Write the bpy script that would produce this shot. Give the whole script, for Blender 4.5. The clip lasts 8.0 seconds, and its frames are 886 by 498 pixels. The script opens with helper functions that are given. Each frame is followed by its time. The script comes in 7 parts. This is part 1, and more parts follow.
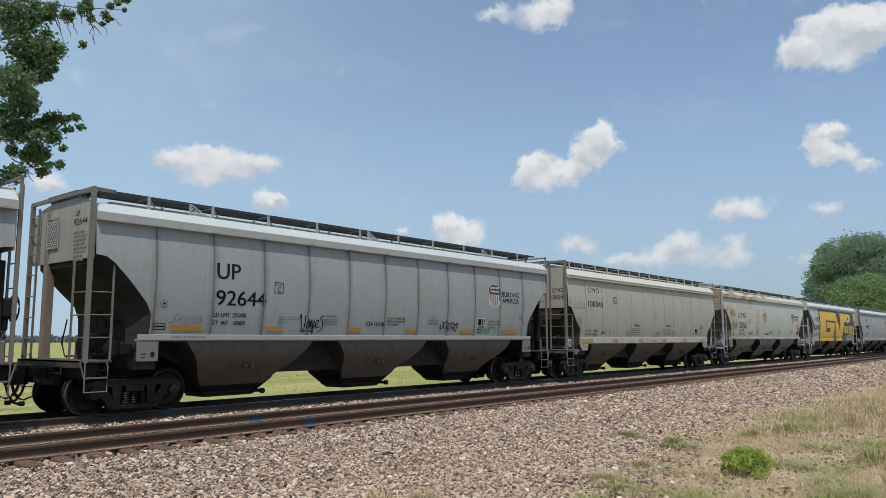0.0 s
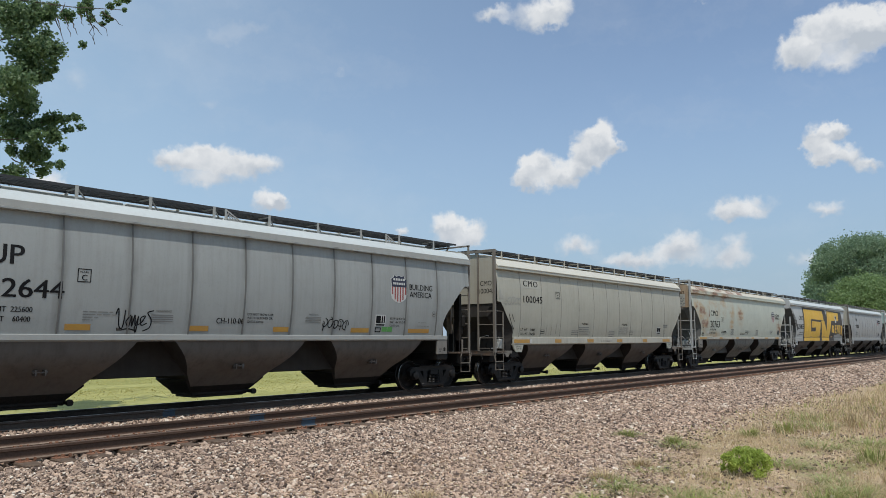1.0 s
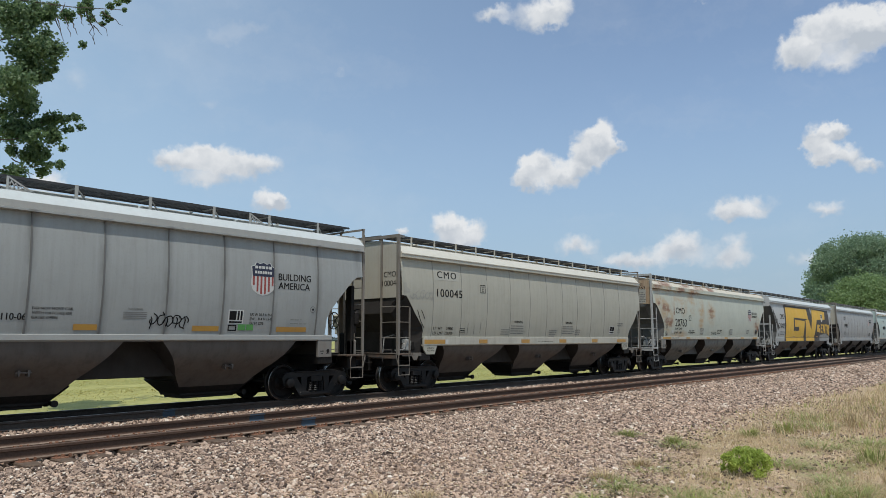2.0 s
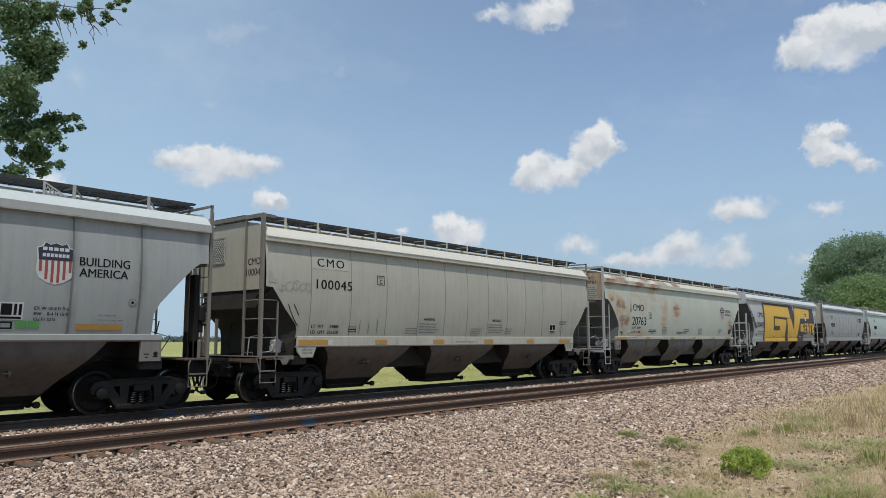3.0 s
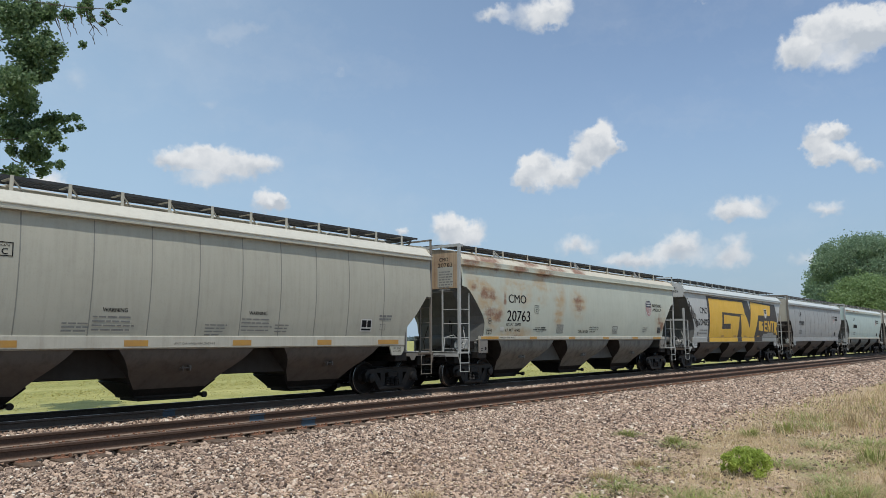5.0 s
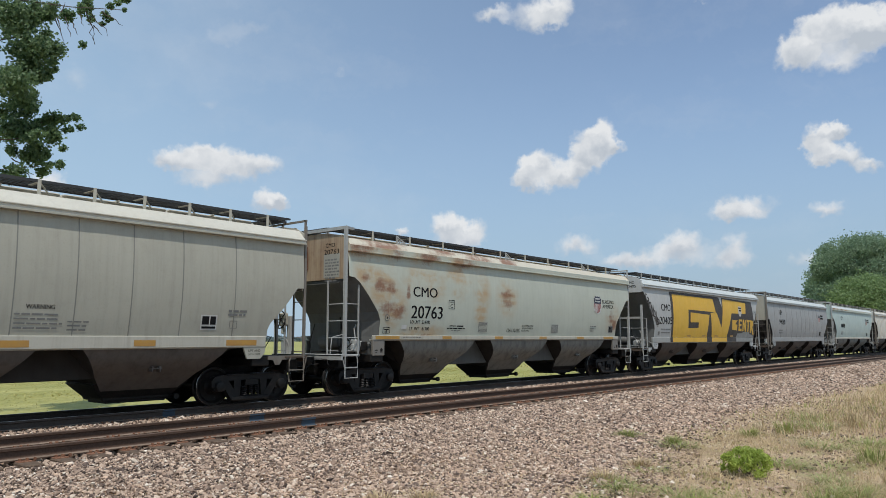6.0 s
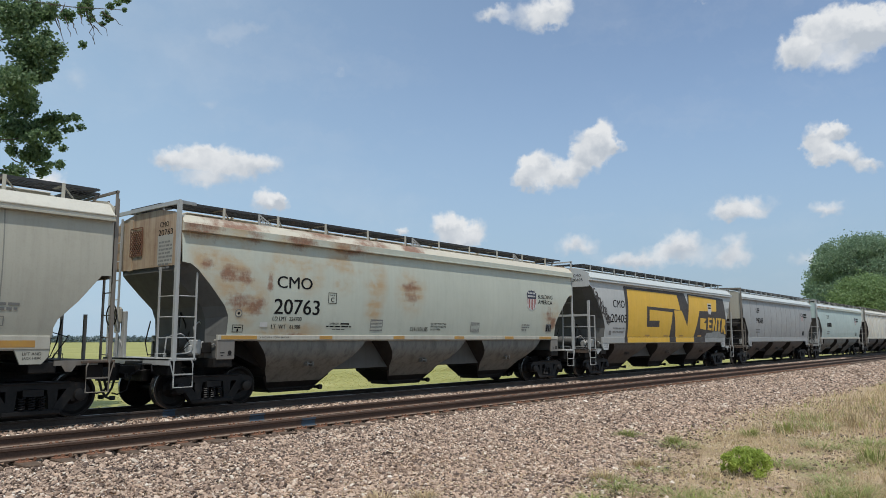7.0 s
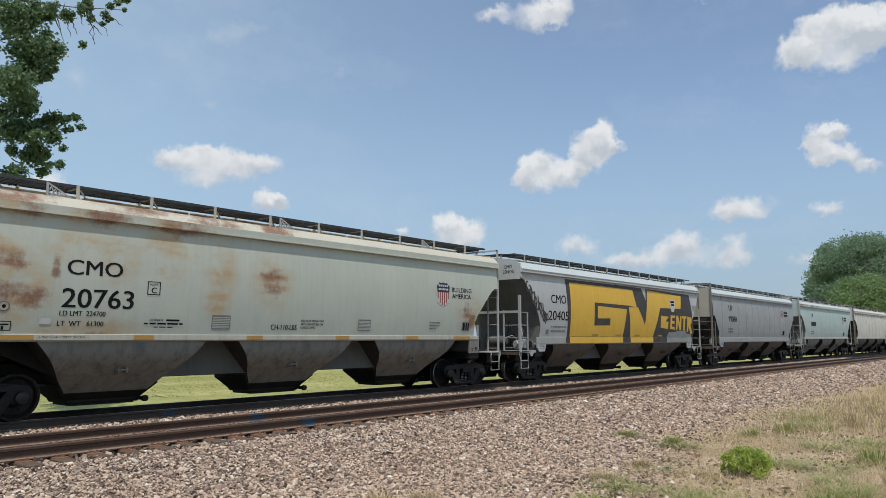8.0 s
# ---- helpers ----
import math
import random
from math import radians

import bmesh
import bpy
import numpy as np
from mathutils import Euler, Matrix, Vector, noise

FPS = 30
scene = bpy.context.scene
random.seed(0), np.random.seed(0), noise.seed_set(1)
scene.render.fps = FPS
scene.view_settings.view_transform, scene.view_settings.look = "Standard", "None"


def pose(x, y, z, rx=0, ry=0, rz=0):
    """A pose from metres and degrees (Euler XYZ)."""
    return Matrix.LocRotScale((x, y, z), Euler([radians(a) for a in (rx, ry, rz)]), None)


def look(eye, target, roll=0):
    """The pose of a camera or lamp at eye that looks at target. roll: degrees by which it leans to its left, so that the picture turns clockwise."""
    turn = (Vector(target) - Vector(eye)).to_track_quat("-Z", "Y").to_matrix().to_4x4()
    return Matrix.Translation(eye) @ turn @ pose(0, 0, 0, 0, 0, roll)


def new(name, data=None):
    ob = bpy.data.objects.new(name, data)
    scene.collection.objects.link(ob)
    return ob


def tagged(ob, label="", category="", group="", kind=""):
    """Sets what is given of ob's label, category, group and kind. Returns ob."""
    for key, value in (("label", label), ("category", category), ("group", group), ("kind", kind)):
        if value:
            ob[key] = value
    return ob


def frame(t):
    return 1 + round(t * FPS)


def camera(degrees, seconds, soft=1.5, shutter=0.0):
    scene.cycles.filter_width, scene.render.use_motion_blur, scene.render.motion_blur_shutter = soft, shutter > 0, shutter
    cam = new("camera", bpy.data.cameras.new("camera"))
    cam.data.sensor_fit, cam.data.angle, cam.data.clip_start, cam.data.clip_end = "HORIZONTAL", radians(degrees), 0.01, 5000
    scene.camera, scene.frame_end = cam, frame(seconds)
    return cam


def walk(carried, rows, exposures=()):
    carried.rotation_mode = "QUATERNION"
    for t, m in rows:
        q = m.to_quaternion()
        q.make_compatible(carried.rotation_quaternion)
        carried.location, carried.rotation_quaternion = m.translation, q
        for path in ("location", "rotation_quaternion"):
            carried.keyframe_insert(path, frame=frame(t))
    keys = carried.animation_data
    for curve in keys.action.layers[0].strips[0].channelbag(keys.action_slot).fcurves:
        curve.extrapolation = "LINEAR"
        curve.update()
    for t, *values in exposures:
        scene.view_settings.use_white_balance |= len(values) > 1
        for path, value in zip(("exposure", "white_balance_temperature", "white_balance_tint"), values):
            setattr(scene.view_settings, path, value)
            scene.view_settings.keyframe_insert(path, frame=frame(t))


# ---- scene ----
# Camera: it stands still beside the line. The rail tops lie at z = 0, the line runs along x.
cam = camera(62.05, 8.0, 0.4)
EYE = Vector((0.0, 0.0, 1.549))
YAW, PITCH, ROLL = radians(50.142), radians(7.014), -0.12
AIM = EYE + Vector((math.sin(YAW) * math.cos(PITCH), math.cos(YAW) * math.cos(PITCH), math.sin(PITCH)))
STAND = look(EYE, AIM, ROLL)
walk(cam, [(0.0, STAND), (8.0, STAND)])

# Plan: centre lines of the two tracks and the train's speed
TRAIN_Y, NEAR_Y, GAUGE = 16.47, 12.60, 0.7525
# the ground's profile across the line is drawn for a nearer track at 12.045
ACROSS = NEAR_Y / 12.045


def rolled(t):
    return 4.773 * t + 0.0202 * t * t


# ---- world and sun ----
SUN_DIR = Vector((-0.34, -0.30, 0.89)).normalized()
world = bpy.data.worlds.new("sky")
scene.world = world
world.use_nodes = True
scene.view_settings.exposure = 0.0


def sky_world():
    nt = world.node_tree
    N, L = nt.nodes, nt.links
    N.clear()
    out = N.new("ShaderNodeOutputWorld")
    bg = N.new("ShaderNodeBackground")
    sky = N.new("ShaderNodeTexSky")
    sky.sky_type = "NISHITA"
    sky.sun_disc = False
    sky.sun_elevation = math.asin(SUN_DIR.z)
    sky.sun_rotation = math.atan2(SUN_DIR.x, SUN_DIR.y)
    sky.air_density, sky.dust_density, sky.ozone_density = 1.0, 0.7, 0.6
    L.new(bg.outputs[0], out.inputs[0])
    bg.inputs["Strength"].default_value = 0.14
    tc = N.new("ShaderNodeTexCoord")
    # ragged cloud edges: the direction is shifted by noise at two sizes
    warp = None
    for scale, amount in ((12.0, 0.012), (38.0, 0.026), (110.0, 0.017)):
        n = N.new("ShaderNodeTexNoise")
        n.inputs["Scale"].default_value = scale
        n.inputs["Detail"].default_value = 4.0
        L.new(tc.outputs["Generated"], n.inputs["Vector"])
        sub = N.new("ShaderNodeVectorMath")
        sub.operation = "SUBTRACT"
        L.new(n.outputs["Color"], sub.inputs[0])
        sub.inputs[1].default_value = (0.5, 0.5, 0.5)
        mul = N.new("ShaderNodeVectorMath")
        mul.operation = "SCALE"
        L.new(sub.outputs[0], mul.inputs[0])
        mul.inputs["Scale"].default_value = amount
        add = N.new("ShaderNodeVectorMath")
        L.new((warp or tc.outputs["Generated"]), add.inputs[0])
        L.new(mul.outputs[0], add.inputs[1])
        warp = add.outputs[0]
    total = lift = None
    ahead = (AIM - EYE).normalized()
    right = ahead.cross(Vector((0, 0, 1))).normalized()
    above = right.cross(ahead)
    turn = Matrix((right, ahead, above)).transposed().to_euler()
    for side, rise, w, h, dense in CLOUD_MIDDLE + CLOUD_WEST + CLOUD_EAST + CLOUD_LOW_ROW + CLOUD_THIN:
        c = ahead + right * side + above * rise
        far = c.length
        c.normalize()
        m = N.new("ShaderNodeMapping")
        m.vector_type = "TEXTURE"
        m.inputs["Location"].default_value = c
        m.inputs["Rotation"].default_value = turn
        m.inputs["Scale"].default_value = (w / far, 0.5, h / far)
        L.new(warp, m.inputs["Vector"])
        g = N.new("ShaderNodeTexGradient")
        g.gradient_type = "SPHERICAL"
        L.new(m.outputs[0], g.inputs[0])
        s = N.new("ShaderNodeMath")
        s.operation = "MULTIPLY"
        L.new(g.outputs["Fac"], s.inputs[0])
        s.inputs[1].default_value = dense
        sep = N.new("ShaderNodeSeparateXYZ")
        L.new(m.outputs[0], sep.inputs[0])
        up = N.new("ShaderNodeMath")
        up.operation = "MULTIPLY"
        L.new(sep.outputs["Z"], up.inputs[0])
        L.new(s.outputs[0], up.inputs[1])
        if total is None:
            total, lift = s.outputs[0], up.outputs[0]
        else:
            for which, sock in ((0, s.outputs[0]), (1, up.outputs[0])):
                j = N.new("ShaderNodeMath")
                j.operation = "ADD"
                L.new((total, lift)[which], j.inputs[0])
                L.new(sock, j.inputs[1])
                if which:
                    lift = j.outputs[0]
                else:
                    total = j.outputs[0]
    # thin high haze everywhere
    haze = N.new("ShaderNodeTexNoise")
    haze.inputs["Scale"].default_value = 3.0
    haze.inputs["Detail"].default_value = 6.0
    haze.inputs["Roughness"].default_value = 0.62
    mp = N.new("ShaderNodeMapping")
    mp.inputs["Scale"].default_value = (1.0, 1.0, 2.6)
    L.new(warp, mp.inputs["Vector"])
    L.new(mp.outputs[0], haze.inputs["Vector"])
    hz = N.new("ShaderNodeMapRange")
    hz.inputs["From Min"].default_value, hz.inputs["From Max"].default_value = 0.50, 0.85
    hz.inputs["To Min"].default_value, hz.inputs["To Max"].default_value = 0.02, 0.26
    L.new(haze.outputs["Fac"], hz.inputs["Value"])
    cover = N.new("ShaderNodeMapRange")
    cover.interpolation_type = "SMOOTHSTEP"
    cover.inputs["From Min"].default_value, cover.inputs["From Max"].default_value = 0.18, 0.72
    L.new(total, cover.inputs["Value"])
    alpha = N.new("ShaderNodeMath")
    alpha.operation = "MAXIMUM"
    L.new(cover.outputs[0], alpha.inputs[0])
    L.new(hz.outputs[0], alpha.inputs[1])
    # tops white, bases a soft grey
    tone = N.new("ShaderNodeMapRange")
    tone.inputs["From Min"].default_value, tone.inputs["From Max"].default_value = -0.26, 0.18
    billow = N.new("ShaderNodeTexNoise")
    billow.inputs["Scale"].default_value, billow.inputs["Detail"].default_value = 34.0, 5.0
    L.new(tc.outputs["Generated"], billow.inputs["Vector"])
    puff = N.new("ShaderNodeMath")
    puff.operation = "MULTIPLY_ADD"
    L.new(billow.outputs["Fac"], puff.inputs[0])
    puff.inputs[1].default_value, puff.inputs[2].default_value = 0.70, -0.35
    both = N.new("ShaderNodeMath")
    L.new(lift, both.inputs[0])
    L.new(puff.outputs[0], both.inputs[1])
    L.new(both.outputs[0], tone.inputs["Value"])
    ramp = N.new("ShaderNodeMix")
    ramp.data_type = "RGBA"
    ramp.inputs[6].default_value = (*CLOUD_LOW, 1)
    ramp.inputs[7].default_value = (*CLOUD_HIGH, 1)
    L.new(tone.outputs[0], ramp.inputs[0])
    # summer haze: thin overhead, thick towards the horizon
    split = N.new("ShaderNodeSeparateXYZ")
    L.new(tc.outputs["Generated"], split.inputs[0])
    veil = N.new("ShaderNodeMapRange")
    veil.interpolation_type = "SMOOTHSTEP"
    for key, value in (("From Min", 0.0), ("From Max", 0.42), ("To Min", 0.88), ("To Max", 0.40)):
        veil.inputs[key].default_value = value
    L.new(split.outputs["Z"], veil.inputs["Value"])
    hazy = N.new("ShaderNodeMix")
    hazy.data_type = "RGBA"
    # the haze thins towards the east
    east = N.new("ShaderNodeMapRange")
    for key, value in (("From Min", 0.15), ("From Max", 1.0), ("To Min", -0.40), ("To Max", 0.46)):
        east.inputs[key].default_value = value
    L.new(split.outputs["X"], east.inputs["Value"])
    thick = N.new("ShaderNodeMath")
    thick.operation, thick.use_clamp = "SUBTRACT", True
    high = N.new("ShaderNodeMapRange")
    high.inputs["From Min"].default_value, high.inputs["From Max"].default_value = 0.0, 0.30
    L.new(split.outputs["Z"], high.inputs["Value"])
    less = N.new("ShaderNodeMath")
    less.operation = "MULTIPLY"
    L.new(east.outputs[0], less.inputs[0])
    L.new(high.outputs[0], less.inputs[1])
    L.new(veil.outputs[0], thick.inputs[0])
    L.new(less.outputs[0], thick.inputs[1])
    L.new(thick.outputs[0], hazy.inputs[0])
    L.new(sky.outputs[0], hazy.inputs[6])
    drift = N.new("ShaderNodeMix")
    drift.data_type = "RGBA"
    toward = N.new("ShaderNodeMapRange")
    toward.inputs["From Min"].default_value, toward.inputs["From Max"].default_value = 0.45, 0.95
    L.new(split.outputs["X"], toward.inputs["Value"])
    L.new(toward.outputs[0], drift.inputs[0])
    drift.inputs[6].default_value, drift.inputs[7].default_value = (*HAZE, 1), (*HAZE_EAST, 1)
    L.new(drift.outputs[2], hazy.inputs[7])
    mix = N.new("ShaderNodeMix")
    mix.data_type = "RGBA"
    L.new(alpha.outputs[0], mix.inputs[0])
    L.new(hazy.outputs[2], mix.inputs[6])
    L.new(ramp.outputs[2], mix.inputs[7])
    L.new(mix.outputs[2], bg.inputs["Color"])


HAZE, HAZE_EAST = (2.68, 3.85, 5.02), (1.82, 2.70, 3.78)
CLOUD_LOW, CLOUD_HIGH = (3.5, 3.85, 4.3), (5.5, 5.65, 5.8)
# lobes of each cloud: tangents to the side and up from the middle of the view, half width, half height, density
CLOUD_MIDDLE = [
    (0.218, 0.157, 0.028, 0.032, 0.95),
    (0.231, 0.139, 0.024, 0.021, 0.85),
    (0.196, 0.145, 0.034, 0.034, 0.95),
    (0.196, 0.122, 0.038, 0.028, 0.75),
    (0.133, 0.117, 0.032, 0.028, 0.95),
    (0.112, 0.102, 0.026, 0.026, 0.85),
    (0.168, 0.103, 0.035, 0.023, 0.85),
    (0.139, 0.089, 0.056, 0.022, 0.62),
]
CLOUD_WEST = [
    (-0.337, 0.130, 0.035, 0.026, 0.85),
    (-0.295, 0.127, 0.038, 0.026, 0.80),
    (-0.374, 0.119, 0.037, 0.020, 0.75),
    (-0.242, 0.117, 0.044, 0.023, 0.85),
    (-0.306, 0.105, 0.077, 0.025, 0.75),
    (-0.333, 0.088, 0.041, 0.017, 0.45),
    (-0.241, 0.068, 0.029, 0.023, 0.90),
    (-0.220, 0.061, 0.023, 0.017, 0.80),
]
CLOUD_EAST = [
    (0.528, 0.311, 0.038, 0.031, 0.95),
    (0.496, 0.283, 0.040, 0.034, 0.90),
    (0.561, 0.294, 0.043, 0.037, 0.90),
    (0.595, 0.303, 0.038, 0.034, 0.90),
    (0.473, 0.260, 0.034, 0.028, 0.85),
    (0.534, 0.252, 0.069, 0.026, 0.70),
    (0.514, 0.155, 0.028, 0.030, 0.90),
    (0.539, 0.163, 0.029, 0.018, 0.85),
    (0.511, 0.128, 0.023, 0.026, 0.85),
    (0.542, 0.126, 0.033, 0.023, 0.90),
    (0.580, 0.113, 0.024, 0.017, 0.80),
]
CLOUD_LOW_ROW = [
    (0.412, 0.059, 0.053, 0.024, 0.76),
    (0.388, 0.045, 0.059, 0.017, 0.61),
    (0.520, 0.053, 0.033, 0.020, 0.68),
    (0.181, 0.003, 0.047, 0.025, 0.72),
    (0.323, 0.007, 0.045, 0.029, 0.84),
    (0.281, -0.014, 0.056, 0.024, 0.64),
    (0.235, -0.022, 0.053, 0.019, 0.58),
    (0.396, 0.004, 0.037, 0.029, 0.66),
    (0.377, -0.019, 0.060, 0.024, 0.58),
    (0.490, -0.014, 0.034, 0.025, 0.56),
    (0.001, 0.029, 0.032, 0.026, 0.90),
    (0.037, 0.025, 0.035, 0.026, 0.90),
    (0.024, 0.008, 0.054, 0.017, 0.70),
    (-0.055, 0.023, 0.020, 0.010, 0.80),
]
CLOUD_THIN = [
    (0.064, 0.317, 0.035, 0.018, 0.60),
    (0.120, 0.321, 0.061, 0.029, 0.60),
    (0.158, 0.327, 0.046, 0.028, 0.60),
    (0.135, 0.302, 0.046, 0.018, 0.48),
    (-0.310, 0.283, 0.061, 0.038, 0.36),
    (-0.255, 0.303, 0.069, 0.035, 0.36),
    (-0.141, 0.240, 0.054, 0.020, 0.34),
    (-0.318, 0.200, 0.046, 0.031, 0.36),
    (-0.498, 0.231, 0.054, 0.046, 0.38),
    (0.350, 0.337, 0.023, 0.009, 0.50),
    (-0.536, 0.089, 0.034, 0.026, 0.85),
]
sky_world()
sun = new("sun", bpy.data.lights.new("sun", "SUN"))
sun.data.energy, sun.data.angle, sun.data.color = 3.2, radians(0.53), (1.0, 0.95, 0.88)
sun.matrix_world = look(SUN_DIR * 60, (0, 0, 0))


# ---- mesh kit ----
class Kit:
    """Collects vertices and faces of one mesh."""

    def __init__(self):
        self.v, self.f = [], []

    def add(self, verts, faces):
        n = len(self.v)
        self.v += [tuple(p) for p in verts]
        self.f += [tuple(i + n for i in q) for q in faces]
        return self

    def box(self, x0, x1, y0, y1, z0, z1, b=0.0):
        lo, hi = (min(x0, x1), min(y0, y1), min(z0, z1)), (max(x0, x1), max(y0, y1), max(z0, z1))
        if b <= 0:
            v = [(x, y, z) for x in (lo[0], hi[0]) for y in (lo[1], hi[1]) for z in (lo[2], hi[2])]
            return self.add(v, [(0, 1, 3, 2), (4, 6, 7, 5), (0, 4, 5, 1), (2, 3, 7, 6), (0, 2, 6, 4), (1, 5, 7, 3)])
        b = min(b, *[(hi[i] - lo[i]) * 0.45 for i in range(3)])
        v, idx = [], {}
        for sx in (0, 1):
            for sy in (0, 1):
                for sz in (0, 1):
                    s = (sx, sy, sz)
                    for ax in range(3):
                        p = [hi[i] if s[i] else lo[i] for i in range(3)]
                        for i in range(3):
                            if i != ax:
                                p[i] += -b if s[i] else b
                        idx[s, ax] = len(v)
                        v.append(tuple(p))
        f = []
        for ax in range(3):
            o = [i for i in range(3) if i != ax]
            for side in (0, 1):
                ring = []
                for a, c in ((0, 0), (1, 0), (1, 1), (0, 1)):
                    s = [0, 0, 0]
                    s[ax], s[o[0]], s[o[1]] = side, a, c
                    ring.append(idx[tuple(s), ax])
                f.append(tuple(ring))
            for a in (0, 1):
                for c in (0, 1):
                    s0, s1 = [0, 0, 0], [0, 0, 0]
                    s0[ax], s1[ax] = 0, 1
                    for s in (s0, s1):
                        s[o[0]], s[o[1]] = a, c
                    s0, s1 = tuple(s0), tuple(s1)
                    f.append((idx[s0, o[0]], idx[s1, o[0]], idx[s1, o[1]], idx[s0, o[1]]))
        for sx in (0, 1):
            for sy in (0, 1):
                for sz in (0, 1):
                    s = (sx, sy, sz)
                    f.append((idx[s, 0], idx[s, 1], idx[s, 2]))
        return self.add(v, f)

    def beam(self, p, q, w, h, up=(0, 0, 1)):
        """A bar from p to q, w wide and h high."""
        p, q = Vector(p), Vector(q)
        d = (q - p).normalized()
        s = d.cross(Vector(up))
        if s.length < 1e-4:
            s = d.cross(Vector((0, 1, 0)))
        s.normalize()
        u = s.cross(d)
        v = [e + s * a * w / 2 + u * c * h / 2 for e in (p, q) for a, c in ((-1, -1), (1, -1), (1, 1), (-1, 1))]
        return self.add(v, [(3, 2, 1, 0), (4, 5, 6, 7), (0, 1, 5, 4), (1, 2, 6, 5), (2, 3, 7, 6), (3, 0, 4, 7)])

    def tube(self, pts, r, n=8):
        pts = [Vector(p) for p in pts]
        rings = []
        for i, p in enumerate(pts):
            d = (pts[min(i + 1, len(pts) - 1)] - pts[max(i - 1, 0)]).normalized()
            s = d.cross(Vector((0, 0, 1)))
            if s.length < 1e-3:
                s = d.cross(Vector((0, 1, 0)))
            s.normalize()
            u = s.cross(d)
            rr = r[i] if isinstance(r, (list, tuple)) else r
            rings.append([p + (s * math.cos(k * math.tau / n) + u * math.sin(k * math.tau / n)) * rr for k in range(n)])
        f = [(i * n + k, i * n + (k + 1) % n, (i + 1) * n + (k + 1) % n, (i + 1) * n + k) for i in range(len(pts) - 1) for k in range(n)]
        f += [tuple(range(n))[::-1], tuple(range((len(pts) - 1) * n, len(pts) * n))]
        return self.add([p for ring in rings for p in ring], f)

    def prism(self, poly, a0, a1, axis="y"):
        """A polygon in the plane across an axis, drawn out from a0 to a1."""
        def at(p, a):
            return {"y": (p[0], a, p[1]), "x": (a, p[0], p[1]), "z": (p[0], p[1], a)}[axis]
        n = len(poly)
        v = [at(p, a0) for p in poly] + [at(p, a1) for p in poly]
        f = [tuple(range(n)), tuple(range(n, 2 * n))[::-1]] + [((i + 1) % n, i, n + i, n + (i + 1) % n) for i in range(n)]
        return self.add(v, f)

    def lathe(self, prof, n=28, axis="y", at=(0, 0, 0)):
        """Turns (radius, offset) pairs round an axis."""
        v = []
        for r, o in prof:
            for k in range(n):
                a = k * math.tau / n
                p = {"y": (r * math.cos(a), o, r * math.sin(a)), "x": (o, r * math.cos(a), r * math.sin(a)), "z": (r * math.cos(a), r * math.sin(a), o)}[axis]
                v.append((p[0] + at[0], p[1] + at[1], p[2] + at[2]))
        m = len(prof)
        f = [(i * n + k, i * n + (k + 1) % n, (i + 1) * n + (k + 1) % n, (i + 1) * n + k) for i in range(m - 1) for k in range(n)]
        if prof[0][0] > 1e-6:
            f.append(tuple(range(n))[::-1])
        if prof[-1][0] > 1e-6:
            f.append(tuple(range((m - 1) * n, m * n)))
        return self.add(v, f)

    def turned(self):
        """The same shape turned half round the upright axis."""
        k = Kit()
        k.v, k.f = [(-x, -y, z) for x, y, z in self.v], list(self.f)
        return k

    def mesh(self, name, material, smooth=False, angle=35):
        me = bpy.data.meshes.new(name)
        me.from_pydata(self.v, [], self.f)
        bm = bmesh.new()
        bm.from_mesh(me)
        bmesh.ops.recalc_face_normals(bm, faces=bm.faces)
        bm.to_mesh(me)
        bm.free()
        if smooth:
            me.shade_smooth()
            me.set_sharp_from_angle(angle=radians(angle))
        me.materials.append(material)
        return me


def part(name, shape, material, parent, label="", smooth=False, at=None):
    """One mesh object under a thing or a part. shape: a Kit or a finished mesh."""
    me = shape.mesh(name, material, smooth) if isinstance(shape, Kit) else shape
    ob = new(name, me)
    ob.parent = parent
    if at is not None:
        ob.matrix_basis = at
    if label:
        tagged(ob, label)
    return ob


def thing(name, label, category, group="", kind="", at=None):
    ob = new(name)
    ob.empty_display_size = 0.3
    if at is not None:
        ob.matrix_basis = at
    return tagged(ob, label, category, group, kind)


# ---- materials ----
def base_material(name):
    m = bpy.data.materials.new(name)
    m.use_nodes = True
    nt = m.node_tree
    nt.nodes.clear()
    out = nt.nodes.new("ShaderNodeOutputMaterial")
    b = nt.nodes.new("ShaderNodeBsdfPrincipled")
    nt.links.new(b.outputs[0], out.inputs[0])
    return m, nt, b


def noise_node(nt, scale, detail=5.0, rough=0.6, stretch=(1, 1, 1), coords="Object", shift=(0, 0, 0)):
    tc = nt.nodes.new("ShaderNodeTexCoord")
    mp = nt.nodes.new("ShaderNodeMapping")
    mp.inputs["Scale"].default_value = stretch
    mp.inputs["Location"].default_value = shift
    n = nt.nodes.new("ShaderNodeTexNoise")
    n.inputs["Scale"].default_value, n.inputs["Detail"].default_value, n.inputs["Roughness"].default_value = scale, detail, rough
    nt.links.new(tc.outputs[coords], mp.inputs[0])
    nt.links.new(mp.outputs[0], n.inputs["Vector"])
    return n.outputs["Fac"]


def remap(nt, sock, a, b, lo=0.0, hi=1.0):
    r = nt.nodes.new("ShaderNodeMapRange")
    for key, value in (("From Min", a), ("From Max", b), ("To Min", lo), ("To Max", hi)):
        r.inputs[key].default_value = value
    nt.links.new(sock, r.inputs["Value"])
    return r.outputs[0]


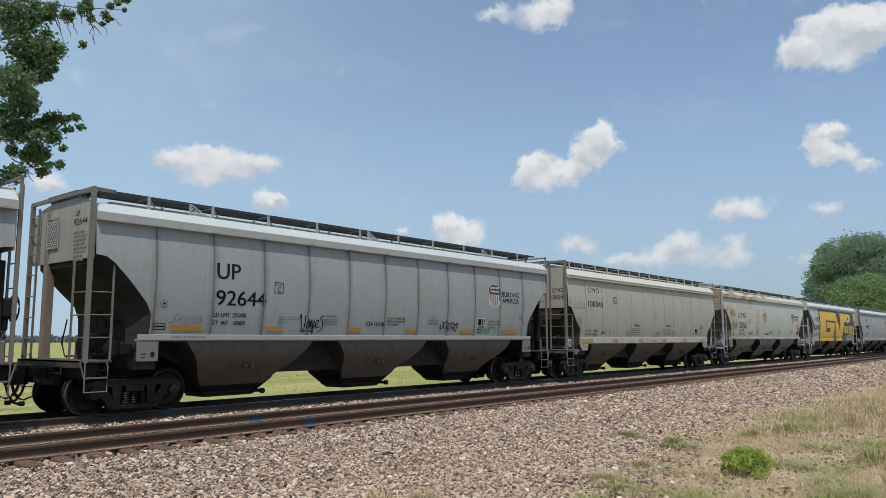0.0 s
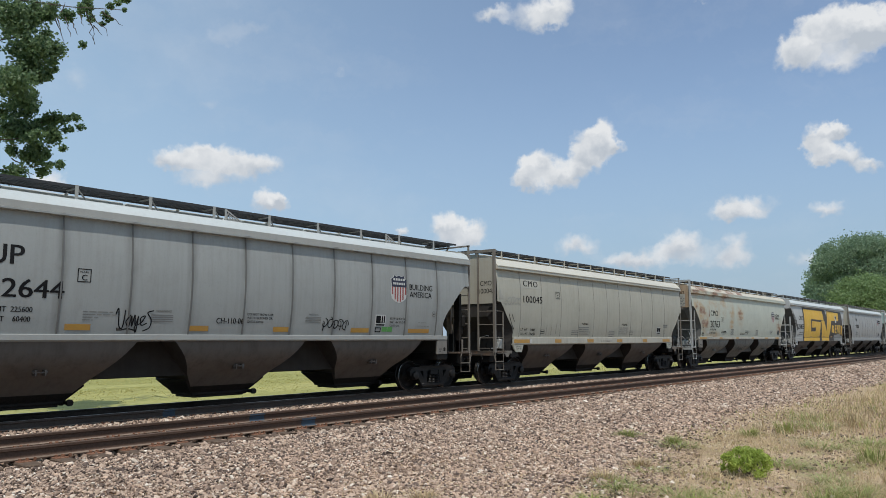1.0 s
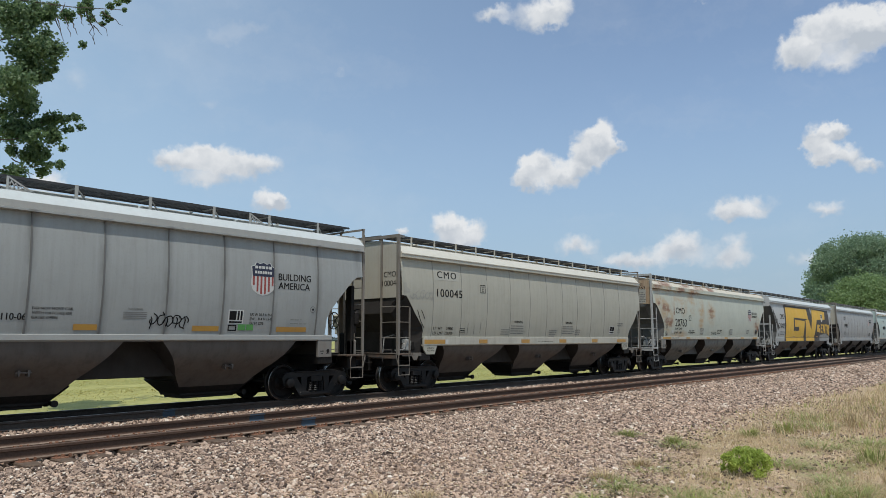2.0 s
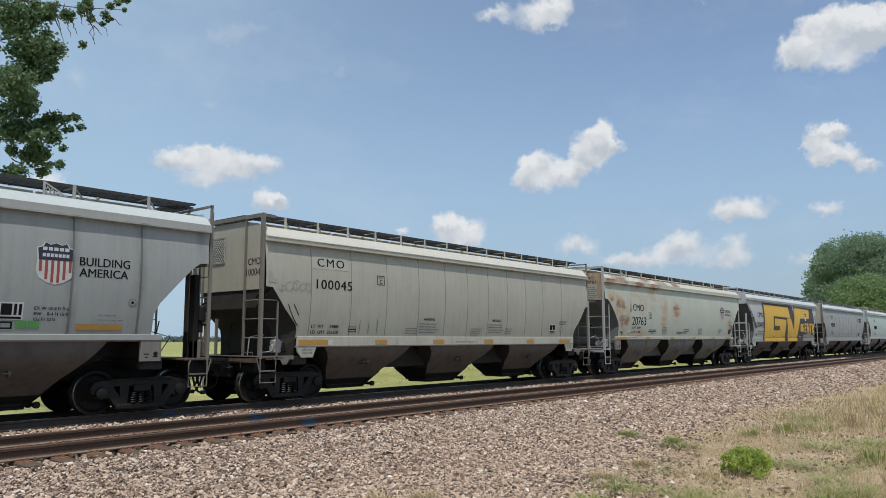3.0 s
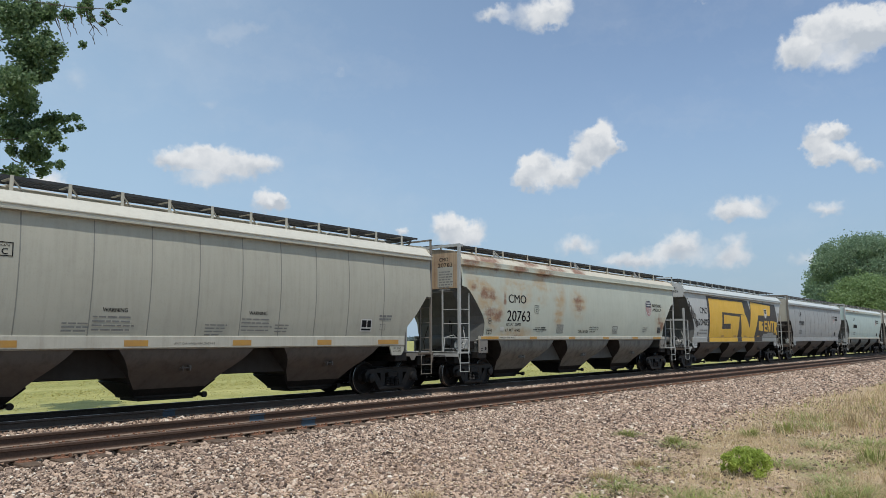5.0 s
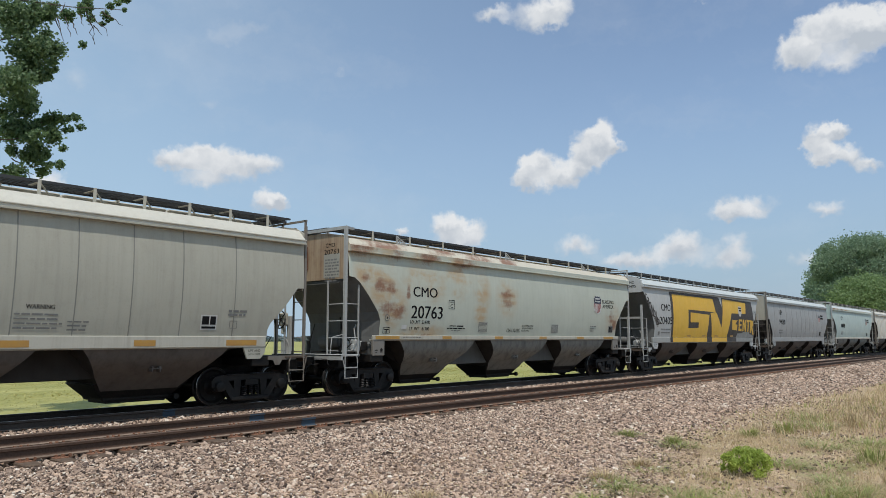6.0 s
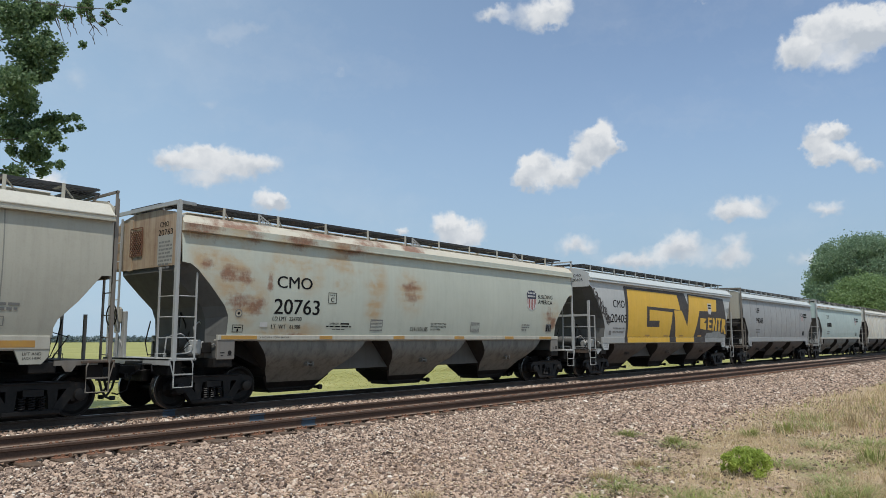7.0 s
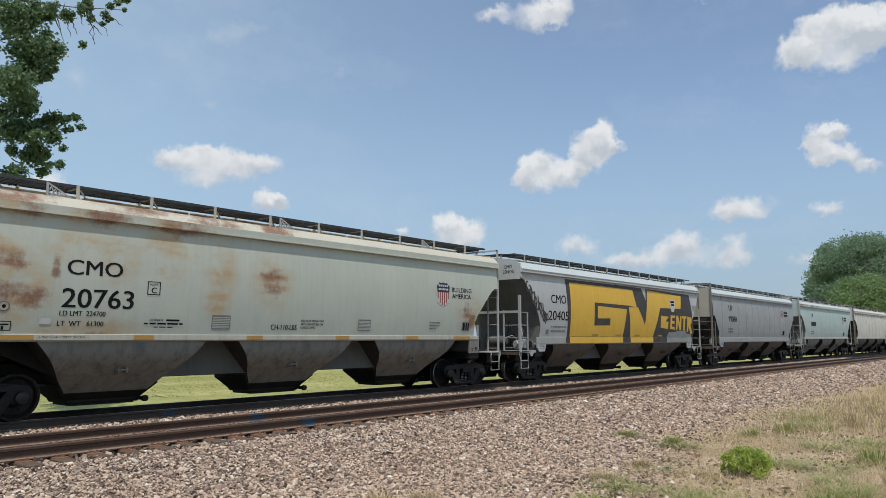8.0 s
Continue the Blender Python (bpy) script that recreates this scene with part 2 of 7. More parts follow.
def blend(nt, fac, a, b):
    m = nt.nodes.new("ShaderNodeMix")
    m.data_type = "RGBA"
    for sock, val in ((m.inputs[0], fac), (m.inputs[6], a), (m.inputs[7], b)):
        if isinstance(val, (tuple, list)):
            sock.default_value = (*val[:3], 1)
        elif isinstance(val, float):
            sock.default_value = val
        else:
            nt.links.new(val, sock)
    return m.outputs[2]


def times(nt, a, b, op="MULTIPLY"):
    m = nt.nodes.new("ShaderNodeMath")
    m.operation = op
    m.use_clamp = True
    for sock, val in ((m.inputs[0], a), (m.inputs[1], b)):
        if isinstance(val, float):
            sock.default_value = val
        else:
            nt.links.new(val, sock)
    return m.outputs[0]


def bump(nt, b, sock, strength, dist=0.01):
    n = nt.nodes.new("ShaderNodeBump")
    n.inputs["Strength"].default_value, n.inputs["Distance"].default_value = strength, dist
    nt.links.new(sock, n.inputs["Height"])
    nt.links.new(n.outputs[0], b.inputs["Normal"])


def spot(nt, x, z, w, h):
    """A soft patch at a place of the thing's own space, across its whole depth."""
    tc = nt.nodes.new("ShaderNodeTexCoord")
    mp = nt.nodes.new("ShaderNodeMapping")
    mp.vector_type = "TEXTURE"
    mp.inputs["Location"].default_value = (x, 0, z)
    mp.inputs["Scale"].default_value = (w, 60.0, h)
    g = nt.nodes.new("ShaderNodeTexGradient")
    g.gradient_type = "SPHERICAL"
    nt.links.new(tc.outputs["Object"], mp.inputs[0])
    nt.links.new(mp.outputs[0], g.inputs[0])
    return g.outputs["Fac"]


def worn(name, a, b, rough=0.6, metal=0.0, scale=2.0, fine=40.0, grain=0.25, relief=0.2, dist=0.004, dirt=None, dirt_amount=0.5):
    """Two tones in broad patches with fine grain; dirt: a third tone in blotches."""
    m, nt, bs = base_material(name)
    big = noise_node(nt, scale)
    small = noise_node(nt, fine, 3.0)
    col = blend(nt, remap(nt, big, 0.35, 0.65), a, b)
    if dirt:
        d = noise_node(nt, scale * 1.7, 7.0, 0.7, shift=(7, 3, 1))
        col = blend(nt, remap(nt, d, 0.62 - 0.25 * dirt_amount, 0.80, 0, 0.9), col, dirt)
    dark = tuple(c * (1 - grain) for c in a)
    col = blend(nt, remap(nt, small, 0.45, 0.75, 0, 0.7), col, dark)
    nt.links.new(col, bs.inputs["Base Color"])
    bs.inputs["Metallic"].default_value = metal
    nt.links.new(remap(nt, small, 0.3, 0.7, max(rough - 0.12, 0.05), min(rough + 0.12, 1)), bs.inputs["Roughness"])
    bump(nt, bs, small, relief, dist)
    return m


def paint(name, base, streak, amount=0.5, rough=0.5, rust=(), tan=None, rust_col=(0.150, 0.062, 0.030), seams=None):
    """Weathered car paint: fade in broad patches, grime in upright runs, rust in given patches."""
    m, nt, bs = base_material(name)
    big = noise_node(nt, 0.55, 4.0)
    run = noise_node(nt, 1.0, 6.0, 0.65, stretch=(7.0, 7.0, 0.35))
    fine = noise_node(nt, 28.0, 4.0)
    faded = tuple(min(c * 1.10, 1) for c in base)
    col = blend(nt, remap(nt, big, 0.3, 0.7), base, faded)
    col = blend(nt, remap(nt, run, 0.46, 0.80, 0, amount), col, streak)
    film = noise_node(nt, 2.2, 6.0, 0.7, shift=(3, 5, 2))
    col = blend(nt, remap(nt, film, 0.5, 0.8, 0, amount * 0.6), col, streak)
    if seams:
        # grime that has crept out from the upright seams
        tc = nt.nodes.new("ShaderNodeTexCoord")
        sep = nt.nodes.new("ShaderNodeSeparateXYZ")
        nt.links.new(tc.outputs["Object"], sep.inputs[0])
        off = nt.nodes.new("ShaderNodeMath")
        off.operation = "SUBTRACT"
        nt.links.new(sep.outputs["X"], off.inputs[0])
        off.inputs[1].default_value = seams[0]
        fold = nt.nodes.new("ShaderNodeMath")
        fold.operation = "PINGPONG"
        nt.links.new(off.outputs[0], fold.inputs[0])
        fold.inputs[1].default_value = seams[1] / 2
        near = remap(nt, fold.outputs[0], 0.0, 0.16, 0.62, 0.0)
        col = blend(nt, times(nt, near, remap(nt, noise_node(nt, 1.4, 5.0, 0.6, stretch=(3, 1, 0.8), shift=(5, 5, 5)), 0.3, 0.62)), col, tuple(c * 0.6 for c in streak))
    if tan:
        t = None
        for x, z, w, h in tan[1]:
            s = spot(nt, x * LONG + SHIFT, z, w, h)
            t = s if t is None else times(nt, t, s, "MAXIMUM")
        smear = noise_node(nt, 1.0, 6.0, 0.6, stretch=(1.5, 1.0, 1.9), shift=(2, 0, 4))
        bands = noise_node(nt, 1.0, 3.0, 0.5, stretch=(0.7, 0.5, 5.0), shift=(8, 3, 1))
        worn_in = times(nt, remap(nt, smear, 0.40, 0.58, 0.10, 0.92), remap(nt, bands, 0.36, 0.58, 0.5, 1.0))
        col = blend(nt, times(nt, remap(nt, t, 0.05, 0.6), worn_in), col, tan[0])
    if rust:
        t = None
        for x, z, w, h in rust:
            s = spot(nt, x * LONG + SHIFT, z, w, h)
            t = s if t is None else times(nt, t, s, "MAXIMUM")
        bite = noise_node(nt, 3.2, 9.0, 0.78, stretch=(1.5, 1, 1.0), shift=(1, 2, 3))
        rows = noise_node(nt, 1.0, 3.0, 0.5, stretch=(0.9, 0.5, 6.0), shift=(4, 1, 7))
        edge = times(nt, times(nt, remap(nt, t, 0.0, 0.7, 0.0, 0.42), bite, "ADD"), remap(nt, rows, 0.3, 0.7, -0.13, 0.13), "ADD")
        mask = times(nt, remap(nt, t, 0.0, 0.12), remap(nt, edge, 0.70, 1.02))
        tint = blend(nt, remap(nt, fine, 0.35, 0.65), rust_col, tuple(c * 1.7 for c in rust_col))
        col = blend(nt, times(nt, mask, 0.92), col, tint)
    col = blend(nt, remap(nt, fine, 0.55, 0.8, 0, 0.16), col, tuple(c * 0.45 for c in streak))
    nt.links.new(col, bs.inputs["Base Color"])
    nt.links.new(remap(nt, film, 0.3, 0.7, rough - 0.1, rough + 0.15), bs.inputs["Roughness"])
    dent = noise_node(nt, 1.6, 2.0, 0.4, shift=(9, 1, 1))
    bump(nt, bs, dent, 0.35, 0.02)
    return m


STEEL = worn("dark_steel", (0.010, 0.0095, 0.009), (0.020, 0.017, 0.015), 0.62, 0.2, 3.0, 50, 0.4, 0.3, dirt=(0.04, 0.03, 0.022), dirt_amount=0.3)
CAST = worn("cast_steel", (0.011, 0.0108, 0.011), (0.020, 0.0185, 0.018), 0.5, 0.1, 4.0, 60, 0.4, 0.4, dirt=(0.045, 0.036, 0.030), dirt_amount=0.2)
WHEEL = worn("wheel_steel", (0.009, 0.008, 0.0075), (0.016, 0.014, 0.0125), 0.55, 0.3, 5.0, 70, 0.3, 0.3, dirt=(0.05, 0.035, 0.026), dirt_amount=0.35)
for m in (STEEL, CAST, WHEEL):
    m.node_tree.nodes["Principled BSDF"].inputs["Specular IOR Level"].default_value = 0.25
TREAD = worn("bright_tread", (0.35, 0.34, 0.33), (0.25, 0.24, 0.23), 0.3, 1.0, 8.0, 80, 0.2, 0.1)
RUBBER = worn("hose_rubber", (0.015, 0.015, 0.015), (0.03, 0.03, 0.03), 0.7, 0.0, 10, 80, 0.3, 0.2)
RUSTY = worn("rusty_steel", (0.17, 0.07, 0.035), (0.10, 0.045, 0.028), 0.85, 0.0, 4.0, 60, 0.45, 0.5, dirt=(0.26, 0.14, 0.08), dirt_amount=0.5)
PLATFORM = worn("rusty_platform_steel", (0.060, 0.050, 0.042), (0.10, 0.075, 0.055), 0.8, 0.0, 2.5, 50, 0.4, 0.4, dirt=(0.17, 0.09, 0.05), dirt_amount=0.5)
INK = worn("stencil_black", (0.008, 0.008, 0.009), (0.016, 0.016, 0.017), 0.85, 0.0, 3.0, 60, 0.2, 0.05)
INK.node_tree.nodes["Principled BSDF"].inputs["Specular IOR Level"].default_value = 0.15
FADED = worn("faded_stencil", (0.15, 0.15, 0.145), (0.20, 0.20, 0.19), 0.7, 0.0, 3.0, 60, 0.2, 0.05)
AMBER = worn("amber_reflector", (0.44, 0.245, 0.045), (0.38, 0.20, 0.05), 0.4, 0.0, 3.0, 60, 0.2, 0.05, dirt=(0.30, 0.20, 0.10), dirt_amount=0.4)
WHITE = worn("white_marking", (0.55, 0.55, 0.53), (0.48, 0.48, 0.46), 0.5, 0.0, 3.0, 60, 0.15, 0.05)
RED = worn("red_marking", (0.30, 0.055, 0.045), (0.26, 0.06, 0.05), 0.5, 0.0, 3.0, 60, 0.15, 0.05)
NAVY = worn("navy_marking", (0.014, 0.018, 0.040), (0.02, 0.025, 0.05), 0.5, 0.0, 3.0, 60, 0.15, 0.05)
GREEN_MARK = worn("green_marking", (0.08, 0.28, 0.07), (0.12, 0.32, 0.10), 0.5, 0.0, 3.0, 60, 0.15, 0.05)
YELLOW = paint("yellow_spray", (0.66, 0.40, 0.046), (0.42, 0.25, 0.05), 0.30, 0.55)


# ---- the train: covered hopper cars ----
from mathutils.geometry import tessellate_polygon


def half_width(z):
    """Half width of the curved car side at height z."""
    return 1.58 - 0.085 * ((z - 2.95) / 1.1) ** 2


def side_mesh(name, polys, material, off=0.0, pillow=(), step=0.22, flip=False, thick=0.0):
    """Flat outlines (x, z) laid on the curved side at y < 0, off metres proud of it."""
    bm = bmesh.new()
    for poly in polys:
        vs = [bm.verts.new((x, 0, z)) for x, z in poly]
        for tri in tessellate_polygon([[Vector((x, z, 0)) for x, z in poly]]):
            bm.faces.new([vs[i] for i in tri])
    z = 0.9
    while z < 4.4:
        z += step
        bmesh.ops.bisect_plane(bm, geom=bm.verts[:] + bm.edges[:] + bm.faces[:], plane_co=(0, 0, z), plane_no=(0, 0, 1))
    if pillow:
        for a, b in zip(pillow, pillow[1:]):
            for k in (0, 0.12, 0.3, 0.5, 0.7, 0.88):
                bmesh.ops.bisect_plane(bm, geom=bm.verts[:] + bm.edges[:] + bm.faces[:], plane_co=(a + (b - a) * k, 0, 0), plane_no=(1, 0, 0))
    for v in bm.verts:
        bulge = 0.0
        if pillow:
            for a, b in zip(pillow, pillow[1:]):
                if a <= v.co.x <= b:
                    bulge = 0.005 * math.sin(math.pi * (v.co.x - a) / (b - a)) * min(1, (v.co.z - 1.6) / 0.4, (4.05 - v.co.z) / 0.4)
        v.co.y = -(half_width(v.co.z) + off + bulge)
        if flip:
            v.co.x, v.co.y = -v.co.x, -v.co.y
    if thick:
        bmesh.ops.recalc_face_normals(bm, faces=bm.faces)
        g = bmesh.ops.extrude_face_region(bm, geom=bm.faces[:])
        for v in [e for e in g["geom"] if isinstance(e, bmesh.types.BMVert)]:
            v.co.y += -thick if flip else thick
    bmesh.ops.recalc_face_normals(bm, faces=bm.faces)
    if not thick:
        for f in bm.faces:
            if (f.normal.y > 0) != flip:
                f.normal_flip()
    me = bpy.data.meshes.new(name)
    bm.to_mesh(me)
    bm.free()
    me.shade_smooth()
    me.set_sharp_from_angle(angle=radians(40))
    me.materials.append(material)
    return me


def lettering(text, material, x, z, height, parent, width=None, name="lettering", gap=1.0, place=None, label="", bold=0.022, along=True):
    """Words in the built-in font on the car's side, lower left corner at (x, z)."""
    cu = bpy.data.curves.new("words", "FONT")
    cu.body, cu.size, cu.space_character = text, 1.0, gap
    cu.resolution_u = 3
    ob = bpy.data.objects.new("words", cu)
    scene.collection.objects.link(ob)
    bpy.context.view_layer.update()
    me = bpy.data.meshes.new_from_object(ob.evaluated_get(bpy.context.evaluated_depsgraph_get()))
    bpy.data.objects.remove(ob)
    bpy.data.curves.remove(cu)
    xs, ys = [v.co.x for v in me.vertices], [v.co.y for v in me.vertices]
    s = height / (max(ys) - min(ys))
    sx = width / (max(xs) - min(xs)) if width else s
    x0, y0 = min(xs), min(ys)
    if along:
        x, sx = x * LONG + SHIFT, sx * LONG
    flat = [(x + (v.co.x - x0) * sx, z + (v.co.y - y0) * s) for v in me.vertices]
    faces = [tuple(p.vertices) for p in me.polygons]
    bpy.data.meshes.remove(me)
    # heavier strokes: the word laid three times, a hair apart; it clears the pillowed sides by more
    off = 0.0085 if parent.get("pillowed") else 0.0045
    k = Kit()
    for i, dx in enumerate((0.0, -bold * height, bold * height)):
        lift = off + 0.0006 * i
        k.add([place(px + dx, pz) if place else (px + dx, -(half_width(pz) + lift), pz) for px, pz in flat], faces)
        if place:
            break
    me = bpy.data.meshes.new(name)
    me.from_pydata(k.v, [], k.f)
    me.materials.append(material)
    return tagged(part(name, me, None, parent, label), kind="stuff")


def rect(x0, x1, z0, z1):
    return [(x0, z0), (x1, z0), (x1, z1), (x0, z1)]


def bars(x, z, widths, h, pitch):
    """Lines of writing too small to read, as plain bars."""
    out = []
    for i, w in enumerate(widths):
        zz = z - i * pitch
        a = x
        k = 0
        while a < x + w - 0.02:
            b = min(a + 0.09 + 0.05 * ((i * 3 + k * 5) % 4), x + w)
            out.append(rect(a, b, zz, zz + h))
            a = b + 0.03
            k += 1
    return out


CACHE = {}


def cached(key, build, name, material, smooth=False):
    if key not in CACHE:
        CACHE[key] = build().mesh(name, material, smooth)
    return CACHE[key]


def wheelset_kit():
    k = Kit()
    for s in (-1, 1):
        # flange inside, tread, rim face, dished plate, hub
        prof = [(0.09, 0.63), (0.13, 0.66), (0.15, 0.68), (0.36, 0.675), (0.40, 0.676), (0.476, 0.680), (0.486, 0.69), (0.470, 0.712), (0.458, 0.722), (0.454, 0.815), (0.446, 0.821),
                (0.400, 0.821), (0.385, 0.805), (0.345, 0.765), (0.20, 0.745), (0.15, 0.80), (0.135, 0.835), (0.085, 0.838)]
        k.lathe([(r, s * o) for r, o in prof], 40)
    k.lathe([(0.075, -1.05), (0.085, -0.80), (0.10, -0.62), (0.085, -0.2), (0.085, 0.2), (0.10, 0.62), (0.085, 0.80), (0.075, 1.05)], 16)
    # end cap bolts and plate marks that show the turning
    for s in (-1, 1):
        for i in range(3):
            a = i * math.tau / 3
            k.box(0.05 * math.cos(a) - 0.012, 0.05 * math.cos(a) + 0.012, s * 1.05, s * 1.075, 0.05 * math.sin(a) - 0.012, 0.05 * math.sin(a) + 0.012)
        for i in range(2):
            a = i * math.pi + 0.4
            k.box(0.26 * math.cos(a) - 0.03, 0.26 * math.cos(a) + 0.03, s * 0.745, s * 0.768, 0.26 * math.sin(a) - 0.03, 0.26 * math.sin(a) + 0.03, 0.01)
    return k


def frame_kit():
    """One cast side frame, centred on the truck, at y = 0."""
    k = Kit()
    y = 0.085
    k.prism([(-1.08, 0.44), (-1.10, 0.58), (-1.02, 0.68), (-0.82, 0.715), (-0.80, 0.56), (-0.98, 0.54), (-1.00, 0.44)], -y, y)
    k.prism([(1.08, 0.44), (1.10, 0.58), (1.02, 0.68), (0.82, 0.715), (0.80, 0.56), (0.98, 0.54), (1.00, 0.44)][::-1], -y, y)
    k.prism([(-0.82, 0.715), (0.82, 0.715), (0.80, 0.585), (-0.80, 0.585)], -y, y)
    for s in (-1, 1):
        k.prism([(s * 0.88, 0.60), (s * 0.66, 0.62), (s * 0.36, 0.20), (s * 0.52, 0.10)], -y, y)
        k.prism([(s * 0.80, 0.60), (s * 0.84, 0.36), (s * 0.74, 0.34), (s * 0.66, 0.60)], -y, y)
        k.prism([(s * 0.46, 0.20), (s * 0.48, 0.62), (s * 0.27, 0.62), (s * 0.31, 0.20)], -y * 0.9, y * 0.9)
        k.box(s * 0.77, s * 1.01, -0.07, 0.07, 0.34, 0.55, 0.02)
    k.box(-0.54, 0.54, -0.11, 0.11, 0.095, 0.215, 0.03)
    k.box(-0.70, 0.70, -y - 0.035, y + 0.035, 0.700, 0.745, 0.015)
    return k


def spring_kit():
    return Kit().tube([(0.058 * math.cos(a * 0.9), 0.058 * math.sin(a * 0.9), 0.205 + 0.25 * a / 36) for a in range(37)], 0.016, 5)


def bearing_kit():
    k = Kit()
    k.lathe([(0.125, -0.10), (0.125, 0.06), (0.115, 0.085), (0.085, 0.095), (0.0, 0.097)], 20)
    return k


def bolster_kit():
    k = Kit()
    k.prism([(-1.12, 0.47), (-1.12, 0.60), (-0.5, 0.74), (0.5, 0.74), (1.12, 0.60), (1.12, 0.47), (0.5, 0.38), (-0.5, 0.38)], -0.19, 0.19, "x")
    k.lathe([(0.20, 0.74), (0.20, 0.80), (0.0, 0.80)], 20, "z")
    for s in (-1, 1):
        k.box(s * 0.30, s * 0.42, -0.75, 0.75, 0.30, 0.40, 0.02)
        for t in (-1, 1):
            k.box(s * 0.37, s * 0.43, t * 0.70, t * 0.80, 0.28, 0.58, 0.02)
    return k


WHEELSETS = []


def wheel_mesh():
    """Dark plates, with a bright band where the tread runs."""
    me = wheelset_kit().mesh("wheelset", WHEEL, True)
    me.materials.append(TREAD)
    for p in me.polygons:
        if math.hypot(p.center.x, p.center.z) > 0.448 and 0.72 < abs(p.center.y) < 0.822:
            p.material_index = 1
    return me


WHEEL_MESH = wheel_mesh()


def truck(car, x):
    tr = part("truck", cached("bolster", bolster_kit, "truck", CAST), None, car, "dark cast steel four-wheel truck with coil springs", at=pose(x, 0, 0))
    for s in (-1, 1):
        part("side_frame", cached("frame", frame_kit, "side_frame", CAST), None, tr, at=pose(0, s * 0.99, 0))
        for x in (-0.18, 0.0, 0.18):
            for y in (-0.07, 0.07):
                part("coil_spring", cached("spring", spring_kit, "coil_spring", CAST, True), None, tr, at=pose(x, s * 0.99 + y, 0))
    for dx in (-0.889, 0.889):
        for s in (-1, 1):
            part("bearing", cached("bearing", bearing_kit, "bearing", CAST, True), None, tr, at=pose(dx, s * 1.07, 0.457, 0, 0, 180 if s < 0 else 0))
        w = part("wheelset", WHEEL_MESH, None, tr, "steel wheels with bright worn treads on an axle", at=pose(dx, 0, 0.457))
        WHEELSETS.append((w, dx))
    return tr


def coupler_kit():
    """At the +x end, the pulling face at x = 0."""
    k = Kit()
    k.box(-1.05, -0.18, -0.085, 0.085, 0.76, 0.98, 0.02)
    k.box(-0.30, -0.22, -0.36, 0.36, 0.70, 0.82, 0.01)
    k.tube([(-0.25, -0.33, 0.72), (-0.18, -0.33, 0.50), (-0.10, -0.30, 0.42)], 0.03, 7)
    k.prism([(-0.24, -0.12), (-0.10, -0.17), (0.05, -0.16), (0.07, -0.10), (-0.02, -0.06), (-0.06, 0.02), (0.02, 0.05), (0.10, 0.06), (0.12, 0.14), (0.02, 0.19), (-0.14, 0.16), (-0.24, 0.10)], 0.66, 1.04, "z")
    k.box(-0.10, -0.02, 0.06, 0.13, 0.66, 0.76, 0.01)
    k.tube([(-0.05, 0.10, 0.98), (-0.30, 0.20, 1.02), (-0.42, 0.6, 1.03), (-0.42, 1.15, 1.03), (-0.40, 1.22, 0.88)], 0.014, 6)
    return k


def hose_kit():
    k = Kit()
    k.tube([(-0.62, -0.38, 0.88), (-0.44, -0.38, 0.84), (-0.36, -0.37, 0.66), (-0.30, -0.35, 0.47), (-0.18, -0.31, 0.32), (-0.04, -0.26, 0.27), (0.03, -0.24, 0.27)], 0.026, 8)
    k.box(-0.06, 0.05, -0.29, -0.19, 0.24, 0.33, 0.015)
    return k


def chain_kit():
    return Kit().tube([(-0.62, 0.30, 0.90), (-0.40, 0.32, 0.78), (-0.30, 0.34, 0.45), (-0.10, 0.30, 0.36), (0.0, 0.26, 0.40)], 0.018, 6)


def slat_kit(length, y0, y1, z, pitch=0.10):
    k = Kit()
    n = int(length / pitch)
    for i in range(n + 1):
        x = -length / 2 + i * length / n
        k.box(x - 0.30 * pitch, x + 0.30 * pitch, y0, y1, z - 0.026, z)
    k.box(-length / 2, length / 2, min(y0, y1) - 0.010, min(y0, y1) - 0.004, z - 0.050, z + 0.006)
    k.box(-length / 2, length / 2, max(y0, y1) + 0.004, max(y0, y1) + 0.010, z - 0.050, z + 0.006)
    return k


def mesh_panel_kit(x, y0, y1, z0, z1):
    """An expanded metal panel across the car's end."""
    k = Kit()
    n = 6
    w, h = (y1 - y0) / n, 0.10
    rows = int((z1 - z0) / h)
    for i in range(n):
        for j in range(rows):
            a, b = y0 + i * w, z0 + j * h
            k.beam((x, a, b + h / 2), (x, a + w / 2, b + h), 0.010, 0.018, (1, 0, 0))
            k.beam((x, a + w / 2, b + h), (x, a + w, b + h / 2), 0.010, 0.018, (1, 0, 0))
            k.beam((x, a, b + h / 2), (x, a + w / 2, b), 0.010, 0.018, (1, 0, 0))
            k.beam((x, a + w / 2, b), (x, a + w, b + h / 2), 0.010, 0.018, (1, 0, 0))
    for z in (z0, z1):
        k.beam((x, y0, z), (x, y1, z), 0.02, 0.02)
    for y in (y0, y1):
        k.beam((x, y, z0), (x, y, z1), 0.02, 0.02)
    return k


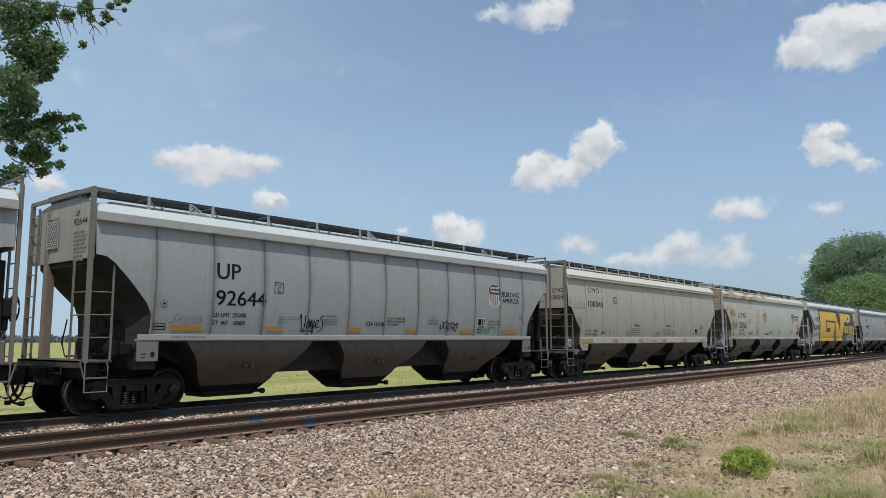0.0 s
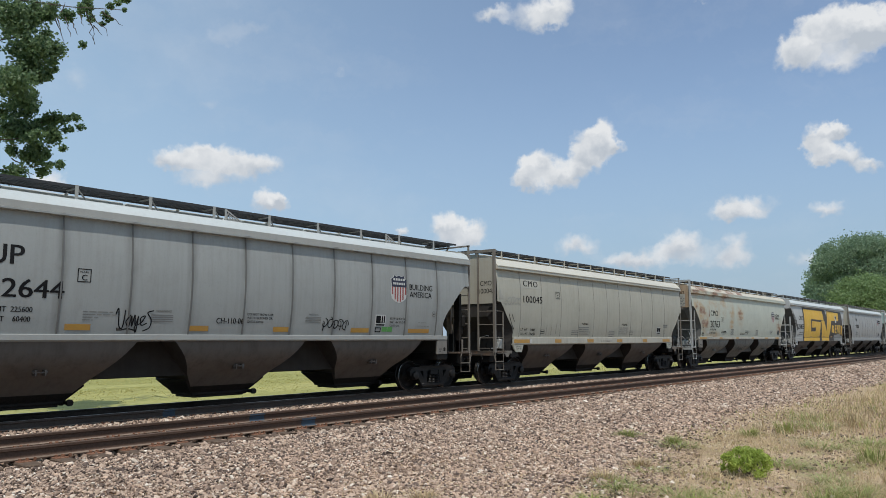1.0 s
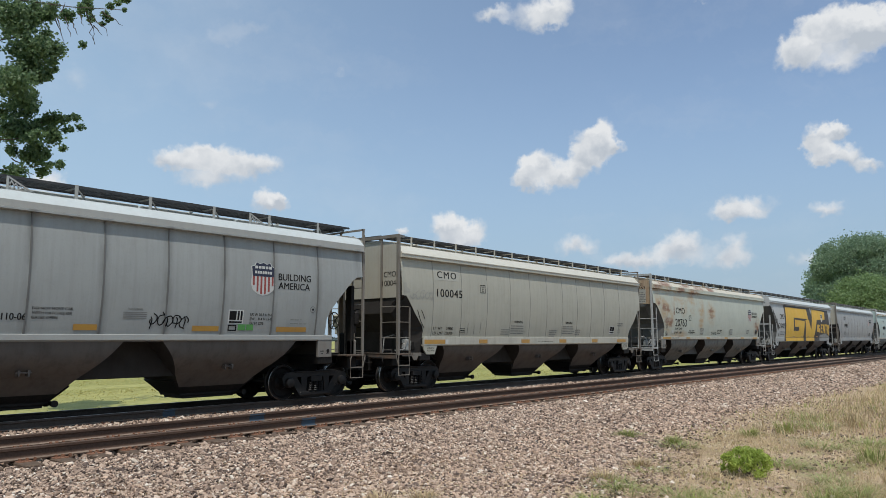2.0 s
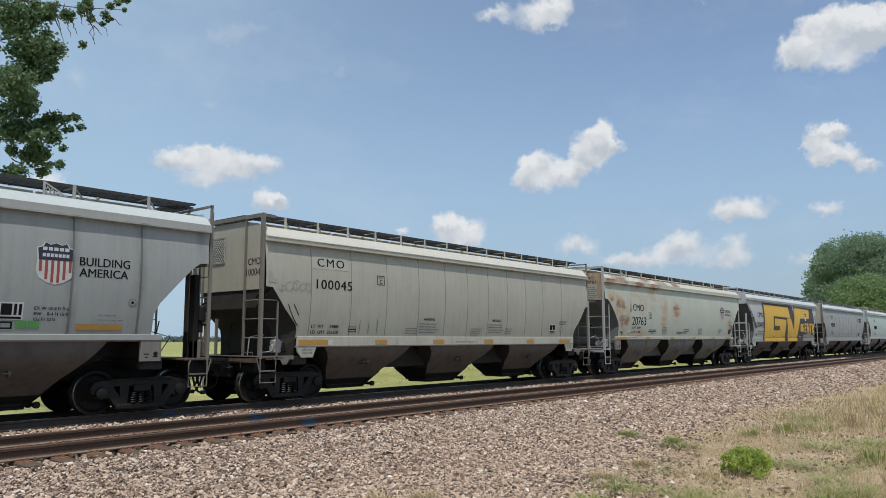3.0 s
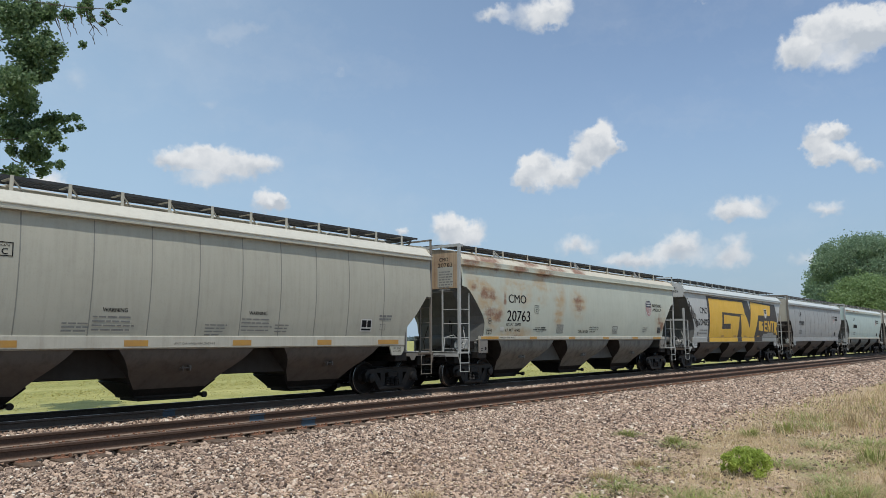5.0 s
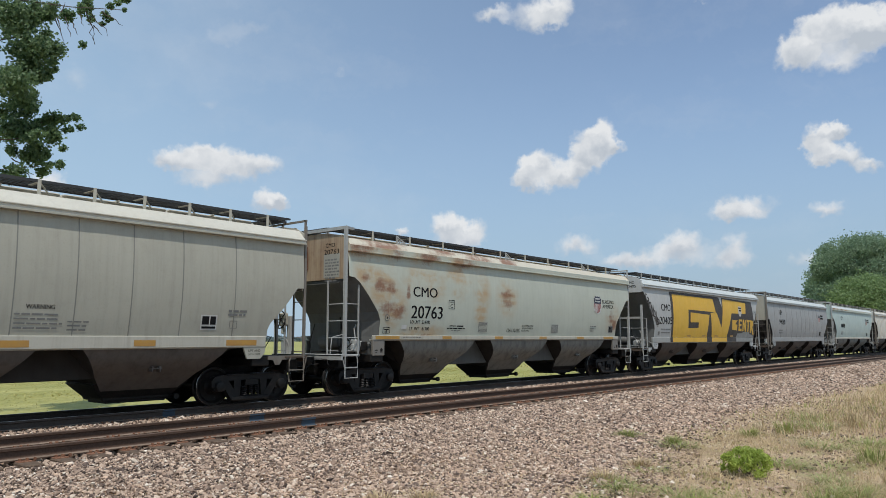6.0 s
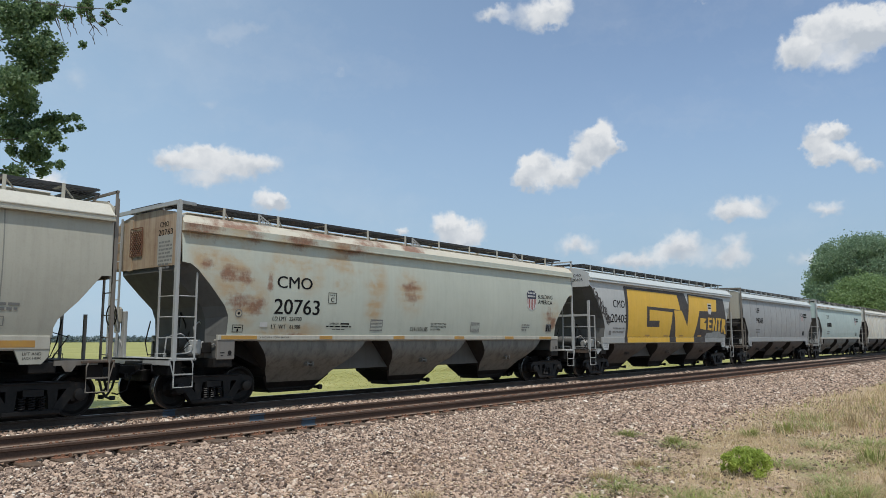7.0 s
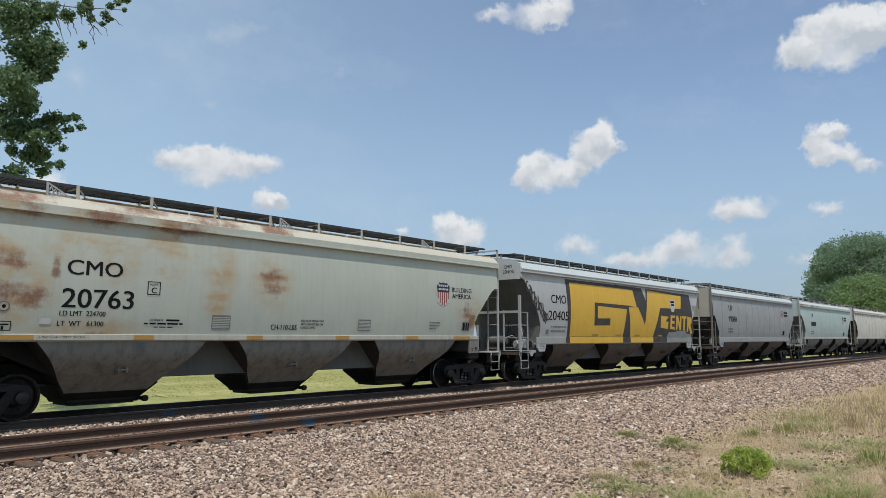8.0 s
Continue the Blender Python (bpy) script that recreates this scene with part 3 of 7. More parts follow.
def hopper_kit(half_top, half_bottom):
    """One discharge hopper below the side sill."""
    k = Kit()
    w = half_width(1.6) - 0.03
    side = [(1.56, w), (1.42, w - 0.01), (1.30, w - 0.04), (1.18, w - 0.10), (1.06, w - 0.20), (0.92, w - 0.36), (0.78, w - 0.56), (0.30, 0.42)]
    v = []
    for z, y in side:
        h = half_bottom + (half_top - half_bottom) * (z - 0.30) / 1.26
        v += [(sx * h, sy * y, z) for sx, sy in ((-1, -1), (1, -1), (1, 1), (-1, 1))]
    n = len(side)
    f = [(4 * j + i, 4 * j + (i + 1) % 4, 4 * j + 4 + (i + 1) % 4, 4 * j + 4 + i) for j in range(n - 1) for i in range(4)]
    k.add(v, f + [(3, 2, 1, 0), (4 * n - 4, 4 * n - 3, 4 * n - 2, 4 * n - 1)])
    return k


def gate_kit(half):
    """The sliding outlet gate under a hopper."""
    k = Kit()
    k.box(-half - 0.03, half + 0.03, -0.46, 0.46, 0.24, 0.31, 0.015)
    k.box(-half + 0.06, half - 0.06, -0.42, 0.42, 0.18, 0.25, 0.015)
    return k


def gate_shaft_kit(half):
    """The shaft that racks the gate open, with a socket at each end."""
    return Kit().lathe([(0.0, -0.68), (0.07, -0.68), (0.07, -0.60), (0.045, -0.59), (0.045, -0.28), (0.08, -0.27), (0.08, -0.21), (0.04, -0.20), (0.04, 0.20), (0.08, 0.21), (0.08, 0.27), (0.045, 0.28), (0.045, 0.59), (0.07, 0.60), (0.07, 0.68), (0.0, 0.68)], 10, "y", (half + 0.07, 0, 0.27))


def outlet_kit():
    """The dark cast outlet that clasps the foot of a hopper."""
    w = half_width(1.6) - 0.03
    rows = [(0.63, 1.085, w - 0.735), (0.60, 1.10, w - 0.75), (0.31, 0.815, 0.455), (0.27, 0.80, 0.44)]
    v = [(sx * h, sy * y, z) for z, h, y in rows for sx, sy in ((-1, -1), (1, -1), (1, 1), (-1, 1))]
    f = [(4 * j + i, 4 * j + (i + 1) % 4, 4 * j + 4 + (i + 1) % 4, 4 * j + 4 + i) for j in range(3) for i in range(4)]
    return Kit().add(v, f + [(3, 2, 1, 0), (12, 13, 14, 15)])


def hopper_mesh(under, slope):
    """Side sheets in the car's dusty paint, the slope sheets between them near black."""
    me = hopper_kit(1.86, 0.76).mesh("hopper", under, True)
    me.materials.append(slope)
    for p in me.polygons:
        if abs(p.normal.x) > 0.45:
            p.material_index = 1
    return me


def ladder(car, stiles, rungs, material, rung_material, direction, rung_len, at_y=None):
    """Stiles as one part with a rung each as its sub-parts. stiles: bars (p, q, w, h)."""
    k = Kit()
    for p, q, w, h in stiles:
        k.beam(p, q, w, h)
    lad = part("ladder", k, material, car)
    key = ("rung", direction, round(rung_len, 2), rung_material.name)
    if key not in CACHE:
        r = Kit()
        if direction == "x":
            r.tube([(0, 0, 0), (rung_len, 0, 0)], 0.013, 7)
        else:
            r.tube([(0, 0, 0), (0, rung_len, 0)], 0.013, 7)
        CACHE[key] = r.mesh("rung", rung_material, True)
    for p in rungs:
        part("rung", CACHE[key], None, lad, at=Matrix.Translation(p))
    return lad


def hopper_car(spec):
    hl, tc, kind = spec["half"], spec["trucks"], spec["kind"]
    body, under, roof_m, iron = spec["paint"], spec["under"], spec["roof"], spec["iron"]
    car = thing("hopper_car", spec["label"], "freight car", "cars of the train", at=pose(spec["x"], TRAIN_Y, 0))
    e = hl - 0.10                       # end sheet
    if kind == "deep":
        cut = [(-e, 2.86), (-e + 0.20, 2.85), (-e + 0.62, 2.32), (-e + 0.98, 1.95), (-e + 1.04, 1.80), (-e + 1.04, 1.60)]
        sill_z, sill_top, sx = 1.38, 1.64, e - 1.08
    else:
        cut = [(-e, 3.29), (-e + 0.22, 3.26), (-e + 0.40, 3.14), (-e + 0.75, 2.78), (-e + 1.14, 2.34), (-e + 1.26, 2.10), (-e + 1.27, 1.60)]
        sill_z, sill_top, sx = 1.545, 1.672, e - 1.02
    if spec.get("open_end"):
        cut = [(-e, 3.80), (-e + 0.20, 3.70), (-e + 0.72, 2.98), (-e + 1.08, 2.45), (-e + 1.26, 2.05), (-e + 1.28, 1.60)]
    eave = 4.04
    outline = [(-e, eave)] + cut + [(-x, z) for x, z in cut[::-1]] + [(e, eave)]
    ribs = spec["ribs"]
    car["pillowed"] = bool(spec.get("pillow"))
    pil = [-e] + ribs + [e] if spec.get("pillow") else ()
    for flip in (False, True):
        part("side_sheet", side_mesh("side_sheet", [outline], body, 0.0, pil, flip=flip, thick=0.012), None, car)
    # upright seams
    for x in ribs:
        z0 = 1.62
        for cx, cz in cut:
            if abs(x) > abs(cx) - 0.02:
                z0 = max(z0, cz + 0.05)
        part("rib", side_mesh("rib", [rect(x - spec["rib_w"] / 2, x + spec["rib_w"] / 2, z0, eave)], spec["rib_paint"], spec["rib_h"], step=0.3, thick=spec["rib_h"]), None, car)
    # side sill
    for s in (-1, 1):
        w = half_width(1.65)
        k = Kit()
        k.box(-sx, sx, s * (w - 0.05), s * (w + 0.035), sill_z, sill_top, 0.012)
        k.box(-sx, sx, s * (w - 0.14), s * (w - 0.02), sill_z - 0.02, sill_z + 0.02, 0.004)
        part("side_sill", k, spec["sill"], car)
        for t in (-1, 1):
            k = Kit()
            if kind == "deep":
                k.prism([(t * (sx - 0.64), 1.39), (t * sx, 1.39), (t * (sx - 0.02), 1.24), (t * (sx - 0.14), 1.10), (t * (sx - 0.52), 1.10)], s * (w - 0.03), s * (w + 0.02))
                lug = Kit().prism([(t * (sx + 0.10), 1.16), (t * (sx + 0.95), 1.16), (t * (sx + 0.95), 1.06), (t * (sx + 0.52), 1.06), (t * (sx + 0.44), 0.94), (t * (sx + 0.32), 0.94), (t * (sx + 0.24), 1.06), (t * (sx + 0.10), 1.06)], s * (w - 0.01), s * (w + 0.015))
                lug.lathe([(0.045, s * (w + 0.012)), (0.045, s * (w + 0.020))], 12, "y", (t * (sx + 0.38), 0, 1.02))
                lug = part("pull_lug", lug, spec["iron"], car)
                if s < 0 and t < 0:
                    lettering("PULL", INK, -sx - 0.62, 1.085, 0.055, lug, 0.22, along=False, place=lambda px, pz: (px, -w - 0.018, pz))
            else:
                k.box(t * (sx - 0.47), t * sx, s * (w - 0.06), s * (w + 0.02), 1.10, sill_z + 0.01, 0.01)
            plate = part("bolster_plate", k, spec["paint"] if kind == "deep" else DUSTY_PLATE, car)
            if s < 0 and kind == "deep":
                for words, z in (("LIFT AND", 1.27), ("JACK HERE", 1.18)):
                    lettering(words, INK, t * (sx - 0.32) - 0.17, z, 0.055, plate, 0.34, along=False, place=lambda px, pz: (px, -w - 0.024, pz))
            if s < 0 and kind != "deep":
                cx = t * (sx - 0.235)
                k = Kit().lathe([(0.0, -w - 0.026), (0.05, -w - 0.026), (0.05, -w - 0.018)], 14, "y", (cx + 0.1, 0, 1.26))
                part("jack_mark", k, STEEL, plate)
                k = Kit()
                for a, b, z in ((-0.16, -0.04, 1.245), (-0.14, -0.07, 1.18), (0.04, 0.15, 1.19)):
                    k.box(cx + a, cx + b, -w - 0.023, -w - 0.018, z, z + 0.022)
                tagged(part("plate_stencil", k, INK, plate), kind="stuff")
    # roof: fascia, shoulder and crown
    prof = [(-1.615, 4.00), (-1.610, 4.03), (-1.600, 4.17), (-1.45, 4.34), (-1.30, 4.40), (-0.70, 4.47), (0.70, 4.47), (1.30, 4.40), (1.45, 4.34), (1.600, 4.17), (1.610, 4.03), (1.615, 4.00), (1.50, 3.99), (-1.50, 3.99)]
    if kind == "deep":
        half = [(1.615, 4.00), (1.612, 4.095), (1.60, 4.115), (1.36, 4.37), (1.20, 4.41), (0.70, 4.47)]
        prof = [(-y, z) for y, z in half] + half[::-1] + [(1.50, 3.99), (-1.50, 3.99)]
    k = Kit().prism(prof, -e - 0.01, e + 0.01, "x")
    part("roof", k, roof_m, car, smooth=True)
    for s in (-1, 1):
        if kind == "deep":
            part("eave_lip", Kit().box(-e - 0.02, e + 0.02, s * 1.58, s * 1.640, 4.095, 4.115), roof_m, car)
        if kind != "deep":
            part("fascia", Kit().box(-e - 0.015, e + 0.015, s * 1.595, s * 1.622, 4.03, 4.17, 0.004), spec["fascia"], car)
        part("eave_strip", Kit().box(-e - 0.02, e + 0.02, s * 1.600, s * 1.635, 3.985, 4.03, 0.006), spec["strip"], car)
    # trough hatch with its covers
    part("hatch_coaming", Kit().box(-e + 0.7, e - 0.7, -0.34, 0.34, 4.46, 4.60, 0.015), roof_m, car)
    n = 6
    for i in range(n):
        a = -e + 0.75 + i * (2 * e - 1.5) / n
        b = a + (2 * e - 1.5) / n - 0.05
        k = Kit().box(a, b, -0.39, 0.39, 4.585, 4.64, 0.02)
        k.box((a + b) / 2 - 0.03, (a + b) / 2 + 0.03, -0.45, 0.45, 4.63, 4.67, 0.01)
        part("hatch_cover", k, roof_m, car)
    # running boards on brackets
    for s in (-1, 1):
        key = ("board", round(hl, 2), s)
        part("running_board", cached(key, lambda: slat_kit(2 * e - 0.3, s * 0.43, s * 1.14, 4.71), "running_board", BOARD), None, car)
        pitch = 1.1 if kind == "deep" else 1.61
        m = int((2 * e - 1.2) / pitch)
        bk = ("bracket", kind, s, spec["sill"].name)
        if bk not in CACHE:
            b = Kit()
            b.box(-0.035, 0.035, s * 1.145, s * 1.157, 4.39, 4.72)
            b.box(-0.035, 0.035, s * 0.70, s * 1.15, 4.655, 4.672)
            b.beam((0, s * 1.12, 4.68), (0.30, s * 0.95, 4.45), 0.03, 0.02)
            CACHE[bk] = b.mesh("bracket", spec["sill"])
        for i in range(m + 1):
            x = -m * pitch / 2 + i * pitch
            part("bracket", CACHE[bk], None, car, at=pose(x, 0, 0))
        if kind != "deep":
            for x in (-e + 2.3, -0.5, e - 3.5):
                g = Kit().beam((x, s * 1.17, 4.40), (x, s * 1.17, 4.69), 0.04, 0.03)
                g.beam((x, s * 1.17, 4.42), (x + 0.48, s * 1.17, 4.42), 0.02, 0.03)
                g.beam((x + 0.48, s * 1.17, 4.42), (x, s * 1.17, 4.68), 0.02, 0.03)
                for i in range(1, 6):
                    a = x + 0.08 * i
                    h = 0.26 * (1 - i / 6)
                    g.beam((a, s * 1.17, 4.42), (a - 0.08, s * 1.17, 4.42 + h), 0.008, 0.02)
                    g.beam((a - 0.08, s * 1.17, 4.42), (a, s * 1.17, 4.42 + h), 0.008, 0.02)
                part("gusset", g, IRON_GREY, car)
    # slope sheets, bulkheads and end sheets
    for t in (-1, 1):
        outer = cut + [(cut[-1][0], 1.14)]
        if kind == "deep":
            mid = [(0, 2.80), (0.0, 2.60), (0.0, 2.34), (0.45, 1.90), (0.53, 1.80), (0.56, 1.55), (0.56, 1.14)]
        else:
            mid = [(0, 3.23), (0.0, 3.12), (0.12, 2.98), (0.48, 2.62), (0.80, 2.32), (0.90, 2.05), (0.92, 1.66), (0.92, 1.14)]
        if spec.get("open_end"):
            mid = [(0.0, 3.78), (0.08, 3.62), (0.55, 2.96), (0.90, 2.45), (1.05, 2.0), (1.08, 1.60), (1.08, 1.14)]
        mid = [(x - e, z) for x, z in mid] if t < 0 else outer
        # the slope juts out between folded flanks that run back to the side sheets
        n = len(outer)
        v = []
        for y, line in ((-1, outer), (-1.12, mid), (1.12, mid), (1, outer)):
            v += [(t * -x, y * (half_width(z) - 0.012) if abs(y) == 1 else y, z) for x, z in line]
        v += [(-t * (x + 0.10), y * (half_width(z) - 0.04), z + 0.02) for y in (-1, 1) for x, z in outer]
        f = [(j * n + i, j * n + i + 1, (j + 1) * n + i + 1, (j + 1) * n + i) for j in range(3) for i in range(n - 1)]
        f += [(4 * n + i, 4 * n + i + 1, i + 1, i) for i in range(n - 1)] + [(3 * n + i, 3 * n + i + 1, 5 * n + i + 1, 5 * n + i) for i in range(n - 1)]
        f += [(5 * n + i, 5 * n + i + 1, 4 * n + i + 1, 4 * n + i) for i in range(n - 1)]
        k = Kit().add(v, f)
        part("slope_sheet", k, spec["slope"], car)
        zl = cut[0][1] - 0.06
        k = Kit().prism([(-1.50, zl), (1.50, zl), (1.52, 4.30), (1.20, 4.46), (0.60, 4.56), (-0.60, 4.56), (-1.20, 4.46), (-1.52, 4.30)], t * e, t * (e + 0.035), "x")
        part("end_sheet", k, spec["end"], car)
        k = Kit().prism([(t * (e - 1.20), 1.53), (t * (spec["hoppers"][2] + 1.40), 1.53), (t * (spec["hoppers"][2] + 0.85), 0.80), (t * (spec["hoppers"][2] + 1.15), 0.80)], -0.8, 0.8)
        part("end_slope", k, STEEL, car)
        part("body_bolster", Kit().box(t * (tc - 0.25), t * (tc + 0.25), -1.45, 1.45, 0.92, 1.14, 0.02), STEEL, car)
    part("centre_sill", Kit().box(-hl + 0.15, hl - 0.15, -0.19, 0.19, 0.70, 1.10, 0.015), STEEL, car)
    hx = spec["hoppers"]
    for a, b in zip(hx, hx[1:]):
        m_ = (a + b) / 2
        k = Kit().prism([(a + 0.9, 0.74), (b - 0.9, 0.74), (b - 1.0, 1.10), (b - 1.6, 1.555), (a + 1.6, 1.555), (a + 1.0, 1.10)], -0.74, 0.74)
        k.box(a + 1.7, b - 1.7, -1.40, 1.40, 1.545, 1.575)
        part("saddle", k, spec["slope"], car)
    dark_tone = spec.get("dark_tone", spec["slope"])
    key = ("hop", under.name, dark_tone.name)
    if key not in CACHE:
        CACHE[key] = hopper_mesh(under, dark_tone)
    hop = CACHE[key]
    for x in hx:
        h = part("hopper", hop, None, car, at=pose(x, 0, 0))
        part("outlet_frame", cached("outlet", outlet_kit, "outlet_frame", STEEL), None, h)
        part("outlet_gate", cached("gate", lambda: gate_kit(0.76), "outlet_gate", STEEL), None, h)
        part("gate_shaft", cached("shaft", lambda: gate_shaft_kit(0.76), "gate_shaft", STEEL), None, h)
        for s in (-1, 1):
            k = Kit()
            yy = s * 1.22
            for a in (-0.11, 0.07):
                k.prism([(a, 0.98), (a + 0.05, 0.98), (a + 0.035, 0.86), (a + 0.015, 0.86)], yy - s * 0.16, yy)
            k.tube([(-0.14, yy - s * 0.04, 0.93), (0.15, yy - s * 0.04, 0.93)], 0.018, 6)
            part("vibrator_bracket", k, under, h)
    # end platforms, posts, ladders
    for t in (-1, 1):
        def turn(p):
            return (-t * p[0], -t * p[1], p[2])
        px = -hl + 0.02
        k = Kit()
        k.box(-t * (px - 0.12), -t * (px + 0.55), -1.52, 1.52, 1.10, 1.15, 0.008)
        k.box(-t * (px - 0.12), -t * (px - 0.09), -1.52, 1.52, 1.00, 1.15, 0.004)
        part("end_sill", Kit().box(-t * (px + 0.0), -t * (px + 0.34), -1.28, 1.28, 0.78, 1.098, 0.02), STEEL, car)
        part("end_platform", k, spec["deck"], car)
        for y in (-1.5, 1.5):
            k = Kit()
            a, b = turn((px, y, 1.10)), turn((px, y, 3.15 if spec.get("open_end") else 4.66))
            k.beam(a, b, 0.085 if t < 0 else 0.05, 0.085 if t < 0 else 0.05)
            part("corner_post", k, iron, car)
        top_rail = 2.55 if spec.get("open_end") else 4.64
        k = Kit()
        k.beam(turn((px, -1.54, top_rail)), turn((px, 1.54, top_rail)), 0.05, 0.09 if t < 0 else 0.05)
        if not spec.get("open_end"):
            k.beam(turn((px, -1.5, 4.64)), turn((px + 0.6, -1.16, 4.70)), 0.05, 0.07)
        part("roof_cross_bar", k, iron, car)
        k = Kit()
        if kind == "deep":
            k.beam(turn((px + 0.02, -0.78, 1.12)), turn((px + 0.02, -0.78, top_rail - 0.04)), 0.05, 0.05)
            k.beam(turn((px + 0.05, 0.45, 1.12)), turn((px + 0.05, 0.45, 2.1)), 0.06, 0.06)
        else:
            k.box(-t * (px + 0.02), -t * (px + (0.20 if t < 0 else 0.09)), t * -0.62, t * -0.80, spec.get("post_low", 1.12), 4.45, 0.01)
        part("end_post", k, iron if kind == "deep" else spec["post"], car)
        if not spec.get("open_end"):
            mp = mesh_panel_kit(-t * (px + 0.02), *sorted((-t * 0.15, -t * 0.70)) , 3.55, 4.22)
            part("mesh_panel", mp, spec["mesh"], car)
        # roof end platform
        k = slat_kit(0.50, -0.70, 0.70, 4.71, 0.10)
        k.v = [(x - t * (px + 0.27), y, z) for x, y, z in k.v]
        part("roof_platform", k, BOARD, car)
        for y in (-0.66, 0.66):
            part("platform_brace", Kit().beam(turn((px + 0.16, y, 4.40)), turn((px + 0.04, y, 4.66)), 0.04, 0.05), iron, car)
        zt = 3.20 if kind != "deep" else 2.62
        zs = [1.145, 1.605, 2.065, 2.53]
        ladder(car, [(turn((px + 0.50, -1.5, 1.1)), turn((px + 0.50, -1.5, zt - 0.1)), 0.035, 0.04)], [turn((px, -1.5, z)) if t > 0 else turn((px, -1.5, z)) for z in zs] if t < 0 else [turn((px + 0.5, -1.5, z)) for z in zs], iron, iron, "x", 0.5)
        ladder(car, [(turn((px, -0.79, 1.1)), turn((px, -0.79, zt)), 0.035, 0.045)], [turn((px, -1.5, z)) for z in zs] if t < 0 else [turn((px, -0.79, z)) for z in zs], iron, iron, "y", 0.71)
        ladder(car, [(turn((px - 0.03, 1.5, 1.1)), turn((px - 0.03, 1.5, top_rail - 0.14)), 0.04, 0.04), (turn((px - 0.03, 1.05, 1.1)), turn((px - 0.03, 1.05, top_rail - 0.14)), 0.04, 0.04)],
               [turn((px - 0.03, 1.05, z)) if t < 0 else turn((px - 0.03, 1.5, z)) for z in zs + ([] if spec.get("open_end") else [3.0, 3.46, 3.92, 4.35])], iron, iron, "y", 0.45)
        # step stirrups
        for y in (-1.53, 1.53):
            k = Kit()
            k.tube([turn((px, y, 1.12)), turn((px, y, 0.52)), turn((px + 0.46, y, 0.52)), turn((px + 0.46, y, 1.02)), turn((px + 0.42, y, 1.10))], 0.017, 6)
            k.beam(turn((px, y, 0.80)), turn((px + 0.46, y, 0.80)), 0.03, 0.03)
            k.tube([turn((px - 0.10, y * 0.99, 1.12)), turn((px, y, 0.75))], 0.013, 6)
            part("step", k, iron, car)
        k = Kit()
        k.tube([turn((px - 0.10, -1.35, 1.15)), turn((px - 0.10, -1.35, 1.25)), turn((px - 0.10, -0.9, 1.25)), turn((px - 0.10, -0.9, 1.15))], 0.012, 6)
        part("grab_iron", k, iron, car)
        k = Kit()
        k.tube([turn((px - 0.10, 0.9, 1.15)), turn((px - 0.10, 0.9, 1.25)), turn((px - 0.10, 1.35, 1.25)), turn((px - 0.10, 1.35, 1.15))], 0.012, 6)
        part("grab_iron", k, iron, car)
        c = part("coupler", cached("coupler", coupler_kit, "coupler", CAST), None, car, at=pose(t * (hl + 0.71), 0, 0, 0, 0, 0 if t > 0 else 180))
        part("air_hose", cached("hose", hose_kit, "air_hose", RUBBER, True), None, c)
        part("chain", cached("chain", chain_kit, "chain", STEEL, True), None, c)
        part("draft_pocket", Kit().box(t * (hl - 0.5), t * (hl + 0.08), -0.26, 0.26, 0.68, 1.08, 0.02), STEEL, car)
    # handrails, draft gear and rodding at both ends
    for t in (-1, 1):
        q = hl - 0.02
        k = Kit()
        k.box(t * (q - 0.05), t * (q + 0.13), -0.42, 0.42, 0.62, 1.10, 0.03)
        k.box(t * (q - 0.40), t * (q + 0.02), -0.9, -0.42, 0.94, 1.10, 0.02)
        k.box(t * (q - 0.40), t * (q + 0.02), 0.42, 0.9, 0.94, 1.10, 0.02)
        part("striker", k, STEEL, car)
        k = Kit()
        k.tube([(t * (q - 0.9), -0.55, 0.92), (t * (q - 0.45), -0.6, 0.86), (t * (q + 0.05), -0.5, 0.88), (t * (q + 0.25), -0.38, 0.86)], 0.022, 6)
        k.tube([(t * (q - 1.3), 0.35, 1.22), (t * (q - 0.4), 0.35, 1.20), (t * (q - 0.3), 0.3, 1.5), (t * (q - 0.3), 0.1, 2.0)], 0.016, 6)
        k.tube([(t * (q - 0.9), -0.95, 1.18), (t * (q - 0.6), -0.95, 1.62), (t * (q - 0.9), -0.6, 1.75), (t * (q - 1.1), -0.2, 1.45)], 0.012, 6)
        part("brake_rod", k, STEEL, car)
    # hand brake on one end's platform
    t = spec["brake"]
    px, py, pz = t * (hl + 0.10), -t * 1.18, 2.15
    k = Kit()
    k.tube([(px, py + 0.26 * math.cos(i * math.tau / 20), pz + 0.26 * math.sin(i * math.tau / 20)) for i in range(21)], 0.017, 6)
    for i in range(5):
        a = i * math.tau / 5
        k.beam((px - t * 0.04, py, pz), (px, py + 0.26 * math.cos(a), pz + 0.26 * math.sin(a)), 0.022, 0.022)
    part("brake_wheel", k, STEEL, car)
    k = Kit().box(px - t * 0.05, px - t * 0.22, py - 0.16, py + 0.16, pz - 0.20, pz + 0.20, 0.05)
    k.box(px - t * 0.10, px - t * 0.20, py - 0.07, py + 0.07, pz - 0.42, pz - 0.15, 0.02)
    part("brake_housing", k, spec["brake_paint"], car)
    k = Kit().box(px - t * 0.22, px - t * 0.30, py + t * 0.05, py + t * 0.22, 1.12, pz + 0.1, 0.01)
    k.tube([(px - t * 0.15, py, pz - 0.4), (px - t * 0.2, py * 0.9, 1.5), (px - t * 0.3, py * 0.8, 1.12)], 0.02, 6)
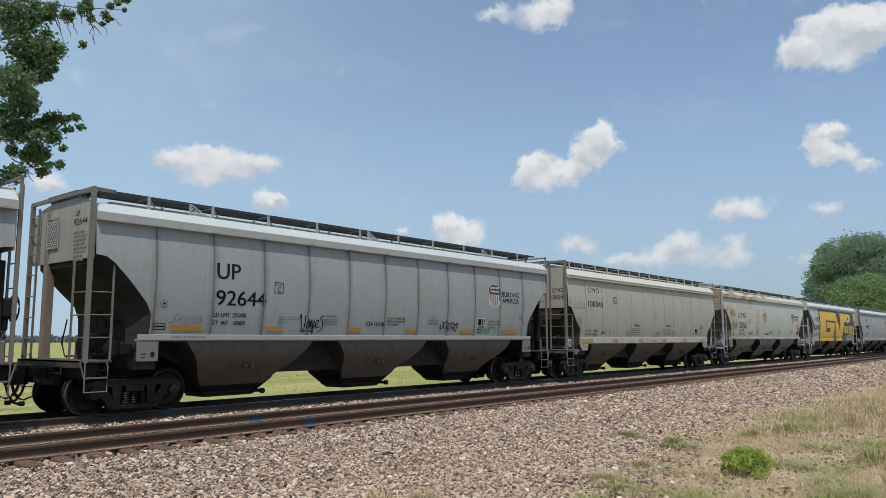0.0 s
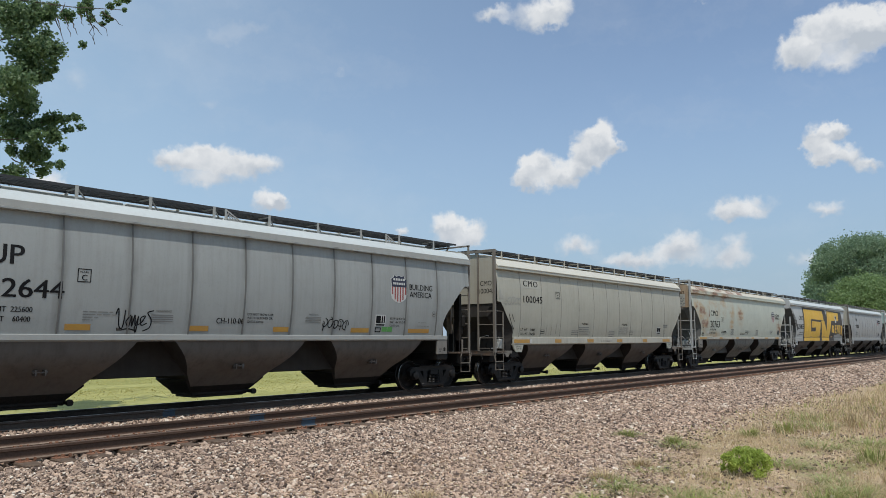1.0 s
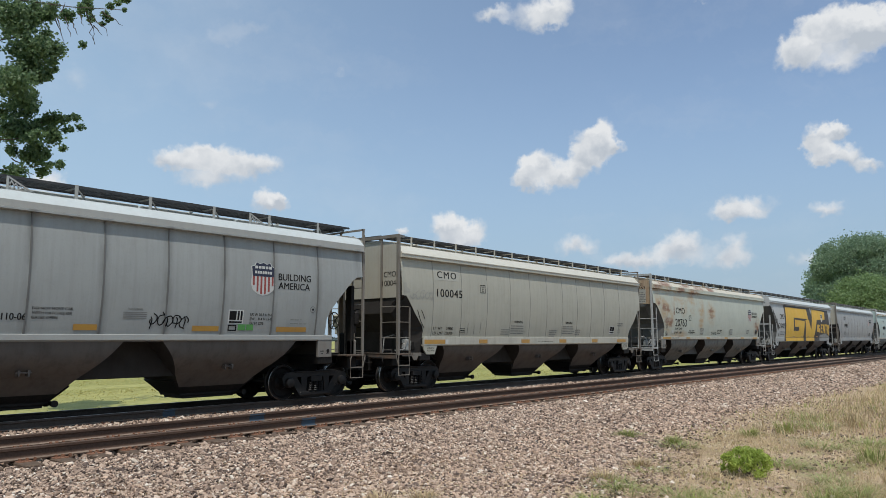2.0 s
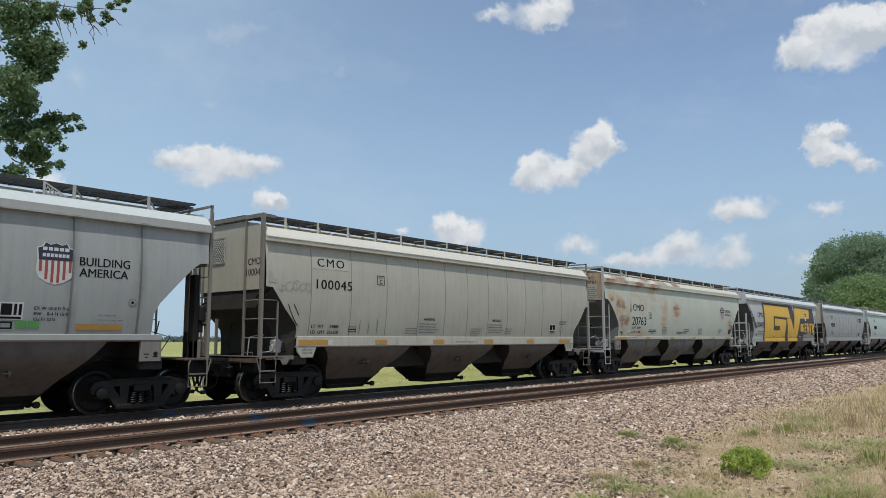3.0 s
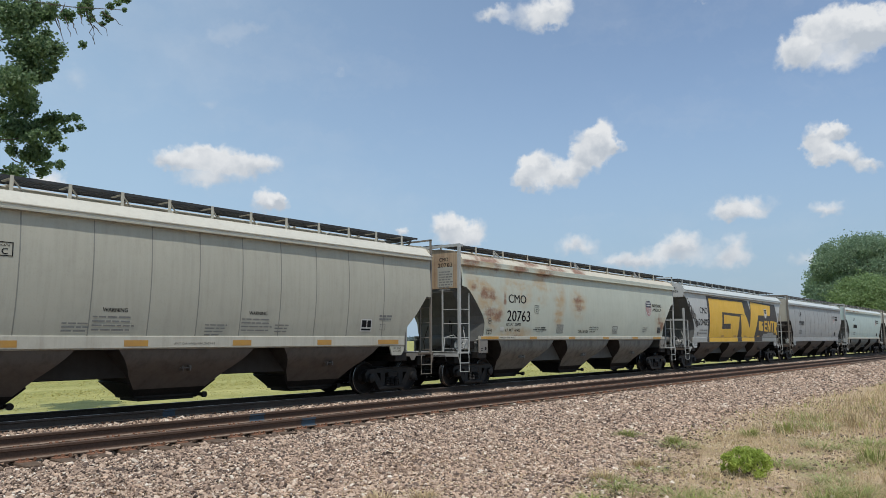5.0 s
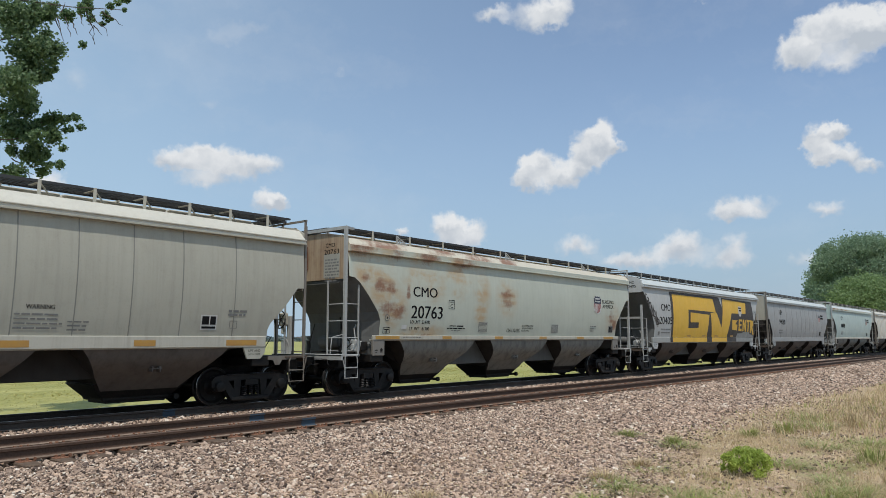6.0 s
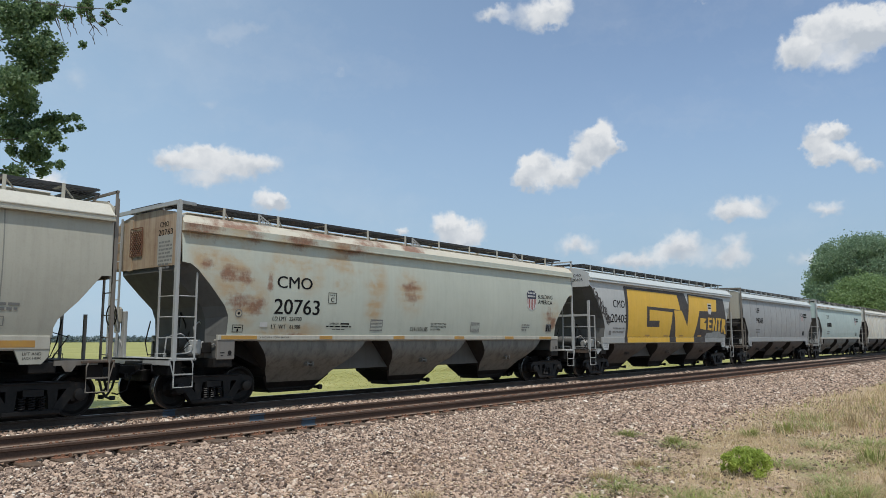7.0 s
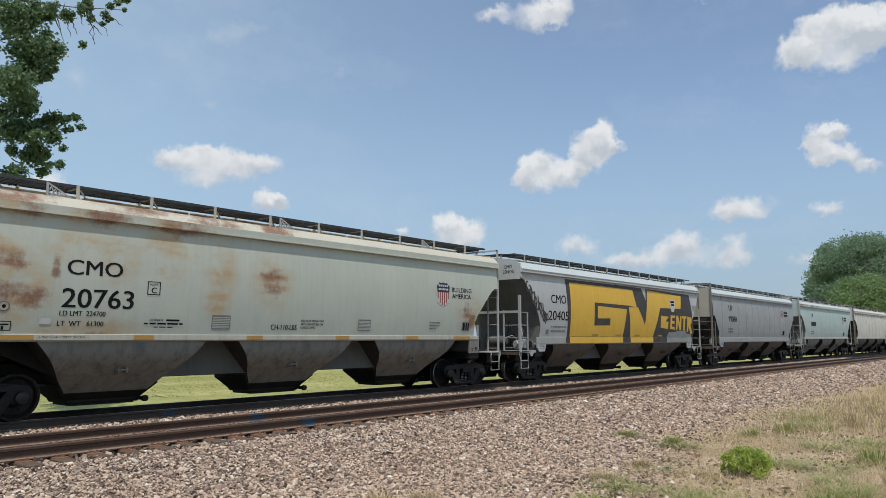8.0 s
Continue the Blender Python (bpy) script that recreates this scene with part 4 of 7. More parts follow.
    k.box(px - t * 0.12, px - t * 0.34, py - 0.10, py + 0.10, 1.12, 1.55, 0.03)
    part("brake_post", k, iron, car)
    if t > 0:
        k = Kit().box(px - 0.34, px - 0.22, py - 0.10, py + 0.14, 1.12, 3.05, 0.015)
        k.box(px - 0.30, px - 0.20, py + 0.18, py + 0.42, 1.12, 1.75, 0.03)
        k.tube([(px - 0.2, py + 0.3, 1.7), (px - 0.22, py + 0.2, 2.1), (px - 0.24, py + 0.05, 2.5)], 0.03, 7)
        part("brake_support", k, STEEL, car)
    k = Kit().lathe([(0.0, -0.45), (0.15, -0.42), (0.20, -0.30), (0.20, 0.30), (0.15, 0.42), (0.0, 0.45)], 18, "y", (-hl + 0.95, 0.1, 1.50))
    part("air_reservoir", k, spec["slope"], car, smooth=True)
    k = Kit().tube([(-hl + 0.6, -0.7, 1.2), (-hl + 0.6, -0.7, 2.0), (-hl + 0.75, -0.5, 2.2), (-hl + 1.0, -0.3, 1.9), (-hl + 1.1, -0.2, 1.6)], 0.018, 6)
    k.tube([(-hl + 0.3, -1.1, 1.2), (-hl + 0.6, -1.15, 1.45), (-hl + 1.2, -1.2, 1.42), (-hl + 1.25, -1.2, 1.2)], 0.014, 6)
    k.box(-hl + 0.85, -hl + 1.1, -1.3, -1.05, 1.25, 1.5, 0.02)
    part("brake_pipe", k, STEEL, car)
    gear = spec["gear"]
    k = Kit().lathe([(0.0, -0.30), (0.10, -0.30), (0.17, -0.24), (0.17, 0.16), (0.19, 0.17), (0.19, 0.20), (0.06, 0.21), (0.03, 0.42), (0.0, 0.42)], 16, "x", (-hl + 1.05, -0.80, 1.36))
    part("brake_cylinder", k, gear, car, smooth=True)
    k = Kit().box(-hl + 0.62, -hl + 0.84, -1.28, -1.06, 1.22, 1.56, 0.03)
    k.box(-hl + 0.58, -hl + 0.66, -1.24, -1.10, 1.28, 1.44, 0.02)
    k.box(-hl + 0.82, -hl + 0.94, -1.26, -1.10, 1.34, 1.52, 0.03)
    part("control_valve", k, gear, car)
    for pts in ([(-hl + 0.10, -1.30, 1.24), (-hl + 0.45, -1.30, 1.26), (-hl + 0.62, -1.22, 1.30)], [(-hl + 0.72, -1.18, 1.56), (-hl + 0.74, -1.10, 1.86), (-hl + 0.95, -0.95, 1.98), (-hl + 1.20, -0.90, 1.80)],
                [(-hl + 0.94, -1.20, 1.42), (-hl + 1.15, -1.30, 1.46), (-hl + 1.30, -1.42, 1.30)], [(-hl + 0.30, -0.60, 1.16), (-hl + 0.34, -0.62, 1.62), (-hl + 0.60, -0.78, 1.70), (-hl + 0.90, -0.80, 1.52)]):
        part("air_pipe", Kit().tube(pts, 0.017, 6), gear, car, smooth=True)
    for t in (-1, 1):
        truck(car, t * tc)
    spec["car"] = car
    return car


# marks, seams and stains are laid out along a car of 16.1 m; the cars are longer, and the marks sit a little off their middle
LONG, SHIFT = 1.052, -0.23
# paints
P_GREY = paint("grey_car_paint", (0.284, 0.297, 0.288), (0.165, 0.162, 0.148), 0.34, seams=(-6.65 * LONG + SHIFT, 1.345 * LONG))
P_BEIGE = paint("beige_grey_car_paint", (0.368, 0.358, 0.298), (0.19, 0.18, 0.145), 0.30)
P_PALE = paint("pale_green_car_paint", (0.435, 0.46, 0.392), (0.28, 0.29, 0.25), 0.25,
               rust=[(-6.75, 3.05, 0.42, 0.34), (-6.30, 3.0, 0.42, 0.34), (-6.45, 2.44, 0.60, 0.38), (-6.0, 2.38, 0.45, 0.34), (-7.3, 3.33, 0.30, 0.30), (-0.72, 2.98, 0.62, 0.58), (6.75, 2.45, 0.5, 0.5), (6.95, 2.2, 0.35, 0.5), (-5.62, 2.95, 0.14, 0.45),
                     (-7.45, 4.10, 0.85, 0.42), (-4.75, 4.08, 0.8, 0.36), (-3.1, 4.08, 1.0, 0.42), (-6.1, 4.05, 0.5, 0.28), (-4.8, 1.62, 0.6, 0.16)],
               tan=((0.42, 0.30, 0.17), [(-6.7, 3.1, 0.8, 1.1), (-6.3, 2.5, 0.9, 0.9), (-7.3, 3.4, 0.6, 0.8), (-6.4, 3.8, 0.5, 0.7), (-5.2, 3.38, 0.9, 0.5), (-4.5, 3.25, 0.8, 0.7), (-3.35, 3.05, 0.6, 0.4), (-2.15, 3.15, 0.62, 1.0), (-2.2, 2.45, 0.5, 0.6), (-0.72, 2.95, 0.85, 0.9), (-3.1, 3.6, 1.6, 0.4), (-5.0, 1.75, 1.5, 0.35), (6.8, 2.4, 0.8, 0.9),
                                           (-7.0, 4.08, 1.5, 0.5), (-4.7, 4.05, 1.2, 0.5), (-3.0, 4.05, 1.3, 0.5)]))
P_WHITE = paint("white_grey_car_paint", (0.42, 0.43, 0.42), (0.27, 0.27, 0.26), 0.35)
P_MID = paint("mid_grey_car_paint", (0.295, 0.305, 0.305), (0.24, 0.225, 0.205), 0.5)
P_LIGHT = paint("pale_blue_car_paint", (0.38, 0.47, 0.445), (0.26, 0.25, 0.245), 0.35)
P_CREAM = paint("cream_car_paint", (0.55, 0.54, 0.49), (0.34, 0.31, 0.26), 0.4)
BOARD = worn("dark_grating", (0.030, 0.032, 0.035), (0.050, 0.051, 0.053), 0.6, 0.2, 3.0, 60, 0.3, 0.2)
RIB_DARK = paint("grimy_seam", (0.13, 0.13, 0.125), (0.08, 0.075, 0.065), 0.5)
RIB_SOFT = paint("soft_seam", (0.20, 0.20, 0.18), (0.15, 0.14, 0.12), 0.4)
ROOF_WHITE = paint("white_roof_paint", (0.47, 0.50, 0.49), (0.36, 0.36, 0.34), 0.3)
ROOF_CREAM = paint("cream_roof_paint", (0.52, 0.50, 0.43), (0.34, 0.31, 0.26), 0.3)
ROOF_RUST = paint("rust_streaked_roof_paint", (0.52, 0.48, 0.385), (0.40, 0.36, 0.29), 0.3,
                  rust=[(-6.6, 4.3, 1.6, 0.5), (-4.2, 4.3, 1.3, 0.5), (-2.3, 4.3, 1.4, 0.5), (-0.6, 4.3, 1.0, 0.5)])
HOP_BROWN = paint("brown_dusted_hopper", (0.110, 0.094, 0.081), (0.038, 0.031, 0.027), 0.6, 0.75)
HOP_GREY = paint("grey_dusted_hopper", (0.195, 0.190, 0.168), (0.05, 0.046, 0.042), 0.85, 0.75)
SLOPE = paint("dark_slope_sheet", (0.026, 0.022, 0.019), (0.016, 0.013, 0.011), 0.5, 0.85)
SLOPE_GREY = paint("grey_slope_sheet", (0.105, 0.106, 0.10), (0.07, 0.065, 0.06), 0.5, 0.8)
IRON_TAN = paint("tan_grey_ironwork", (0.165, 0.148, 0.125), (0.10, 0.070, 0.048), 0.6)
IRON_GREY = paint("grey_ironwork", (0.34, 0.35, 0.34), (0.20, 0.17, 0.14), 0.5)
FASCIA = paint("grey_fascia_paint", (0.34, 0.345, 0.325), (0.25, 0.245, 0.225), 0.3)
DUSTY_PLATE = paint("dusty_plate_paint", (0.180, 0.168, 0.150), (0.15, 0.115, 0.085), 0.6)
POST_TAN = paint("brown_dusted_post", (0.215, 0.175, 0.135), (0.14, 0.095, 0.062), 0.6)
END_TAN = paint("dusty_end_paint", (0.34, 0.335, 0.30), (0.28, 0.21, 0.15), 0.6)
END_BEIGE = paint("beige_end_paint", (0.35, 0.33, 0.275), (0.28, 0.24, 0.18), 0.5)
END_RUST = paint("rusted_end_paint", (0.36, 0.27, 0.175), (0.17, 0.08, 0.045), 1.0)
SILL_GREY = paint("grey_sill_paint", (0.30, 0.305, 0.29), (0.24, 0.225, 0.20), 0.4)
SILL_WHITE = paint("cream_sill_paint", (0.41, 0.395, 0.335), (0.25, 0.215, 0.165), 0.6)

A_RIBS = [LONG * (-6.65 + 1.345 * i) + SHIFT for i in range(11)]
B_RIBS = [LONG * x + SHIFT for x in (-6.05, -4.7, -3.37, -2.05, -0.86, 0.24, 1.33, 2.41, 3.5, 4.6, 5.9)]
GREY = dict(kind="shallow", gear=STEEL, half=8.64, trucks=7.33, hoppers=(-4.53, 0.0, 4.53), ribs=A_RIBS, rib_w=0.032, rib_h=0.014, rib_paint=RIB_DARK, pillow=True,
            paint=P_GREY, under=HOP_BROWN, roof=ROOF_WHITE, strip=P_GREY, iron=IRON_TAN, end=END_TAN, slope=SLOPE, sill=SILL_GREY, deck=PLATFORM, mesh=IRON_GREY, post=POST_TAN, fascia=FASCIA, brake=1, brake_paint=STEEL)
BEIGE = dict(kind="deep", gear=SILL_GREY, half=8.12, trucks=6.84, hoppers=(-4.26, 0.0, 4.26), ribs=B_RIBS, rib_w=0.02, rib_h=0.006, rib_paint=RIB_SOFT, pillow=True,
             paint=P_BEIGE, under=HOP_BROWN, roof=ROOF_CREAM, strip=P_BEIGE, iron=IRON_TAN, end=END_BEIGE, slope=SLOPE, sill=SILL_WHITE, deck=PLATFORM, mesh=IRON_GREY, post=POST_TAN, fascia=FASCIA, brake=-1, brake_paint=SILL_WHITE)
PALE = dict(GREY, gear=IRON_GREY, dark_tone=SLOPE, ribs=[], pillow=False, paint=P_PALE, under=HOP_GREY, roof=ROOF_RUST, strip=P_PALE, iron=IRON_GREY, end=END_RUST, slope=SLOPE_GREY, sill=SILL_WHITE, deck=IRON_GREY, mesh=RUSTY, post=END_RUST, fascia=P_PALE, post_low=3.20, brake=-1, brake_paint=SILL_WHITE)
SPRAYED = dict(BEIGE, open_end=True, slope=SLOPE_GREY, dark_tone=SLOPE, half=8.62, trucks=7.30, hoppers=(-4.53, 0.0, 4.57), ribs=[-4.9, -3.0, -1.05, 0.85, 2.75, 4.7], paint=P_WHITE, roof=ROOF_WHITE, strip=P_WHITE, end=P_WHITE, iron=IRON_GREY, sill=SILL_GREY)
MID = dict(BEIGE, paint=P_MID, roof=ROOF_WHITE, strip=P_MID, end=END_BEIGE, iron=IRON_TAN, sill=P_MID, rib_w=0.02, rib_h=0.006, rib_paint=RIB_SOFT)
LIGHT = dict(PALE, paint=P_LIGHT, roof=ROOF_WHITE, strip=P_LIGHT, end=P_LIGHT, sill=SILL_WHITE, half=8.58)
CREAM = dict(GREY, paint=P_CREAM, roof=ROOF_CREAM, strip=P_CREAM, end=P_CREAM, sill=SILL_WHITE, ribs=[-7.66 + 0.766 * i for i in range(21)], rib_w=0.10, rib_h=0.05, rib_paint=P_CREAM, pillow=False)
TRAIN = [
    dict(GREY, x=-3.19, label="dusty grey covered hopper car with a tan end ladder"),
    dict(GREY, x=15.42, label="grey ribbed covered hopper car with black lettering and spray tags"),
    dict(BEIGE, x=33.59, label="beige-grey covered hopper car with black stencils and deep side sill"),
    dict(PALE, x=51.74, label="pale green-grey covered hopper car with brown rust patches"),
    dict(SPRAYED, x=70.32, label="white-grey covered hopper car with large yellow and black spray lettering"),
    dict(MID, x=88.93, label="mid-grey smooth-sided covered hopper car with dusty streaks"),
    dict(LIGHT, x=107.53, label="pale blue-grey smooth covered hopper car"),
    dict(CREAM, x=126.33, label="cream ribbed covered hopper car far down the line"),
    dict(MID, x=144.39, label="mid-grey covered hopper car at the far end of the line"),
]
for spec in TRAIN:
    hopper_car(spec)


# ---- ground, ballast and tracks ----
def ground_height(y):
    """The height of the bare ground across the line."""
    pts = [(-3000, -0.35), (-5, -0.40), (2, -0.52), (6.6, -0.50), (10.0, -0.30), (19.0, -0.35), (22.0, -0.85), (3000, -0.9)]
    y /= ACROSS
    for (a, za), (b, zb) in zip(pts, pts[1:]):
        if y <= b:
            return za + (zb - za) * (y - a) / (b - a)
    return -0.9


def verge_bumps(x, y):
    """Low humps of the verge, dying out at the stones and far away."""
    if not (-5 < y < 7.1 and 0 < x < 64):
        return 0.0
    return (0.05 * noise.noise((x * 0.5, y * 0.5, 3.1)) + 0.025 * noise.noise((x * 1.7, y * 1.7, 7.7))) * min(1, max((6.8 - y) / 1.5, 0))


def ballast_height(y):
    pts = [(6.3, -0.60), (7.2, -0.47), (9.9, -0.26), (10.5, -0.215), (10.8, -0.248), (13.3, -0.266), (13.7, -0.235), (14.6, -0.205), (17.4, -0.20), (18.2, -0.26), (20.2, -0.8)]
    y /= ACROSS
    for (a, za), (b, zb) in zip(pts, pts[1:]):
        if y <= b:
            return za + (zb - za) * (y - a) / (b - a)
    return -0.8


def ground_material():
    m, nt, bs = base_material("field_and_verge")
    tc = nt.nodes.new("ShaderNodeTexCoord")
    sep = nt.nodes.new("ShaderNodeSeparateXYZ")
    nt.links.new(tc.outputs["Object"], sep.inputs[0])
    patch = noise_node(nt, 0.9, 6.0, 0.65)
    fine = noise_node(nt, 30.0, 5.0, 0.7)
    verge = blend(nt, remap(nt, patch, 0.4, 0.62), (0.38, 0.265, 0.165), (0.54, 0.405, 0.255))
    verge = blend(nt, remap(nt, noise_node(nt, 2.3, 6, shift=(4, 4, 4)), 0.52, 0.68, 0, 0.7), verge, (0.26, 0.255, 0.10))
    verge = blend(nt, remap(nt, fine, 0.50, 0.66, 0, 0.9), verge, (0.10, 0.068, 0.042))
    rows = noise_node(nt, 1.0, 4.0, 0.6, stretch=(0.05, 0.35, 1.0))
    field = blend(nt, remap(nt, rows, 0.38, 0.62), (0.295, 0.285, 0.080), (0.425, 0.39, 0.140))
    field = blend(nt, remap(nt, noise_node(nt, 0.05, 4.0), 0.4, 0.6, 0, 0.5), field, (0.235, 0.245, 0.058))
    field = blend(nt, remap(nt, noise_node(nt, 3.0, 8.0, 0.75, stretch=(0.6, 1.0, 1.0)), 0.46, 0.66, 0, 0.75), field, (0.165, 0.18, 0.045))
    col = blend(nt, remap(nt, sep.outputs["Y"], 19.4, 22.0), verge, field)
    nt.links.new(col, bs.inputs["Base Color"])
    bs.inputs["Roughness"].default_value = 0.95
    bump(nt, bs, fine, 0.6, 0.03)
    return m


# dark base colour stands in for the shade in gaps between stones
SHADED_BED = worn("shade_dark_stone_bed", (0.065, 0.046, 0.034), (0.10, 0.073, 0.054), 0.95, 0, 1.2, 22, 0.6, 1.0, 0.05, dirt=(0.15, 0.125, 0.10), dirt_amount=0.4)


def stone_material():
    m, nt, bs = base_material("crushed_stone")
    geo = nt.nodes.new("ShaderNodeNewGeometry")
    ramp = nt.nodes.new("ShaderNodeValToRGB")
    nt.links.new(geo.outputs["Random Per Island"], ramp.inputs[0])
    tones = [(0.0, (0.05, 0.034, 0.030)), (0.2, (0.165, 0.115, 0.090)), (0.42, (0.35, 0.245, 0.180)), (0.62, (0.45, 0.335, 0.255)), (0.8, (0.58, 0.410, 0.300)), (0.93, (0.62, 0.50, 0.39)), (1.0, (0.78, 0.70, 0.60))]
    for i, (p, c) in enumerate(tones):
        el = ramp.color_ramp.elements[i] if i < 2 else ramp.color_ramp.elements.new(p)
        el.position, el.color = p, (*c, 1)
    ramp.color_ramp.elements[1].position = 0.2
    fine = noise_node(nt, 60.0, 4.0)
    col = blend(nt, remap(nt, fine, 0.45, 0.75, 0, 0.4), ramp.outputs[0], (0.15, 0.125, 0.105))
    big = noise_node(nt, 0.8, 4.0)
    col = blend(nt, remap(nt, big, 0.45, 0.65, 0, 0.18), col, (0.34, 0.235, 0.165))
    nt.links.new(col, bs.inputs["Base Color"])
    bs.inputs["Roughness"].default_value = 0.9
    bump(nt, bs, fine, 0.5, 0.004)
    return m


def ground_sheet():
    ys = [-2500, -300, -40, -8, -4, -1] + [y * 0.5 for y in range(0, 46)] + [24, 28, 40, 80, 200, 600, 2500]
    xs = [-2500, -600, -120, -40, -10, -4] + [x * 0.75 for x in range(0, 54)] + [44, 50, 60, 80, 120, 200, 500, 1200, 2500]
    k = Kit()
    v = []
    for y in ys:
        for x in xs:
            z = ground_height(y)
            z += verge_bumps(x, y)
            v.append((x, y, z))
    n = len(xs)
    k.add(v, [(j * n + i, j * n + i + 1, (j + 1) * n + i + 1, (j + 1) * n + i) for j in range(len(ys) - 1) for i in range(n - 1)])
    tagged(new("ground", k.mesh("ground", ground_material(), True)), "dry verge and mown green field reaching the horizon", "ground", kind="structure")


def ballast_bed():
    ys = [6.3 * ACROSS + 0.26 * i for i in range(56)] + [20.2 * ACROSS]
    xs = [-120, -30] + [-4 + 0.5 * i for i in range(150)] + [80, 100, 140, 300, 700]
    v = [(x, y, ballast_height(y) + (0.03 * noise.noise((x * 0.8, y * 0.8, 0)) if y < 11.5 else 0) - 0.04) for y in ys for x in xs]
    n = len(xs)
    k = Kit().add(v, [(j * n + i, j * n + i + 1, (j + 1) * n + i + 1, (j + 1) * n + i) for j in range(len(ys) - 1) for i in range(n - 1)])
    tagged(new("ballast_bed", k.mesh("ballast_bed", SHADED_BED, True)), "bed of crushed stone under both tracks, coloured dark for the shade between stones", "ballast", kind="structure")


def stones(name, label, x0, x1, y0, y1, density, size, seed, thin=None, fine=False, material=None):
    """Loose crushed stone, each an uneven lump, strewn over a stretch of the bed."""
    rng = np.random.default_rng(seed)
    step = density ** -0.5
    gx, gy = np.meshgrid(np.arange(x0, x1, step), np.arange(y0, y1, step))
    gx = gx + (np.arange(len(gx)) % 2)[:, None] * step / 2
    n = gx.size
    px, py = gx.ravel() + rng.uniform(-0.42, 0.42, n) * step, gy.ravel() + rng.uniform(-0.42, 0.42, n) * step
    lift = np.where(rng.random(n) < 0.2, 0.4 * size, 0.0)
    if thin:
        keep = rng.random(n) < thin(px, py)
        px, py, lift = px[keep], py[keep], lift[keep]
        n = len(px)
    if fine:
        g = (1 + 5 ** 0.5) / 2
        ico = np.array([(-1, g, 0), (1, g, 0), (-1, -g, 0), (1, -g, 0), (0, -1, g), (0, 1, g), (0, -1, -g), (0, 1, -g), (g, 0, -1), (g, 0, 1), (-g, 0, -1), (-g, 0, 1)]) / 1.75
        tri = np.array([(0, 11, 5), (0, 5, 1), (0, 1, 7), (0, 7, 10), (0, 10, 11), (1, 5, 9), (5, 11, 4), (11, 10, 2), (10, 7, 6), (7, 1, 8), (3, 9, 4), (3, 4, 2), (3, 2, 6), (3, 6, 8), (3, 8, 9), (4, 9, 5), (2, 4, 11), (6, 2, 10), (8, 6, 7), (9, 8, 1)])
    else:
        ico = np.array([(a, b, c) for a in (-0.8, 0.8) for b in (-0.8, 0.8) for c in (-0.8, 0.8)], float)
        tri = np.array([(0, 1, 3), (0, 3, 2), (4, 6, 7), (4, 7, 5), (0, 4, 5), (0, 5, 1), (2, 3, 7), (2, 7, 6), (0, 2, 6), (0, 6, 4), (1, 5, 7), (1, 7, 3)])
    V = np.repeat(ico[None], n, 0) + rng.uniform(-0.38, 0.38, (n, len(ico), 3))
    V = V * rng.uniform(0.7, 1.35, (n, 1, 3)) * np.array([1, 1, 0.62]) * (size / 2 * rng.lognormal(0, 0.33, (n, 1, 1)))
    turn = rng.uniform(0, math.pi, n)
    q = np.stack([np.cos(turn), rng.normal(0, 0.22, n), rng.normal(0, 0.22, n), np.sin(turn)], -1)
    q /= np.linalg.norm(q, axis=1, keepdims=True)
    w, x, y, z = q.T
    R = np.stack([np.stack([1 - 2 * (y * y + z * z), 2 * (x * y - z * w), 2 * (x * z + y * w)], -1), np.stack([2 * (x * y + z * w), 1 - 2 * (x * x + z * z), 2 * (y * z - x * w)], -1), np.stack([2 * (x * z - y * w), 2 * (y * z + x * w), 1 - 2 * (x * x + y * y)], -1)], 1)
    V = np.einsum("nij,nkj->nki", R, V)
    h = np.array([max(ballast_height(b), ground_height(b) + verge_bumps(a, b)) for a, b in zip(px, py)]) + rng.uniform(-0.010, 0.010, n) + lift
    V += np.stack([px, py, h], -1)[:, None]
    F = tri[None] + (np.arange(n) * len(ico))[:, None, None]
    me = bpy.data.meshes.new(name)
    me.from_pydata(V.reshape(-1, 3), [], F.reshape(-1, 3))
    me.materials.append(material or STONE)
    return tagged(new(name, me), label, "gravel", kind="stuff")


def stony(x, y):
    """How thick the loose stone lies: full by the track, thinning into the verge."""
    edge = 4.0 + 0.24 * np.clip(x - 9.0, 0, 9.5) + 0.35 * np.sin(x * 1.3) * np.sin(x * 0.37 + 1)
    return np.clip((y - edge) / 1.5, 0, 1) ** 1.2


CLOD = worn("dry_soil_clod", (0.22, 0.155, 0.10), (0.13, 0.09, 0.06), 0.95, 0, 3.0, 30, 0.5, 0.6)
STONE = stone_material()
ground_sheet()
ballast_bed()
stones("ballast_stones", "loose pinkish grey crushed stone sloping beside the track", 2.0, 16, 3.7, 11.45, 720, 0.0375, 1, lambda x, y: stony(x, y) * np.where(y > 11.22, 0.7, 1), True)
stones("ballast_stones", "loose pinkish grey crushed stone sloping beside the track", 16, 36, 5.4, 11.45, 470, 0.046, 2, lambda x, y: stony(x, y) * np.where(y > 11.22, 0.7, 1))
stones("ballast_stones", "loose pinkish grey crushed stone sloping beside the track", 36, 80, 6.5, 11.28, 200, 0.064, 3)
stones("ballast_stones", "loose grey crushed stone between the two tracks", 4, 33, 13.96, 15.58, 470, 0.044, 4)
stones("ballast_stones", "loose grey crushed stone between the two tracks", 33, 76, 13.96, 15.58, 130, 0.07, 5)

